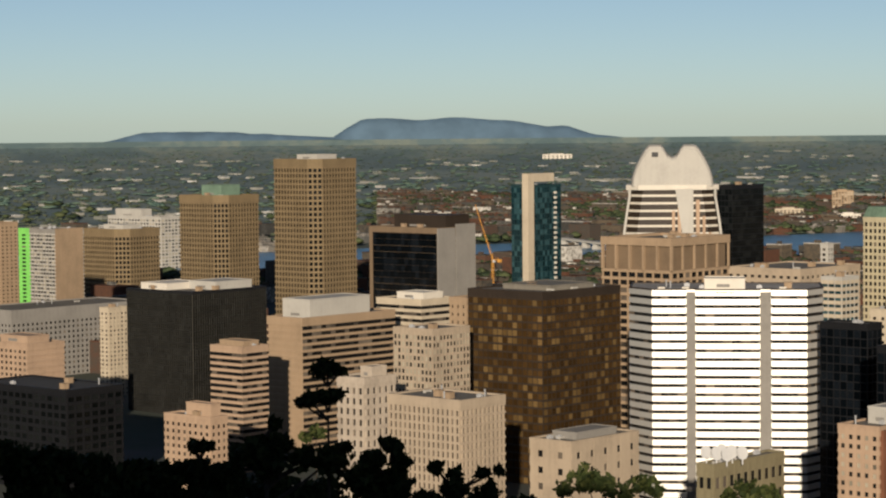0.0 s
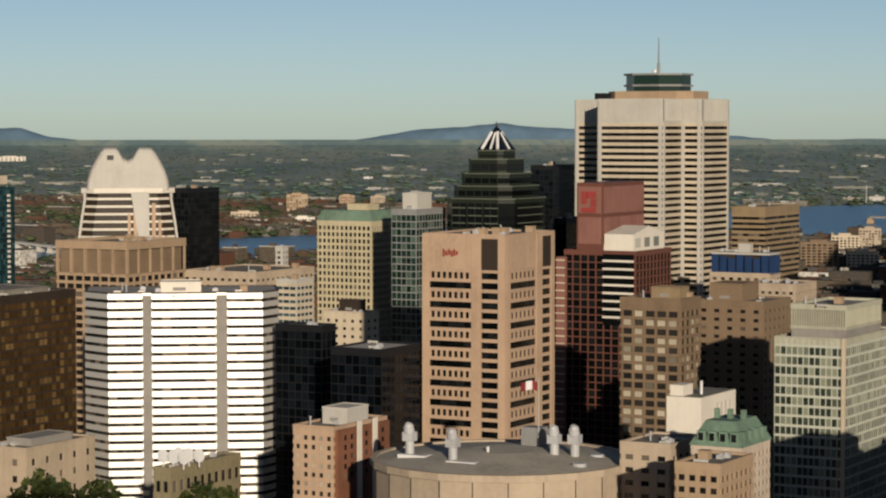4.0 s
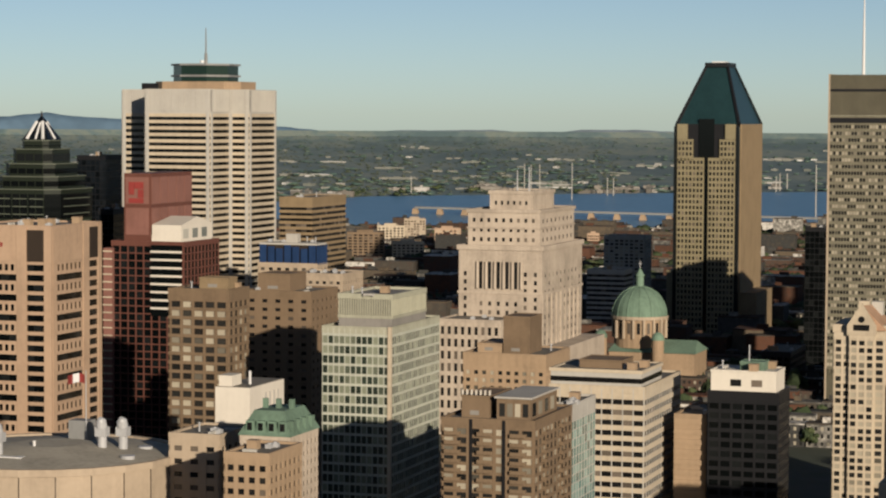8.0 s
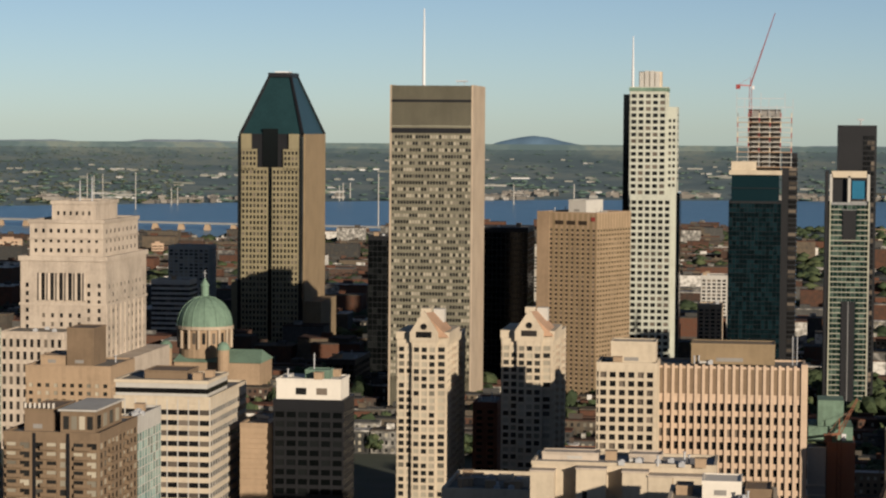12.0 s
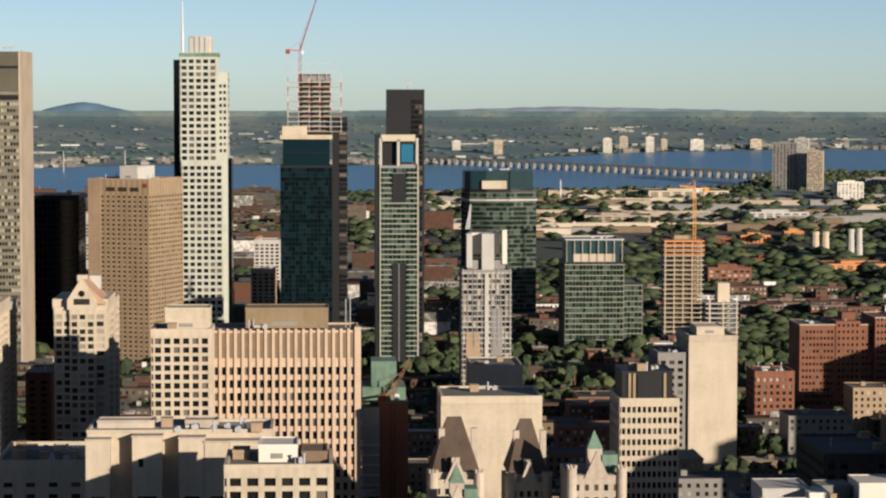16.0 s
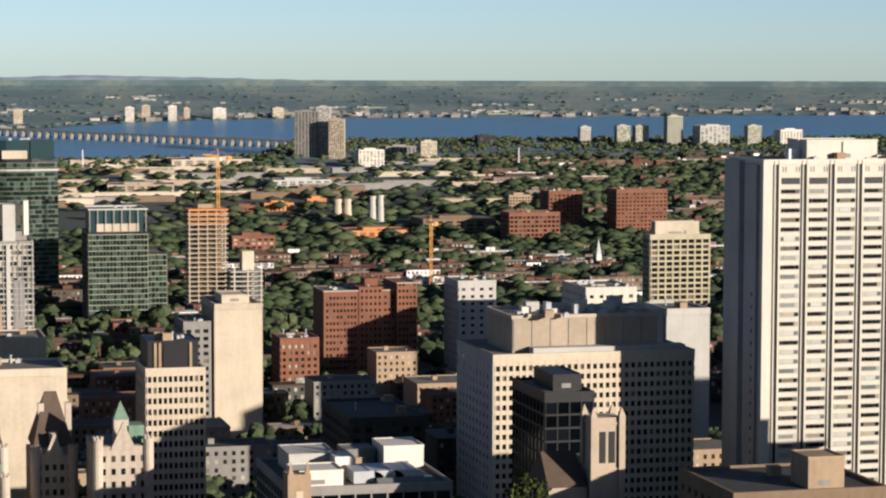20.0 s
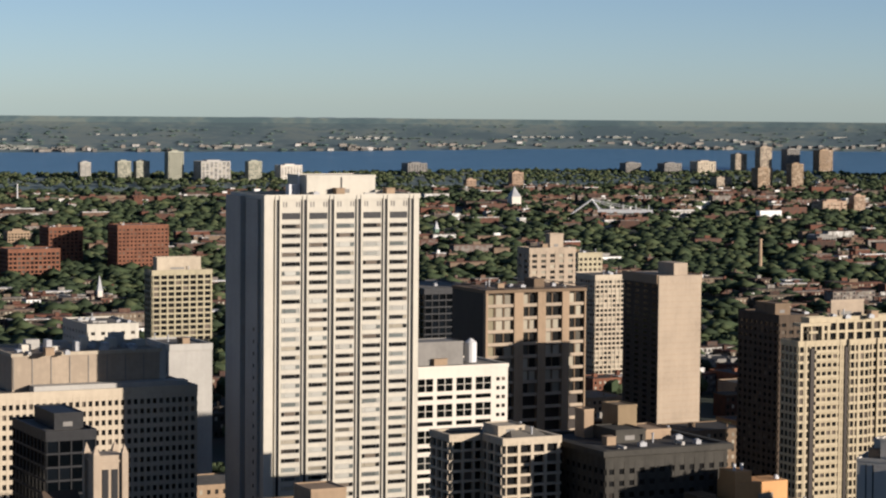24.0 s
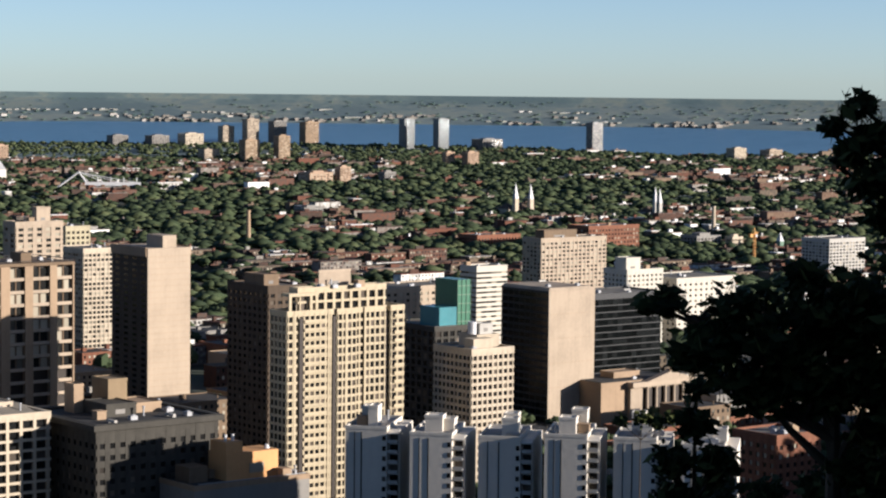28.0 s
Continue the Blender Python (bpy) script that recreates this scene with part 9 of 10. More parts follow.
def mesh_np(name, v, f, mat, smooth=False):
    me = bpy.data.meshes.new(name)
    v, f = np.asarray(v, dtype=np.float32), np.asarray(f, dtype=np.int32)
    k = f.shape[1]
    me.vertices.add(len(v)); me.vertices.foreach_set("co", v.ravel())
    me.loops.add(f.size); me.loops.foreach_set("vertex_index", f.ravel())
    me.polygons.add(len(f))
    me.polygons.foreach_set("loop_start", np.arange(0, f.size, k, dtype=np.int32))
    me.polygons.foreach_set("use_smooth", np.full(len(f), smooth, dtype=bool))
    me.update(calc_edges=True)
    me.materials.append(mat)
    return me


OCT_V = np.array([(1, 0, 0), (0, 1, 0), (-1, 0, 0), (0, -1, 0), (0, 0, 1), (0, 0, -1)], dtype=float)
OCT_F = np.array([(0, 1, 4), (1, 2, 4), (2, 3, 4), (3, 0, 4), (1, 0, 5), (2, 1, 5), (3, 2, 5), (0, 3, 5)])


def lumps(name, label, centres, sizes, mat, category="trees", fine=True):
    """Many rough leafy lumps as one mesh: centres n x 3, sizes n x 3."""
    n = len(centres)
    base, tri = (ICO_V, ICO_F) if fine else (OCT_V, OCT_F)
    jit = 1 + rng.uniform(-0.28, 0.28, (n, len(base), 1))
    v = base[None] * jit
    t = rng.uniform(0, 2 * math.pi, n)
    c, s = np.cos(t)[:, None], np.sin(t)[:, None]
    v = np.stack([v[..., 0] * c - v[..., 1] * s, v[..., 0] * s + v[..., 1] * c, v[..., 2]], -1)
    v = v * np.asarray(sizes)[:, None, :] + np.asarray(centres)[:, None, :]
    f = (tri[None] + (np.arange(n) * len(base))[:, None, None]).reshape(-1, 3)
    ob = new(name, mesh_np(name, v.reshape(-1, 3), f, mat, not fine))
    return tagged(ob, label, category, kind="stuff")


BOX_F = np.array([(4, 5, 6, 7), (0, 1, 5, 4), (1, 2, 6, 5), (2, 3, 7, 6), (3, 0, 4, 7)])


def boxes(name, label, rows, mat, category="houses"):
    """Many plain small houses as one mesh: x, y, z, width, depth, height, each with a roof edge and a roof box."""
    v, f, k = [], [], 0
    for x, y, z, w, d, h in rows:
        u, q = rng.uniform(-0.3, 0.1) * w, rng.uniform(-0.3, 0.1) * d
        for x0, x1, y0, y1, z0, z1 in ((x - w / 2, x + w / 2, y - d / 2, y + d / 2, z - 3, z + h), (x - w / 2 - 0.25, x + w / 2 + 0.25, y - d / 2 - 0.25, y + d / 2 + 0.25, z + h + 0.02, z + h + 0.7),
                                       (x + u, x + u + w * 0.2, y + q, y + q + d * 0.2, z + h + 0.6, z + h + 0.6 + min(3.0, h * 0.3))):
            v += [(x0, y0, z0), (x1, y0, z0), (x1, y1, z0), (x0, y1, z0), (x0, y0, z1), (x1, y0, z1), (x1, y1, z1), (x0, y1, z1)]
            f.append(BOX_F + k)
            k += 8
    ob = new(name, mesh_np(name, v, np.concatenate(f), mat))
    return tagged(ob, label, category, kind="stuff")


def polar(a, r):
    return r * math.sin(radians(a)), r * math.cos(radians(a))


def squeeze(far):
    return far if far < 2000 else 2000 + 2900 * (1 - math.exp(-(far - 2000) / 3500))


def free(x, y):
    return not any(a < x < b and c < y < e for a, b, c, e in FOOT)


def dry(a, r, gap=14):
    return r < bank(NEAR_BANK, a) - gap or r > bank(FAR_BANK, a) + gap


def scatter(count, a0, a1, e0, e1, keep):
    """Places spread evenly as seen from the lookout: bearing, slope below eye level; gives x, y, z and the far scale."""
    out = []
    for _ in range(count):
        a, e = rng.uniform(a0, a1), rng.uniform(e0, e1)
        far = EYE_Z / math.tan(radians(e))
        r = squeeze(far)
        x, y = r * math.sin(radians(a)), r * math.cos(radians(a))
        if r > 4880 or not dry(a, r) or not free(x, y) or not keep(a, r, x, y):
            continue
        out.append((x, y, ground_z(x, y), r / far, a, r))
    return out


def wooded(a, r, x, y):
    v = noise.noise(Vector((x * 0.0035, y * 0.0035, 0.3))) + 0.5 * noise.noise(Vector((x * 0.012, y * 0.012, 4)))
    return v > (-0.10 if r > 2300 else 0.05)


def built(a, r, x, y):
    v = noise.noise(Vector((x * 0.0035, y * 0.0035, 0.3))) + 0.5 * noise.noise(Vector((x * 0.012, y * 0.012, 4)))
    return v < 0.12


def grove(name, label, places, low, high, mat=None, fine=True, wide=1.0):
    """Trees as heaps of rough leafy lumps: many small ones where the camera looks from near, few far off."""
    c, s = [], []
    for x, y, z, k, a, r in places:
        h = rng.uniform(low, high) * k
        w = h * rng.uniform(0.38, 0.6) * wide
        n, big = (24, 0.33) if r < 1300 else (4, 0.62) if r < 2300 else (2, 0.75)
        for q in range(n):
            u, t = rng.uniform(0, 2 * math.pi), rng.uniform(0.0, 0.95 if n > 3 else 0.6)
            e = rng.uniform(0.35, 0.88) if n > 3 else rng.uniform(0.45, 0.72)
            t *= math.sqrt(max(0.1, 1 - ((e - 0.55) / 0.45) ** 2))
            c.append((x + t * w * math.cos(u), y + t * w * math.sin(u), z + h * e))
            g = big * rng.uniform(0.75, 1.25)
            s.append((w * g, w * g, h * rng.uniform(0.26, 0.4) * (big / 0.7)))
    lumps(name, label, c, s, mat or LEAF, fine=fine)


# paler greens than the city trees: distance haze is in the colour
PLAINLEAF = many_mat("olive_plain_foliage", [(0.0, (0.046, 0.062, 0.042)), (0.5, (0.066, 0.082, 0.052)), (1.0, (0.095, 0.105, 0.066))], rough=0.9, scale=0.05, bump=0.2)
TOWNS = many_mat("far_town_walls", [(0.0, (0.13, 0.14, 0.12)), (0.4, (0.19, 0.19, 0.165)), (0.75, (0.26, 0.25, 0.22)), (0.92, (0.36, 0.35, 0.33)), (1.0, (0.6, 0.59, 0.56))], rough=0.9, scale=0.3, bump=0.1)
# shore and far leaves, lightened to carry distance haze
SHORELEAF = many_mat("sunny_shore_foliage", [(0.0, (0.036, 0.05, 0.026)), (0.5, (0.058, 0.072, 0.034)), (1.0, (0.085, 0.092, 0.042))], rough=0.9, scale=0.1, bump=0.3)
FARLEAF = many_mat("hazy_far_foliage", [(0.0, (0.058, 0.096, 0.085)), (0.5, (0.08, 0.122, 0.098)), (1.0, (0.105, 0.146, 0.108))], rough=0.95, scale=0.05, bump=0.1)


def spot(X, Y):
    """A place by its true distance: where it stands, its scale, bearing and radius; None where nothing may stand."""
    far = math.hypot(X, Y)
    r, a = squeeze(far), math.degrees(math.atan2(X, Y))
    x, y = r * math.sin(radians(a)), r * math.cos(radians(a))
    if r > 4880 or not dry(a, r) or not free(x, y):
        return None
    return x, y, ground_z(x, y), r / far, a, r


# streets run along x: rows of houses back to back, trees along the kerbs and in the yards
houses, kerb_trees = [], []
Y = 620.0
while Y < 4300:
    X = -0.95 * Y if Y > 1250 else -120.0
    while X < 1.28 * Y:
        far = math.hypot(X, Y)
        w = rng.uniform(8, 16) if rng.random() < 0.45 else rng.uniform(20, 52)
        green = noise.noise(Vector((X * 0.0035, Y * 0.0035, 0.3))) + 0.5 * noise.noise(Vector((X * 0.012, Y * 0.012, 4)))
        leafy = 0.24 if X > 150 else -0.1
        yard = 0.0 < X < 0.27 * Y and Y > 2250
        big = rng.random() < (0.05 if X > 150 else 0.12)
        if big:
            w = max(w, rng.uniform(30, 55))
        outer = X > 150 and far > 1500
        if outer:
            chance = 0.62 if green < -0.3 else 0.3 if green < -0.12 else 0.05
            chance *= 0.75 if far > 3000 else 1.0
        else:
            chance = (0.8 if X < 150 else 0.3) if green < 0.12 - leafy else 0.2
        if far > 800 and not yard and rng.random() < chance:
            at = spot(X + w / 2, Y + rng.uniform(-2, 2))
            if at:
                x, y, z, k, a, r = at
                h = rng.uniform(8.5, 12.5) if not big else rng.uniform(11, 19)
                houses.append((x, y, z, w * 0.97 * k, rng.uniform(10, 14) * k, h * k))
        for _ in range(max(2, int(w / 6))):
            if rng.random() < (0.68 if green > (-0.15 if outer else -0.1 - leafy) else 0.3 if outer else 0.36) * (1.0 if far < 2600 else 0.7) * (0.25 if yard or (880 < Y < 1230 and X > 60) else 1.0):
                at = spot(X + rng.uniform(0, w), Y + rng.choice([-13, -11, 12, 15, 17]) + rng.uniform(-3, 3))
                if at and far > 640:
                    kerb_trees.append(at)
        X += w
        if rng.random() < 0.04:
            X += rng.uniform(10, 40)
    Y += 34.0 if Y < 2400 else 48.0
grove("city_trees", "dark green street and yard trees between low houses", [p for p in kerb_trees if p[5] < 1600], 9, 16)
grove("outer_trees", "dark green trees between the outer rows of houses", [p for p in kerb_trees if p[5] >= 1600 and rng.random() < 0.9], 8.5, 14, fine=False, wide=2.3)
houses.sort(key=lambda h: math.hypot(h[0], h[1]))
near_houses, houses = houses[:110], houses[110:]
row_houses = boxes("row_houses", "low brick and stone row houses with flat roofs", [h for h in houses if h[0] < 150 or h[1] < 1200], ROOFS)
boxes("brick_rows", "red brick, tan and white-trimmed low houses among thick trees", [h for h in houses if h[0] >= 150 and h[1] >= 1200], ROWS)
pv, pf = [], []
for x, y, z, w, d, h in houses:
    if math.hypot(x, y) > 2300:
        continue
    n, m = max(2, int(w / 3.2)), max(2, int(h / 3.3))
    for i in range(n):
        for j in range(m):
            x0, z0 = x - w / 2 + (i + 0.28) * w / n, z + 0.9 + j * h / m
            q = len(pv)
            pv += [(x0, y - d / 2 - 0.06, z0), (x0 + 0.44 * w / n, y - d / 2 - 0.06, z0), (x0 + 0.44 * w / n, y - d / 2 - 0.06, z0 + 0.5 * h / m), (x0, y - d / 2 - 0.06, z0 + 0.5 * h / m)]
            pf.append((q, q + 1, q + 2, q + 3))
part("window", mesh_np("window", pv, pf, G_MIX), None, row_houses)["kind"] = "stuff"
grove("park_trees", "thick dark green park and square trees", scatter(5000, -58, 58, 1.75, 4.6, wooded), 9, 15, fine=False, wide=2.4)
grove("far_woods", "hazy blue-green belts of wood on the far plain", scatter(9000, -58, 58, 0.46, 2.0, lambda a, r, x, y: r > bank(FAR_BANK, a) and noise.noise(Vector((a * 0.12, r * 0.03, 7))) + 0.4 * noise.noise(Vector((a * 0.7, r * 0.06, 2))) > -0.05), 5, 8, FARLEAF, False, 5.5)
rim = []
for i in range(5200):
    a = rng.uniform(-20, 52)
    r = bank(NEAR_BANK, a) - 12 - 260 * rng.random() ** 1.5
    x, y = r * math.sin(radians(a)), r * math.cos(radians(a))
    if a > 9 or r > bank(NEAR_BANK, a) - 60:
        rim.append((x, y, ground_z(x, y), 0.62, a, r))
grove("bank_trees", "thick green belt of trees at the water's edge", rim, 9, 13, SHORELEAF, False, 1.8)
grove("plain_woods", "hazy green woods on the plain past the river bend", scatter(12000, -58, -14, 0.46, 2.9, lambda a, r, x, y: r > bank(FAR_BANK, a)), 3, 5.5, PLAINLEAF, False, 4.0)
grove("shore_trees", "band of trees along the near bank", scatter(6500, -58, 58, 1.4, 3.6, lambda a, r, x, y: bank(NEAR_BANK, a) - 420 < r < bank(NEAR_BANK, a) and (a > 9 or r > bank(NEAR_BANK, a) - 160)), 9, 14, fine=False)
rows = []
for i in range(2600):
    a = rng.uniform(-58, 58)
    r = bank(FAR_BANK, a) + 25 + 150 * rng.random() ** 2
    if r < 4870 and noise.noise(Vector((a * 0.55, r * 0.012, 2))) > 0.12:
        x, y = polar(a, r)
        k = r / (EYE_Z / max(0.004, (EYE_Z - ground_z(x, y)) / r))
        rows.append((x, y, ground_z(x, y), rng.uniform(10, 36) * k, rng.uniform(10, 20) * k, rng.uniform(5, 11) * k))
towns = []
for i in range(9000):
    a = rng.uniform(-58, 58)
    r = rng.uniform(bank(FAR_BANK, a) + 60, 4790)
    if noise.noise(Vector((a * 0.35, r * 0.022, 11))) + 0.35 * noise.noise(Vector((a * 1.7, r * 0.05, 3))) > (0.27 if a < -14 else 0.36 if a < 0 else 0.42):
        x, y = polar(a, r)
        k = r / (EYE_Z / max(0.004, (EYE_Z - ground_z(x, y)) / r))
        long = rng.random() < 0.15
        towns.append((x, y, ground_z(x, y), rng.uniform(40, 110 if long else 60) * k * (1.0 if long else 0.45), rng.uniform(12, 30) * k, rng.uniform(2.2, 5) * k))
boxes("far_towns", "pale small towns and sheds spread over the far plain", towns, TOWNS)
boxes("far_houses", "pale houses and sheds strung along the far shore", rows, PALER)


for i, (x, y, z, w, d, h) in enumerate(near_houses):
    m = i * 7 % 5
    lone_block("row_house", ["red brick row house with a flat tar roof", "tan brick row house with a flat gravel roof", "grey stone row house with a flat tar roof", "brown brick row house with a pale roof", "dark brick row house with a flat tar roof"][m], "house", "low houses between the towers",
               x, y, z, w, d, h, [BRICK, TAN, GREY, BROWN, DARKST][m], [ROOFD, ROOFT, ROOFD, ROOFW, ROOFD][m], True)
for i in range(60):
    a = rng.uniform(1, 17)
    far = rng.uniform(2950, 4300)
    at = spot(far * math.sin(radians(a)), far * math.cos(radians(a)))
    if at:
        x, y, z, k, a, r = at
        w = rng.uniform(60, 190) * k
        m = i % 4
        lone_block("rail_shed", ["long cream rail shed with a pale roof", "long grey rail shed with a pale roof", "long low tan shed by the tracks", "long dark-roofed shed by the tracks"][m], "shed", "sheds of the rail yard",
                   x, y, z, w, rng.uniform(14, 26) * k, rng.uniform(5, 8) * k, [CREAM, GREY, BEIGE, BROWN][m], [ROOFW, ROOFW, ROOFT, ROOFD][m], False)
rows = []
for x, y, z, k, a, r in scatter(700, -58, 3, 2.6, 6.0, lambda a, r, x, y: y > 1000):
    rows.append((x, y, z, rng.uniform(20, 50) * k, rng.uniform(16, 30) * k, rng.uniform(10, 30) * k))
boxes("old_town_blocks", "mixed low stone and brick blocks towards the port", rows, ROOFS)


# ---- single far things ----
def far_block(name, label, x, y, w, h, k, wall, glass, storeys, bay, category="apartment building", turn=0.0, crown=0.0):
    g = ground_z(x, y)
    root = thing(name, label, category, (x, y, g), "far apartment blocks")
    root.rotation_euler = (0, 0, radians(turn))
    d = w * 0.7
    shell(root, rect(w, d), 0, h, wall, glass, storeys, bay, sp=0.45, pw=0.35, deep=0.5 * k, head=1.5 * k, parapet=0.6 * k)
    part("penthouse", Build().box(-w * 0.25, w * 0.2, d * 0.2, d * 0.7, h, h + (3 + crown) * k), wall, root)


def spire(x, y, h, w, label, mat, cross=True):
    g = ground_z(x, y)
    root = thing("church_spire", label, "church", (x, y, g))
    part("tower", Build().box(-w / 2, w / 2, -w / 2, w / 2, -2, h * 0.55), mat, root)
    part("spire", Build().add([(-w / 2, -w / 2, h * 0.55), (w / 2, -w / 2, h * 0.55), (w / 2, w / 2, h * 0.55), (-w / 2, w / 2, h * 0.55), (0, 0, h)], [(0, 1, 4), (1, 2, 4), (2, 3, 4), (3, 0, 4), (3, 2, 1, 0)]), METAL, root)
    part("nave", Build().box(-w * 1.5, w * 1.5, w / 2, w * 5, -2, h * 0.25), mat, root)
    hip_roof(root, -w * 1.6, w * 1.6, w * 0.5, w * 5, h * 0.25, h * 0.15, SLATE, 0.1)


def stack(x, y, h, w, label, mat, name="chimney", category="chimney"):
    g = ground_z(x, y)
    root = thing(name, label, category, (x, y, g))
    part("shaft", Build().tube((0, 0, -2), (0, 0, h), w / 2, w * 0.36, 10), mat, root)
    part("rim", Build().tube((0, 0, h - w * 0.4), (0, 0, h), w * 0.42, w * 0.42, 10), mat, root)


def bridge(p, q, h, n, label, deck, pier, thick):
    """A long low bridge from p to q, with n piers standing in the water."""
    p, q = Vector(p), Vector(q)
    root = thing("bridge", label, "bridge", tuple(p))
    t = (q - p).to_2d().normalized()
    o = Vector((t.y, -t.x))
    b = Build()
    for i in range(n):
        a, c = (q - p) * (i / n), (q - p) * ((i + 1) / n)
        lo = [(a.x + o.x * thick, a.y + o.y * thick, a.z + h * 0.72), (c.x + o.x * thick, c.y + o.y * thick, c.z + h * 0.72), (c.x - o.x * thick, c.y - o.y * thick, c.z + h * 0.72), (a.x - o.x * thick, a.y - o.y * thick, a.z + h * 0.72)]
        part("deck", Build().loft(lo, [(u, v, w + h * 0.28) for u, v, w in lo]), deck, root)
        part("pier", Build().loft([(a.x - 5, a.y - 4, a.z - 2), (a.x + 5, a.y - 4, a.z - 2), (a.x + 5, a.y + 4, a.z - 2), (a.x - 5, a.y + 4, a.z - 2)],
                                  [(a.x - 3, a.y - 3, a.z + h * 0.75), (a.x + 3, a.y - 3, a.z + h * 0.75), (a.x + 3, a.y + 3, a.z + h * 0.75), (a.x - 3, a.y + 3, a.z + h * 0.75)]), pier, root)
    return root


def cable_hall(x, y, w, h, turn):
    """A sports hall whose roof hangs from a raised mast."""
    root = thing("sports_hall", "low white sports hall with a cable-stayed roof", "hall", (x, y, ground_z(x, y)))
    root.rotation_euler = (0, 0, radians(turn))
    part("hall", Build().box(-w / 2, w / 2, 0, w * 0.3, -2, h * 0.25), PALE, root)
    part("roof_beam", Build().tube((-w / 2, 0, h * 0.15), (-w * 0.22, 0, h), w * 0.012, n=6).tube((-w * 0.22, 0, h), (-w * 0.1, 0, h * 0.3), w * 0.012, n=6).box(-w * 0.15, w * 0.5, -2, 0, h * 0.34, h * 0.52), WMETAL, root)
    for i in range(4):
        part("cable", Build().tube((-w * 0.22, 0, h), (-w * 0.1 + i * w * 0.18, 0, h * 0.5), w * 0.004, n=4), WMETAL, root)
        part("post", Build().tube((i * w * 0.15, 0, 0), (i * w * 0.15, 0, h * 0.75), w * 0.006, n=5), WMETAL, root)


far_block("apartment_block", "pair of tall grey riverside apartment towers, the wide one", 668, 3416, 34.3, 67.1, 0.77, GREY, G_DARK, 24, 4.9, turn=-18)
far_block("apartment_block", "tall white-edged riverside apartment tower", 692, 3415, 19.6, 72.9, 0.77, PALE, G_MIX, 24, 2.8, turn=-18)
far_block("apartment_block", "tan riverside apartment tower beside the grey pair", 705, 3382, 21.8, 56.8, 0.78, BEIGE, G_MIX, 20, 3.1, turn=-18)
far_block("apartment_block", "small cream apartment block on the far shore", 508, 4218, 15.0, 26.0, 0.59, WHITE, G_MIX, 12, 2.2, turn=-7)
far_block("apartment_block", "small cream apartment block on the far shore", 540, 4243, 14.1, 27.2, 0.58, CREAM, G_MIX, 13, 2.2, turn=-7)
far_block("apartment_block", "small cream apartment block on the far shore", 585, 4229, 14.1, 27.2, 0.58, WHITE, G_MIX, 13, 2.2, turn=-8)
far_block("apartment_block", "small cream apartment block on the far shore", 618, 4280, 10.3, 19.4, 0.56, CREAM, G_MIX, 10, 2.2, turn=0)
far_block("apartment_block", "small cream apartment block on the far shore", 675, 4265, 23.2, 19.3, 0.57, WHITE, G_MIX, 9, 3.3, turn=0)
far_block("apartment_block", "small cream apartment block on the far shore", 313, 4205, 14.9, 23.9, 0.60, CREAM, G_MIX, 11, 2.2, turn=-4)
far_block("apartment_block", "small cream apartment block on the far shore", 245, 4308, 14.2, 16.3, 0.57, WHITE, G_MIX, 8, 2.2, turn=-3)
far_block("apartment_block", "small cream apartment block on the far shore", 783, 4271, 20.2, 18.4, 0.56, CREAM, G_MIX, 9, 2.9, turn=0)
far_block("clinic_block", "low white clinic block among trees", 717, 3204, 35.3, 24.7, 0.81, WHITE, G_MIX, 8, 5.0, turn=0)
far_block("apartment_block", "pale office block among trees", 835, 3352, 23.2, 25.1, 0.78, CREAM, G_MIX, 9, 3.3, turn=0)
far_block("warehouse", "long low grey warehouse beside the clinic", 807, 3408, 44.5, 14.8, 0.77, GREY, G_DARK, 5, 6.4, turn=0)
far_block("apartment_block", "white island apartment tower with dark flank", 1146, 3583, 16.7, 27.5, 0.71, PALE, G_MIX, 11, 2.4, turn=0)
far_block("apartment_block", "sage island apartment tower", 1196, 3544, 21.0, 30.8, 0.72, SAGE, G_MIX, 12, 3.0, turn=0)
far_block("apartment_block", "sage island apartment tower", 1224, 3537, 20.9, 30.8, 0.72, SAGE, G_MIX, 12, 3.0, turn=0)
far_block("apartment_block", "tall island tower with an arched glass front", 1265, 3501, 24.4, 47.2, 0.72, SAGE, G_NAVY, 18, 3.5, turn=0)
far_block("apartment_block", "broad stepped island apartment block", 1320, 3473, 47.6, 33.1, 0.72, PALE, G_MIX, 13, 6.8, turn=0)
far_block("apartment_block", "sage island apartment tower", 1392, 3489, 22.0, 30.8, 0.71, SAGE, G_MIX, 12, 3.1, turn=0)
far_block("apartment_block", "white stepped island apartment block", 1442, 3462, 35.7, 25.4, 0.72, WHITE, G_MIX, 10, 5.1, turn=0)
far_block("apartment_block", "low dark island office block", 989, 3596, 28.3, 15.8, 0.72, CHAR, G_DARK, 6, 4.0, turn=0)
far_block("apartment_block", "dark island slab block", 1691, 3525, 34.4, 19.4, 0.68, GREY, G_DARK, 8, 4.9, turn=0)
far_block("apartment_block", "dark island slab block", 2041, 3425, 28.6, 17.9, 0.66, GREY, G_DARK, 8, 4.1, turn=0)
far_block("apartment_block", "brown island slab block", 2091, 3381, 32.3, 18.8, 0.66, GREY, G_DARK, 8, 4.6, turn=0)
far_block("apartment_block", "white arcaded island block", 2151, 3372, 34.8, 20.7, 0.66, CREAM, G_MIX, 9, 5.0, turn=0)
far_block("apartment_block", "tan island tower with dark flank", 2241, 3406, 22.0, 28.8, 0.64, BEIGE, G_MIX, 13, 3.1, turn=0)
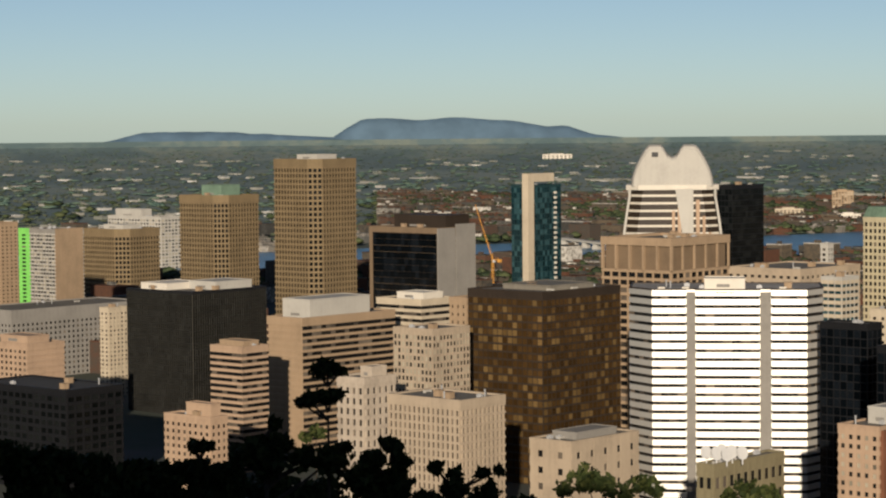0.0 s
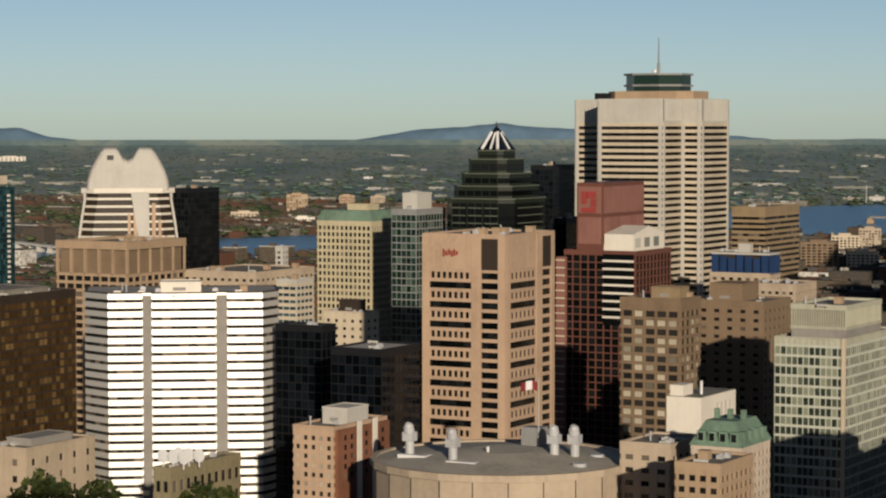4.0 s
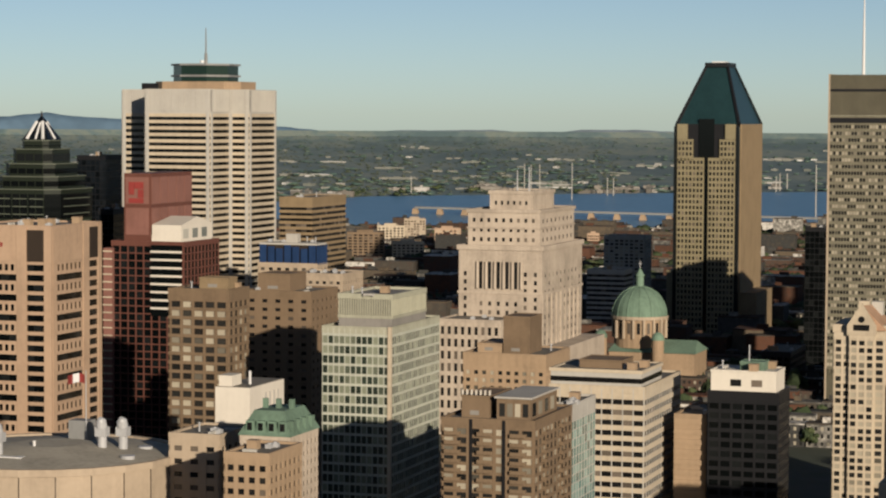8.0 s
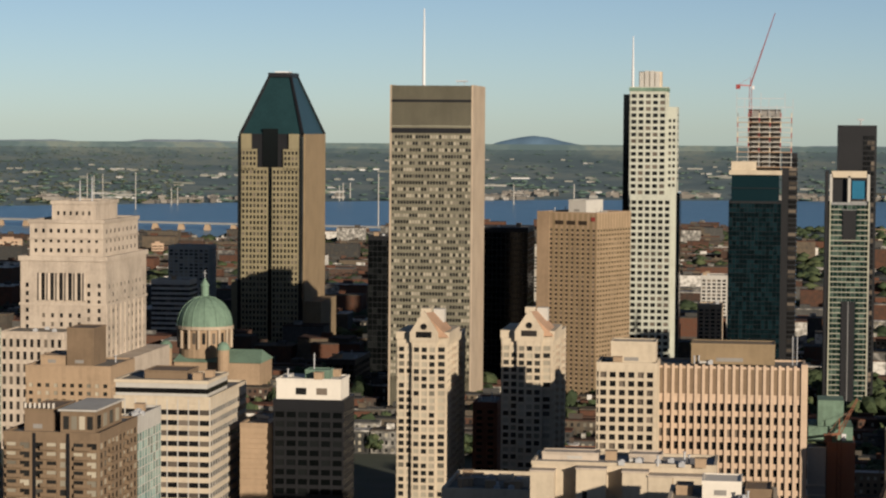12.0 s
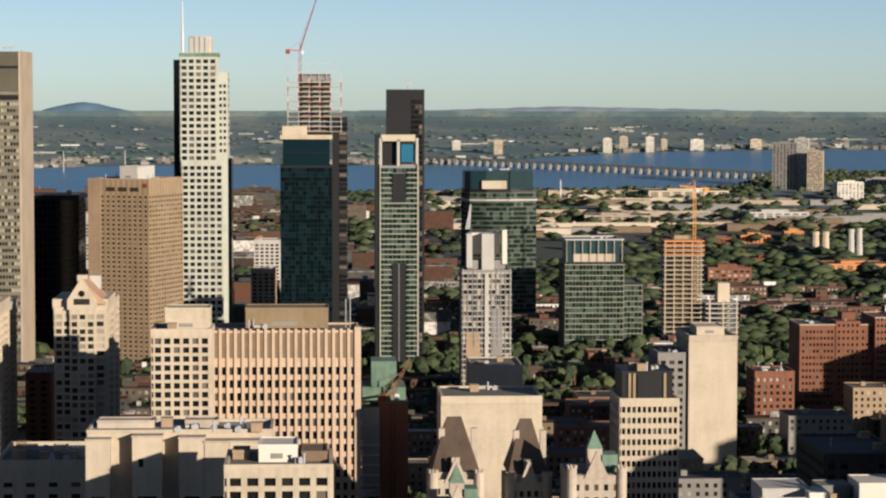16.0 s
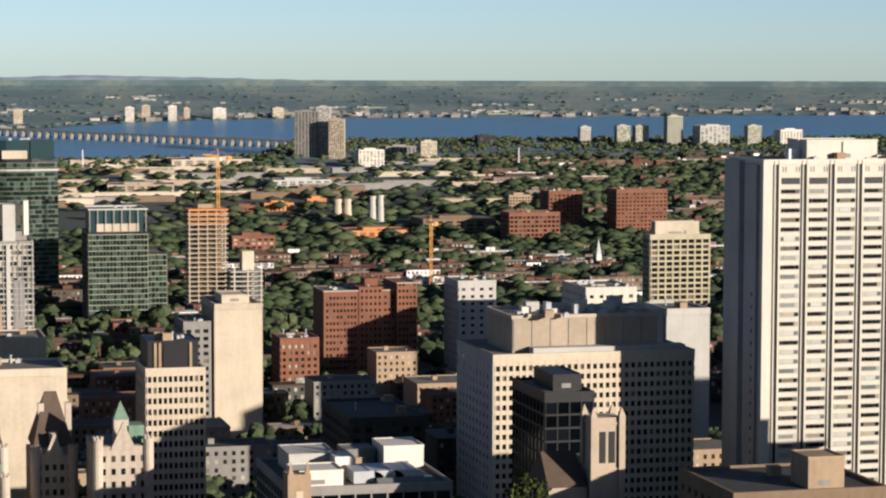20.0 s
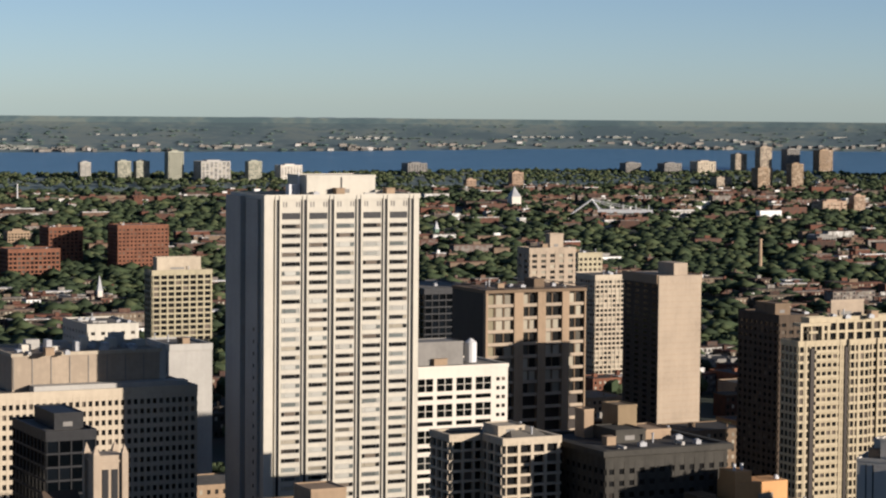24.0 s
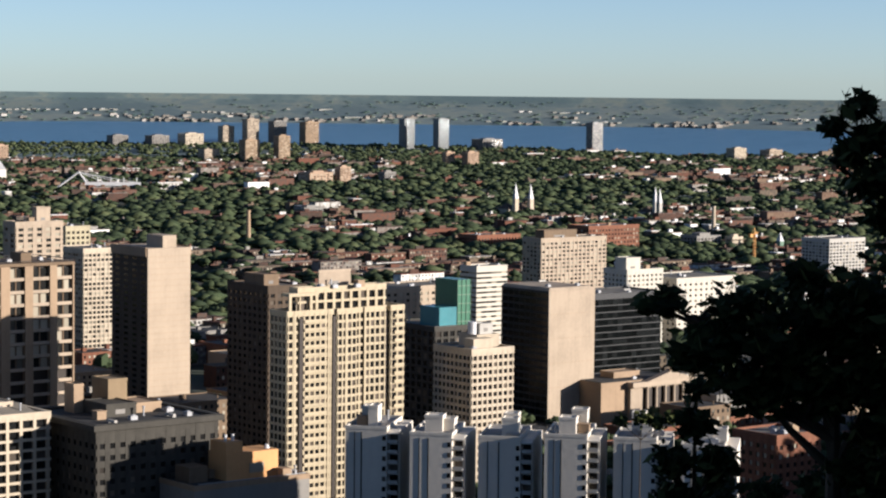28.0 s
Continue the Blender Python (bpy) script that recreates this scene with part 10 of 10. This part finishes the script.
far_block("apartment_block", "tall tan island apartment tower", 2273, 3379, 22.7, 41.2, 0.64, BEIGE, G_MIX, 18, 3.2, turn=0)
far_block("apartment_block", "dark brown island apartment tower", 2317, 3362, 25.1, 37.4, 0.63, GREY, G_DARK, 16, 3.6, turn=0)
far_block("apartment_block", "brown round-cornered island tower", 2346, 3309, 26.4, 38.1, 0.64, TAN, G_DARK, 16, 3.8, turn=0)
far_block("apartment_block", "tan brick tower among the trees", 2036, 3028, 25.3, 34.4, 0.74, TAN, G_MIX, 13, 3.6, turn=0)
far_block("apartment_block", "slim tan tower among the trees", 2076, 3001, 20.3, 41.2, 0.74, TAN, G_MIX, 16, 2.9, turn=0)
far_block("apartment_block", "low tan block among the trees", 1990, 3070, 26.1, 19.0, 0.74, BEIGE, G_MIX, 7, 3.7, turn=0)
far_block("apartment_block", "blue-grey glass island tower", 2432, 3151, 21.1, 49.3, 0.66, STEEL, G_BLUE, 21, 3.0, turn=0)
far_block("apartment_block", "blue-grey glass island tower", 2454, 3087, 20.9, 52.4, 0.67, STEEL, G_BLUE, 22, 3.0, turn=0)
far_block("apartment_block", "long low island block", 2539, 3063, 41.9, 17.6, 0.66, GREY, G_DARK, 7, 6.0, turn=0)
far_block("apartment_block", "orange brick block with stepped gable", 1690, 3174, 18.2, 27.2, 0.75, SAND, G_DARK, 10, 2.6, turn=0)
far_block("apartment_block", "small brick block among trees", 1623, 3196, 15.4, 16.9, 0.75, SAND, G_DARK, 6, 2.2, turn=0)
far_block("apartment_block", "tall single grey island tower", 2637, 2912, 22.1, 49.9, 0.67, STEEL, G_MIX, 21, 3.2, turn=0)
far_block("apartment_block", "long pink brick block", 1855, 2595, 37.0, 19.6, 0.83, SAND, G_MIX, 7, 5.3, turn=0)
far_block("apartment_block", "pink brick block among trees", 1895, 2595, 17.4, 25.8, 0.82, SAND, G_MIX, 9, 2.5, turn=0)
far_block("apartment_block", "pink brick tower block", 2240, 2801, 15.3, 22.9, 0.75, SAND, G_DARK, 8, 2.2, turn=0)
far_block("apartment_block", "pink brick tower block", 2263, 2775, 20.2, 23.7, 0.75, SAND, G_DARK, 9, 2.9, turn=0)
far_block("apartment_block", "white block near the water", 2702, 2650, 25.7, 21.3, 0.71, CREAM, G_MIX, 8, 3.7, turn=0)
far_block("apartment_block", "tan twin block near the water", 2784, 2652, 29.1, 15.3, 0.69, BEIGE, G_MIX, 6, 4.2, turn=0)
far_block("apartment_block", "grey low block among trees", 1978, 2605, 19.0, 15.5, 0.81, GREY, G_DARK, 5, 2.7, turn=0)
far_block("apartment_block", "grey stone church hall", 1550, 2183, 25.9, 15.2, 0.91, GREY, G_DARK, 5, 3.7, turn=0)
far_block("apartment_block", "small cream block among houses", 1700, 1669, 13.9, 14.6, 0.95, CREAM, G_DARK, 4, 2.2, turn=0)
far_block("apartment_block", "long hall with a dark roof", 1676, 1685, 32.4, 15.7, 0.96, GREY, G_DARK, 5, 4.6, turn=0)
far_block("far_building", "brown brick far tower block", -1877, 2947, 29.8, 31.4, 0.77, TAN, G_MIX, 11, 4.3, turn=32)
far_block("far_building", "cream arcaded hall by the water", -1872, 2802, 38.2, 14.4, 0.80, CREAM, G_DARK, 5, 5.5, turn=34)
far_block("far_building", "white sheds by the water", -1761, 2780, 31.1, 12.5, 0.81, WHITE, G_DARK, 4, 4.4, turn=32)
far_block("far_building", "small brick block across the river", -1884, 3098, 22.3, 20.6, 0.74, SAND, G_DARK, 8, 3.2, turn=31)
far_block("far_building", "small tan block across the river", -1834, 3106, 21.3, 20.5, 0.75, BEIGE, G_DARK, 8, 3.0, turn=31)
far_block("far_building", "long bright white roof far off", -2971, 3637, 56.9, 8.8, 0.42, WHITE, G_DARK, 6, 8.1, turn=39)
far_block("old_town_block", "tan block near the old port", -906, 2652, 24.5, 34.5, 0.89, BEIGE, G_MIX, 11, 3.5, turn=19)
far_block("old_town_block", "white low block near the old port", -932, 2641, 31.1, 26.5, 0.89, CREAM, G_MIX, 8, 4.4, turn=19)
far_block("old_town_block", "brick block near the old port", -846, 2592, 29.1, 29.1, 0.91, SAND, G_MIX, 9, 4.2, turn=18)
far_block("old_town_block", "brown ribbed block near the old port", -883, 2421, 39.6, 35.4, 0.93, BROWN, G_DARK, 11, 5.7, turn=20)
far_block("old_town_block", "small orange brick block", -710, 2729, 13.3, 17.3, 0.89, SAND, G_DARK, 5, 2.2, turn=15)
far_block("old_town_block", "low cream warehouse by the port", -845, 2451, 33.8, 23.4, 0.93, CREAM, G_DARK, 7, 4.8, turn=19)
far_block("warehouse", "long white rail shed", 504, 3253, 110.0, 10.9, 0.81, CREAM, G_DARK, 4, 15.7, turn=0)
far_block("warehouse", "long grey-roofed rail shed", 354, 2836, 77.8, 11.5, 0.89, BEIGE, G_DARK, 4, 11.1, turn=-7)
# orange walls put warm evening light into the shed's colour
far_block("warehouse", "long shed coloured orange for evening sun", 514, 2256, 62.2, 7.6, 0.96, ORANGE, G_DARK, 4, 8.9, turn=0)
far_block("warehouse", "long low rail shed with pale roof", 556, 2879, 74.2, 11.1, 0.87, PALE, G_DARK, 4, 10.6, turn=0)
far_block("brick_mill", "red brick mill with rows of windows", 653, 2236, 25.9, 25.0, 0.96, BRICK, G_DARK, 7, 3.7, turn=0)
far_block("brick_mill", "tan brick mill tower by the canal", 734, 2531, 24.1, 17.2, 0.92, TAN, G_DARK, 5, 3.4, turn=0)
far_block("brick_mill", "dark brown brick factory hall", 601, 2285, 74.1, 15.0, 0.96, BROWN, G_DARK, 4, 10.6, turn=0)
far_block("brick_block", "red brick factory block by the tracks", 358, 2074, 37.4, 22.0, 0.99, BRICK, G_MIX, 6, 5.3, turn=0)
far_block("container_stack", "stack of red and orange freight containers", 434, 2564, 29.0, 7.4, 0.92, BRICK, G_DARK, 4, 4.1, turn=0)
far_block("container_stack", "stack of red and orange freight containers", 474, 2583, 31.9, 8.7, 0.92, ORANGE, G_DARK, 4, 4.6, turn=0)
far_block("container_stack", "stack of red and orange freight containers", 530, 2652, 21.2, 7.1, 0.91, ORANGE, G_DARK, 4, 3.0, turn=0)
far_block("container_stack", "stack of red and orange freight containers", 444, 2348, 34.6, 5.1, 0.95, BRICK, G_DARK, 4, 4.9, turn=0)
stack(1304, 1946, 38.8, 5.0, "tall brown brick chimney", TAN, "chimney", "chimney")
stack(512, 2450, 23.7, 10.1, "pale concrete grain silo", CREAM, "silo", "silo")
stack(522, 2448, 23.7, 10.1, "pale concrete grain silo", CREAM, "silo", "silo")
stack(532, 2373, 32.3, 8.6, "tall concrete grain silo", PALE, "silo", "silo")
stack(540, 2371, 33.4, 8.0, "tall concrete grain silo", PALE, "silo", "silo")
stack(-1078, 3700, 43.7, 1.5, "thin white radio mast on the far shore", PALE, "radio_mast", "mast")
stack(-1055, 3709, 42.8, 1.5, "thin white radio mast on the far shore", PALE, "radio_mast", "mast")
stack(-952, 3527, 57.8, 1.4, "thin white radio mast on the far shore", PALE, "radio_mast", "mast")
stack(-922, 3628, 29.1, 1.4, "thin white radio mast on the far shore", PALE, "radio_mast", "mast")
stack(-913, 3631, 29.1, 1.4, "thin white radio mast on the far shore", PALE, "radio_mast", "mast")
stack(-1075, 3728, 40.3, 1.5, "thin white radio mast on the far shore", PALE, "radio_mast", "mast")
stack(-1219, 3549, 29.3, 1.4, "thin white radio mast on the far shore", PALE, "radio_mast", "mast")
stack(-690, 3812, 25.4, 1.5, "thin white radio mast on the far shore", PALE, "radio_mast", "mast")
stack(-535, 3259, 76.5, 1.6, "thin pale mast on the far shore", PALE, "radio_mast", "mast")
stack(-403, 3783, 34.1, 1.8, "thin pale mast on the far shore", PALE, "radio_mast", "mast")
stack(-687, 3829, 28.5, 1.8, "thin pale mast on the far shore", PALE, "radio_mast", "mast")
stack(-676, 3833, 28.5, 1.8, "thin pale mast on the far shore", PALE, "radio_mast", "mast")
stack(-322, 3967, 24.3, 1.9, "thin pale mast on the far shore", PALE, "radio_mast", "mast")
stack(324, 3216, 29.0, 2.3, "thin pale mast by the tracks", WMETAL, "radio_mast", "mast")
stack(916, 3165, 27.2, 2.3, "thin pale mast among the trees", WMETAL, "radio_mast", "mast")
stack(1816, 1819, 30.9, 5.5, "square stone bell tower", CREAM, "bell_tower", "tower")
spire(1776, 2100, 41.0, 5.2, "slim white church spire of a pair", CREAM)
spire(1791, 2091, 39.7, 5.2, "slim white church spire of a pair", CREAM)
spire(1882, 1979, 40.0, 4.5, "slim grey church spire of a pair", PALE)
spire(1886, 1976, 38.7, 4.5, "slim grey church spire of a pair", PALE)
spire(621, 1904, 29.9, 4.3, "white church spire among brick houses", WHITE)
spire(1212, 2475, 22.2, 5.2, "green church spire among trees", COPPER)
spire(1523, 2870, 30.7, 13.8, "white church tower among trees", WHITE)
spire(1727, 1637, 21.2, 5.6, "church tower with a green top", COPPER)
bridge((131, 4031, 63.1), (685, 3597, 47.8), 11.0, 46, "long low steel bridge on many pale piers", SLATEG, GREY, 3.5)
bridge((-1084, 3175, 36.8), (-500, 3167, 32.0), 10.0, 16, "low railway bridge on squat tan stone piers", STEEL, TAN, 4.0)
bridge((-1851, 2279, 23.8), (-1756, 2243, 21.3), 9.0, 4, "pale concrete viaduct by the river", PALE, PALE, 5.0)
crane(-1493, 1729, 5.7, 38.0, 22, 52, 178, YELM, "yellow luffing crane by the old port")
crane(443, 1771, 0.0, 54.6, 10, 1, 100, YELM, "orange tower crane behind the brick hospital")
crane(1596, 1545, 4.3, 31.4, 8, 1, 20, YELM, "orange tower crane among low houses")
cable_hall(1551, 2659, 109.1, 26.2, -30)


# ---- trees on the lookout's slope ----
BARK = wall_mat("dark_bark", (0.06, 0.045, 0.03), vary=0.4, grain=4.0)
LEAFN = many_mat("near_leaves", [(0.0, (0.014, 0.02, 0.006)), (0.5, (0.028, 0.038, 0.011)), (1.0, (0.055, 0.06, 0.018))], rough=0.7, scale=2.0, bump=0.1)


def leaf_cloud(clumps, size, per):
    """Leaf blades scattered through rough clumps (x, y, z, radius): thin kite-shaped blades, each a closed sliver."""
    v, f, k = [], [], 0
    for cx, cy, cz, R in clumps:
        n = int(per * R * R)
        d = rng.normal(size=(n, 3))
        d /= np.linalg.norm(d, axis=1)[:, None]
        rad = R * rng.uniform(0.25, 1.0, n) ** 0.6 * (0.75 + 0.35 * np.sin(d[:, 0] * 5 + cx) * np.cos(d[:, 2] * 4 + cz))
        for (dx, dy, dz), q in zip(d, rad):
            c = Vector((cx + dx * q, cy + dy * q, cz + dz * q * 0.8))
            u = Vector(rng.normal(size=3)).normalized()
            w = u.orthogonal().normalized()
            s = size * rng.uniform(0.6, 1.3)
            up = u.cross(w) * (0.04 * s)
            v += [tuple(c - u * s), tuple(c + w * s * 0.5 + up), tuple(c + u * s), tuple(c - w * s * 0.5 + up), tuple(c - up)]
            f += [(k, k + 1, k + 4), (k + 1, k + 2, k + 4), (k + 2, k + 3, k + 4), (k + 3, k, k + 4), (k, k + 3, k + 1), (k + 1, k + 3, k + 2)]
            k += 5
    return v, f


def tree(x, y, label, clumps, size, per, girth=0.25, lean=(0, 0), name="tree"):
    """A tree at x, y: trunk, a limb to each clump (x, y, z from its foot, radius), and the leaves."""
    g = ground_z(x, y)
    root = thing(name, label, "tree", (x, y, g))
    top = max(c[2] for c in clumps)
    t = Build()
    pts = [Vector((lean[0] * i / 4, lean[1] * i / 4, -0.5 + (top * 0.92 + 0.5) * i / 4)) for i in range(5)]
    for i in range(4):
        t.tube(pts[i], pts[i + 1], girth * (1 - 0.2 * i), girth * (0.8 - 0.2 * i), 8)
    for cx, cy, cz, R in clumps:
        z0 = max(0.5, cz - R * 1.2 - math.hypot(cx, cy) * 0.3)
        fr = min(1.0, z0 / max(top, 0.1))
        s = Vector((lean[0] * fr, lean[1] * fr, z0))
        m = s.lerp(Vector((cx, cy, cz)), 0.55) + Vector((0, 0, -0.1 * R))
        t.tube(s, m, girth * 0.35, girth * 0.22, 6).tube(m, (cx, cy, cz), girth * 0.22, girth * 0.08, 5)
        for q in range(4):
            e = Vector((cx, cy, cz)) + Vector(rng.normal(size=3)).normalized() * R * 0.8
            t.tube((cx, cy, cz), e, girth * 0.08, girth * 0.03, 4)
    part("trunk", t, BARK, root, "dark bark trunk and limbs")
    v, f = leaf_cloud(clumps, size, per)
    part("crown", mesh_np("crown", v, f, LEAFN), None, root)["kind"] = "stuff"
    return root


tree(*polar(50.0, 24), "broad-leaved tree branch, dark against the view", [(-0.5, 0.5, 7.7, 0.26), (-0.6, 0.7, 7.5, 0.18), (-0.5, 0.6, 7.2, 0.26), (-0.4, 0.4, 7.4, 0.28), (-0.4, 0.5, 6.9, 0.26), (-0.3, 0.3, 6.6, 0.26), (-0.2, 0.2, 7.1, 0.45), (-0.1, 0.1, 6.2, 0.51)], 0.1, 1500, 0.16)
tree(*polar(47.9, 26), "broad-leaved tree on the slope, dark in shade", [(-0.3, 0.3, 6.1, 0.74), (-0.9, 0.9, 6.0, 0.55), (0.1, -0.1, 6.4, 0.61), (-0.6, 0.6, 5.5, 0.52), (-1.3, 1.3, 6.4, 0.28), (-0.1, 0.1, 5.5, 0.58), (0.3, -0.3, 5.6, 0.68), (-1.1, 1.1, 5.8, 0.31), (-0.7, 0.8, 6.4, 0.37), (-0.2, 0.3, 6.7, 0.31), (0.3, -0.4, 6.3, 0.68), (-1.4, 1.5, 6.4, 0.14), (0.3, -0.3, 5.0, 0.36), (0.15, -0.15, 4.6, 0.36), (0.5, -0.5, 4.5, 0.45), (0.4, -0.4, 4.1, 0.4)], 0.11, 1500, 0.2)
tree(*polar(44.6, 30), "slender young tree on the slope, dark in shade", [(0.0, 0.0, 6.3, 0.34), (-0.2, 0.2, 5.8, 0.34), (0.2, -0.2, 5.8, 0.38), (-0.15, 0.15, 5.3, 0.42), (0.3, -0.3, 5.2, 0.34), (0.05, 0.0, 6.75, 0.22)], 0.11, 1500, 0.1)
tree(*polar(47.1, 40), "shrubby tree on the slope, dark in shade", [(-1.0, 1.0, 8.2, 0.43), (-0.4, 0.4, 8.1, 0.47), (0.2, -0.3, 8.3, 0.47), (0.8, -0.9, 8.8, 0.76), (-1.3, 1.4, 8.0, 0.38), (0.6, -0.6, 8.1, 0.57)], 0.14, 1300, 0.2)
tree(*polar(-44.8, 75), "tall thin pine with flat tufts, dark in shade", [(-0.0, -0.0, 19.0, 0.46), (-0.4, -0.4, 18.0, 0.39), (0.1, 0.1, 18.1, 0.35), (-0.2, -0.2, 18.9, 0.35), (0.3, 0.3, 18.9, 0.28), (-0.1, -0.1, 18.1, 0.39), (-0.6, -0.6, 17.9, 0.25), (0.3, 0.3, 18.2, 0.21)], 0.12, 1100, 0.16, name="pine_tree")
tree(*polar(-46.3, 75), "leafy tree on the slope, dark in shade", [(-0.2, -0.2, 16.5, 0.57), (0.2, 0.2, 17.3, 0.28), (0.3, 0.3, 16.6, 0.53), (-0.5, -0.6, 16.3, 0.53), (0.0, 0.0, 16.1, 0.80), (0.8, 0.8, 16.2, 0.53), (1.8, 1.8, 16.5, 0.25), (1.4, 1.5, 16.1, 0.71)], 0.17, 800, 0.25)
tree(*polar(-43.3, 75), "leafy tree top on the slope, dark in shade", [(-0.0, -0.0, 16.5, 0.46), (-0.4, -0.4, 16.1, 0.46), (0.2, 0.2, 16.0, 0.39), (-0.0, -0.0, 15.3, 0.80), (-0.7, -0.7, 15.5, 0.71)], 0.17, 800, 0.22)
tree(*polar(-41.9, 75), "leafy tree top with drooping tufts, dark in shade", [(-0.3, -0.3, 15.8, 0.32), (0.1, 0.1, 15.6, 0.28), (0.8, 0.7, 15.6, 0.28), (1.2, 1.0, 15.7, 0.21), (0.1, 0.1, 15.1, 0.53), (0.9, 0.8, 15.0, 0.46)], 0.17, 800, 0.2)
tree(*polar(-47.9, 80), "leafy tree on the slope, dark in shade", [(-0.1, -0.1, 17.6, 0.34), (0.2, 0.2, 17.6, 0.26), (-0.1, -0.1, 16.7, 0.76), (0.6, 0.6, 16.5, 0.85), (-0.7, -0.8, 16.6, 0.76)], 0.18, 750, 0.25)
tree(*polar(-50.5, 80), "broad leafy tree on the slope, dark in shade", [(-1.6, -2.0, 17.3, 0.85), (-0.8, -0.9, 17.0, 1.04), (0.1, 0.1, 16.9, 0.85), (0.9, 1.1, 16.6, 0.95), (-1.1, -1.4, 16.3, 1.32), (0.3, 0.3, 16.1, 1.32), (1.6, 1.9, 15.9, 1.13), (-2.2, -2.8, 17.5, 1.13)], 0.2, 700, 0.3)
tree(*polar(-46.1, 85), "dark bushy tree below the lookout", [(-1.4, -1.5, 16.6, 1.21), (-0.1, -0.1, 16.8, 1.21), (1.1, 1.1, 16.6, 1.21), (2.5, 2.5, 16.3, 1.10), (4.0, 3.9, 16.2, 1.00)], 0.2, 700, 0.25)
tree(*polar(-39.8, 85), "dark bush below the lookout", [(-1.6, -1.3, 16.2, 0.80), (-0.4, -0.3, 16.1, 0.80), (0.4, 0.3, 16.0, 0.60)], 0.2, 700, 0.2)
tree(*polar(-38.4, 420), "rounded sunlit green tree", [(-0.9, -0.7, 43.0, 3.77), (1.8, 1.4, 41.8, 2.98), (-4.1, -3.3, 41.2, 2.38)], 0.8, 16, 0.4)
tree(*polar(-37.1, 440), "rounded sunlit green tree", [(-1.0, -0.7, 42.3, 2.91), (1.1, 0.8, 41.3, 2.29), (-3.5, -2.6, 40.6, 2.29)], 0.8, 16, 0.4)
tree(*polar(-34.6, 420), "rounded sunlit green tree", [(-0.9, -0.6, 41.3, 2.98), (2.4, 1.6, 40.6, 2.58), (-3.3, -2.3, 40.1, 1.99)], 0.8, 16, 0.4)
tree(*polar(16.4, 430), "yellow-green tree in evening sun", [(0.2, -0.1, 31.7, 2.64), (2.2, -0.6, 30.5, 2.24), (-1.8, 0.5, 29.6, 2.44)], 0.8, 16, 0.4)
tree(*polar(43.3, 620), "dark green tree by the temple front", [(0.4, -0.4, 50.3, 3.22), (3.1, -2.9, 49.2, 2.93), (-3.8, 3.6, 49.4, 2.64), (5.7, -5.5, 50.2, 2.64)], 1.0, 14, 0.4)
tree(*polar(-45.1, 560), "small yellow-green tree between blocks", [(0.2, 0.2, 56.2, 2.38), (-1.7, -1.7, 54.9, 1.85)], 0.9, 14, 0.3)

# the wood on the hill behind the lookout, which shades its slope in the evening
wood, spur_wood = [], []
for i in range(420):
    a, r = rng.uniform(82, 262), rng.uniform(26, 120)
    x, y = polar(a, r)
    wood.append((x, y, ground_z(x, y), 1.0, a, r))
# unseen wood on the evening shoulder, there for the shade it casts
for i in range(1500):
    a, r = rng.uniform(57, 84), rng.uniform(330, 940)
    x, y = polar(a, r)
    spur_wood.append((x, y, ground_z(x, y), 1.0, a, 1500))
grove("hill_wood", "tall dark wood on the hill top", wood, 22, 28)
grove("spur_wood", "dark wood on the unseen shoulder of the hill", spur_wood, 5, 7)
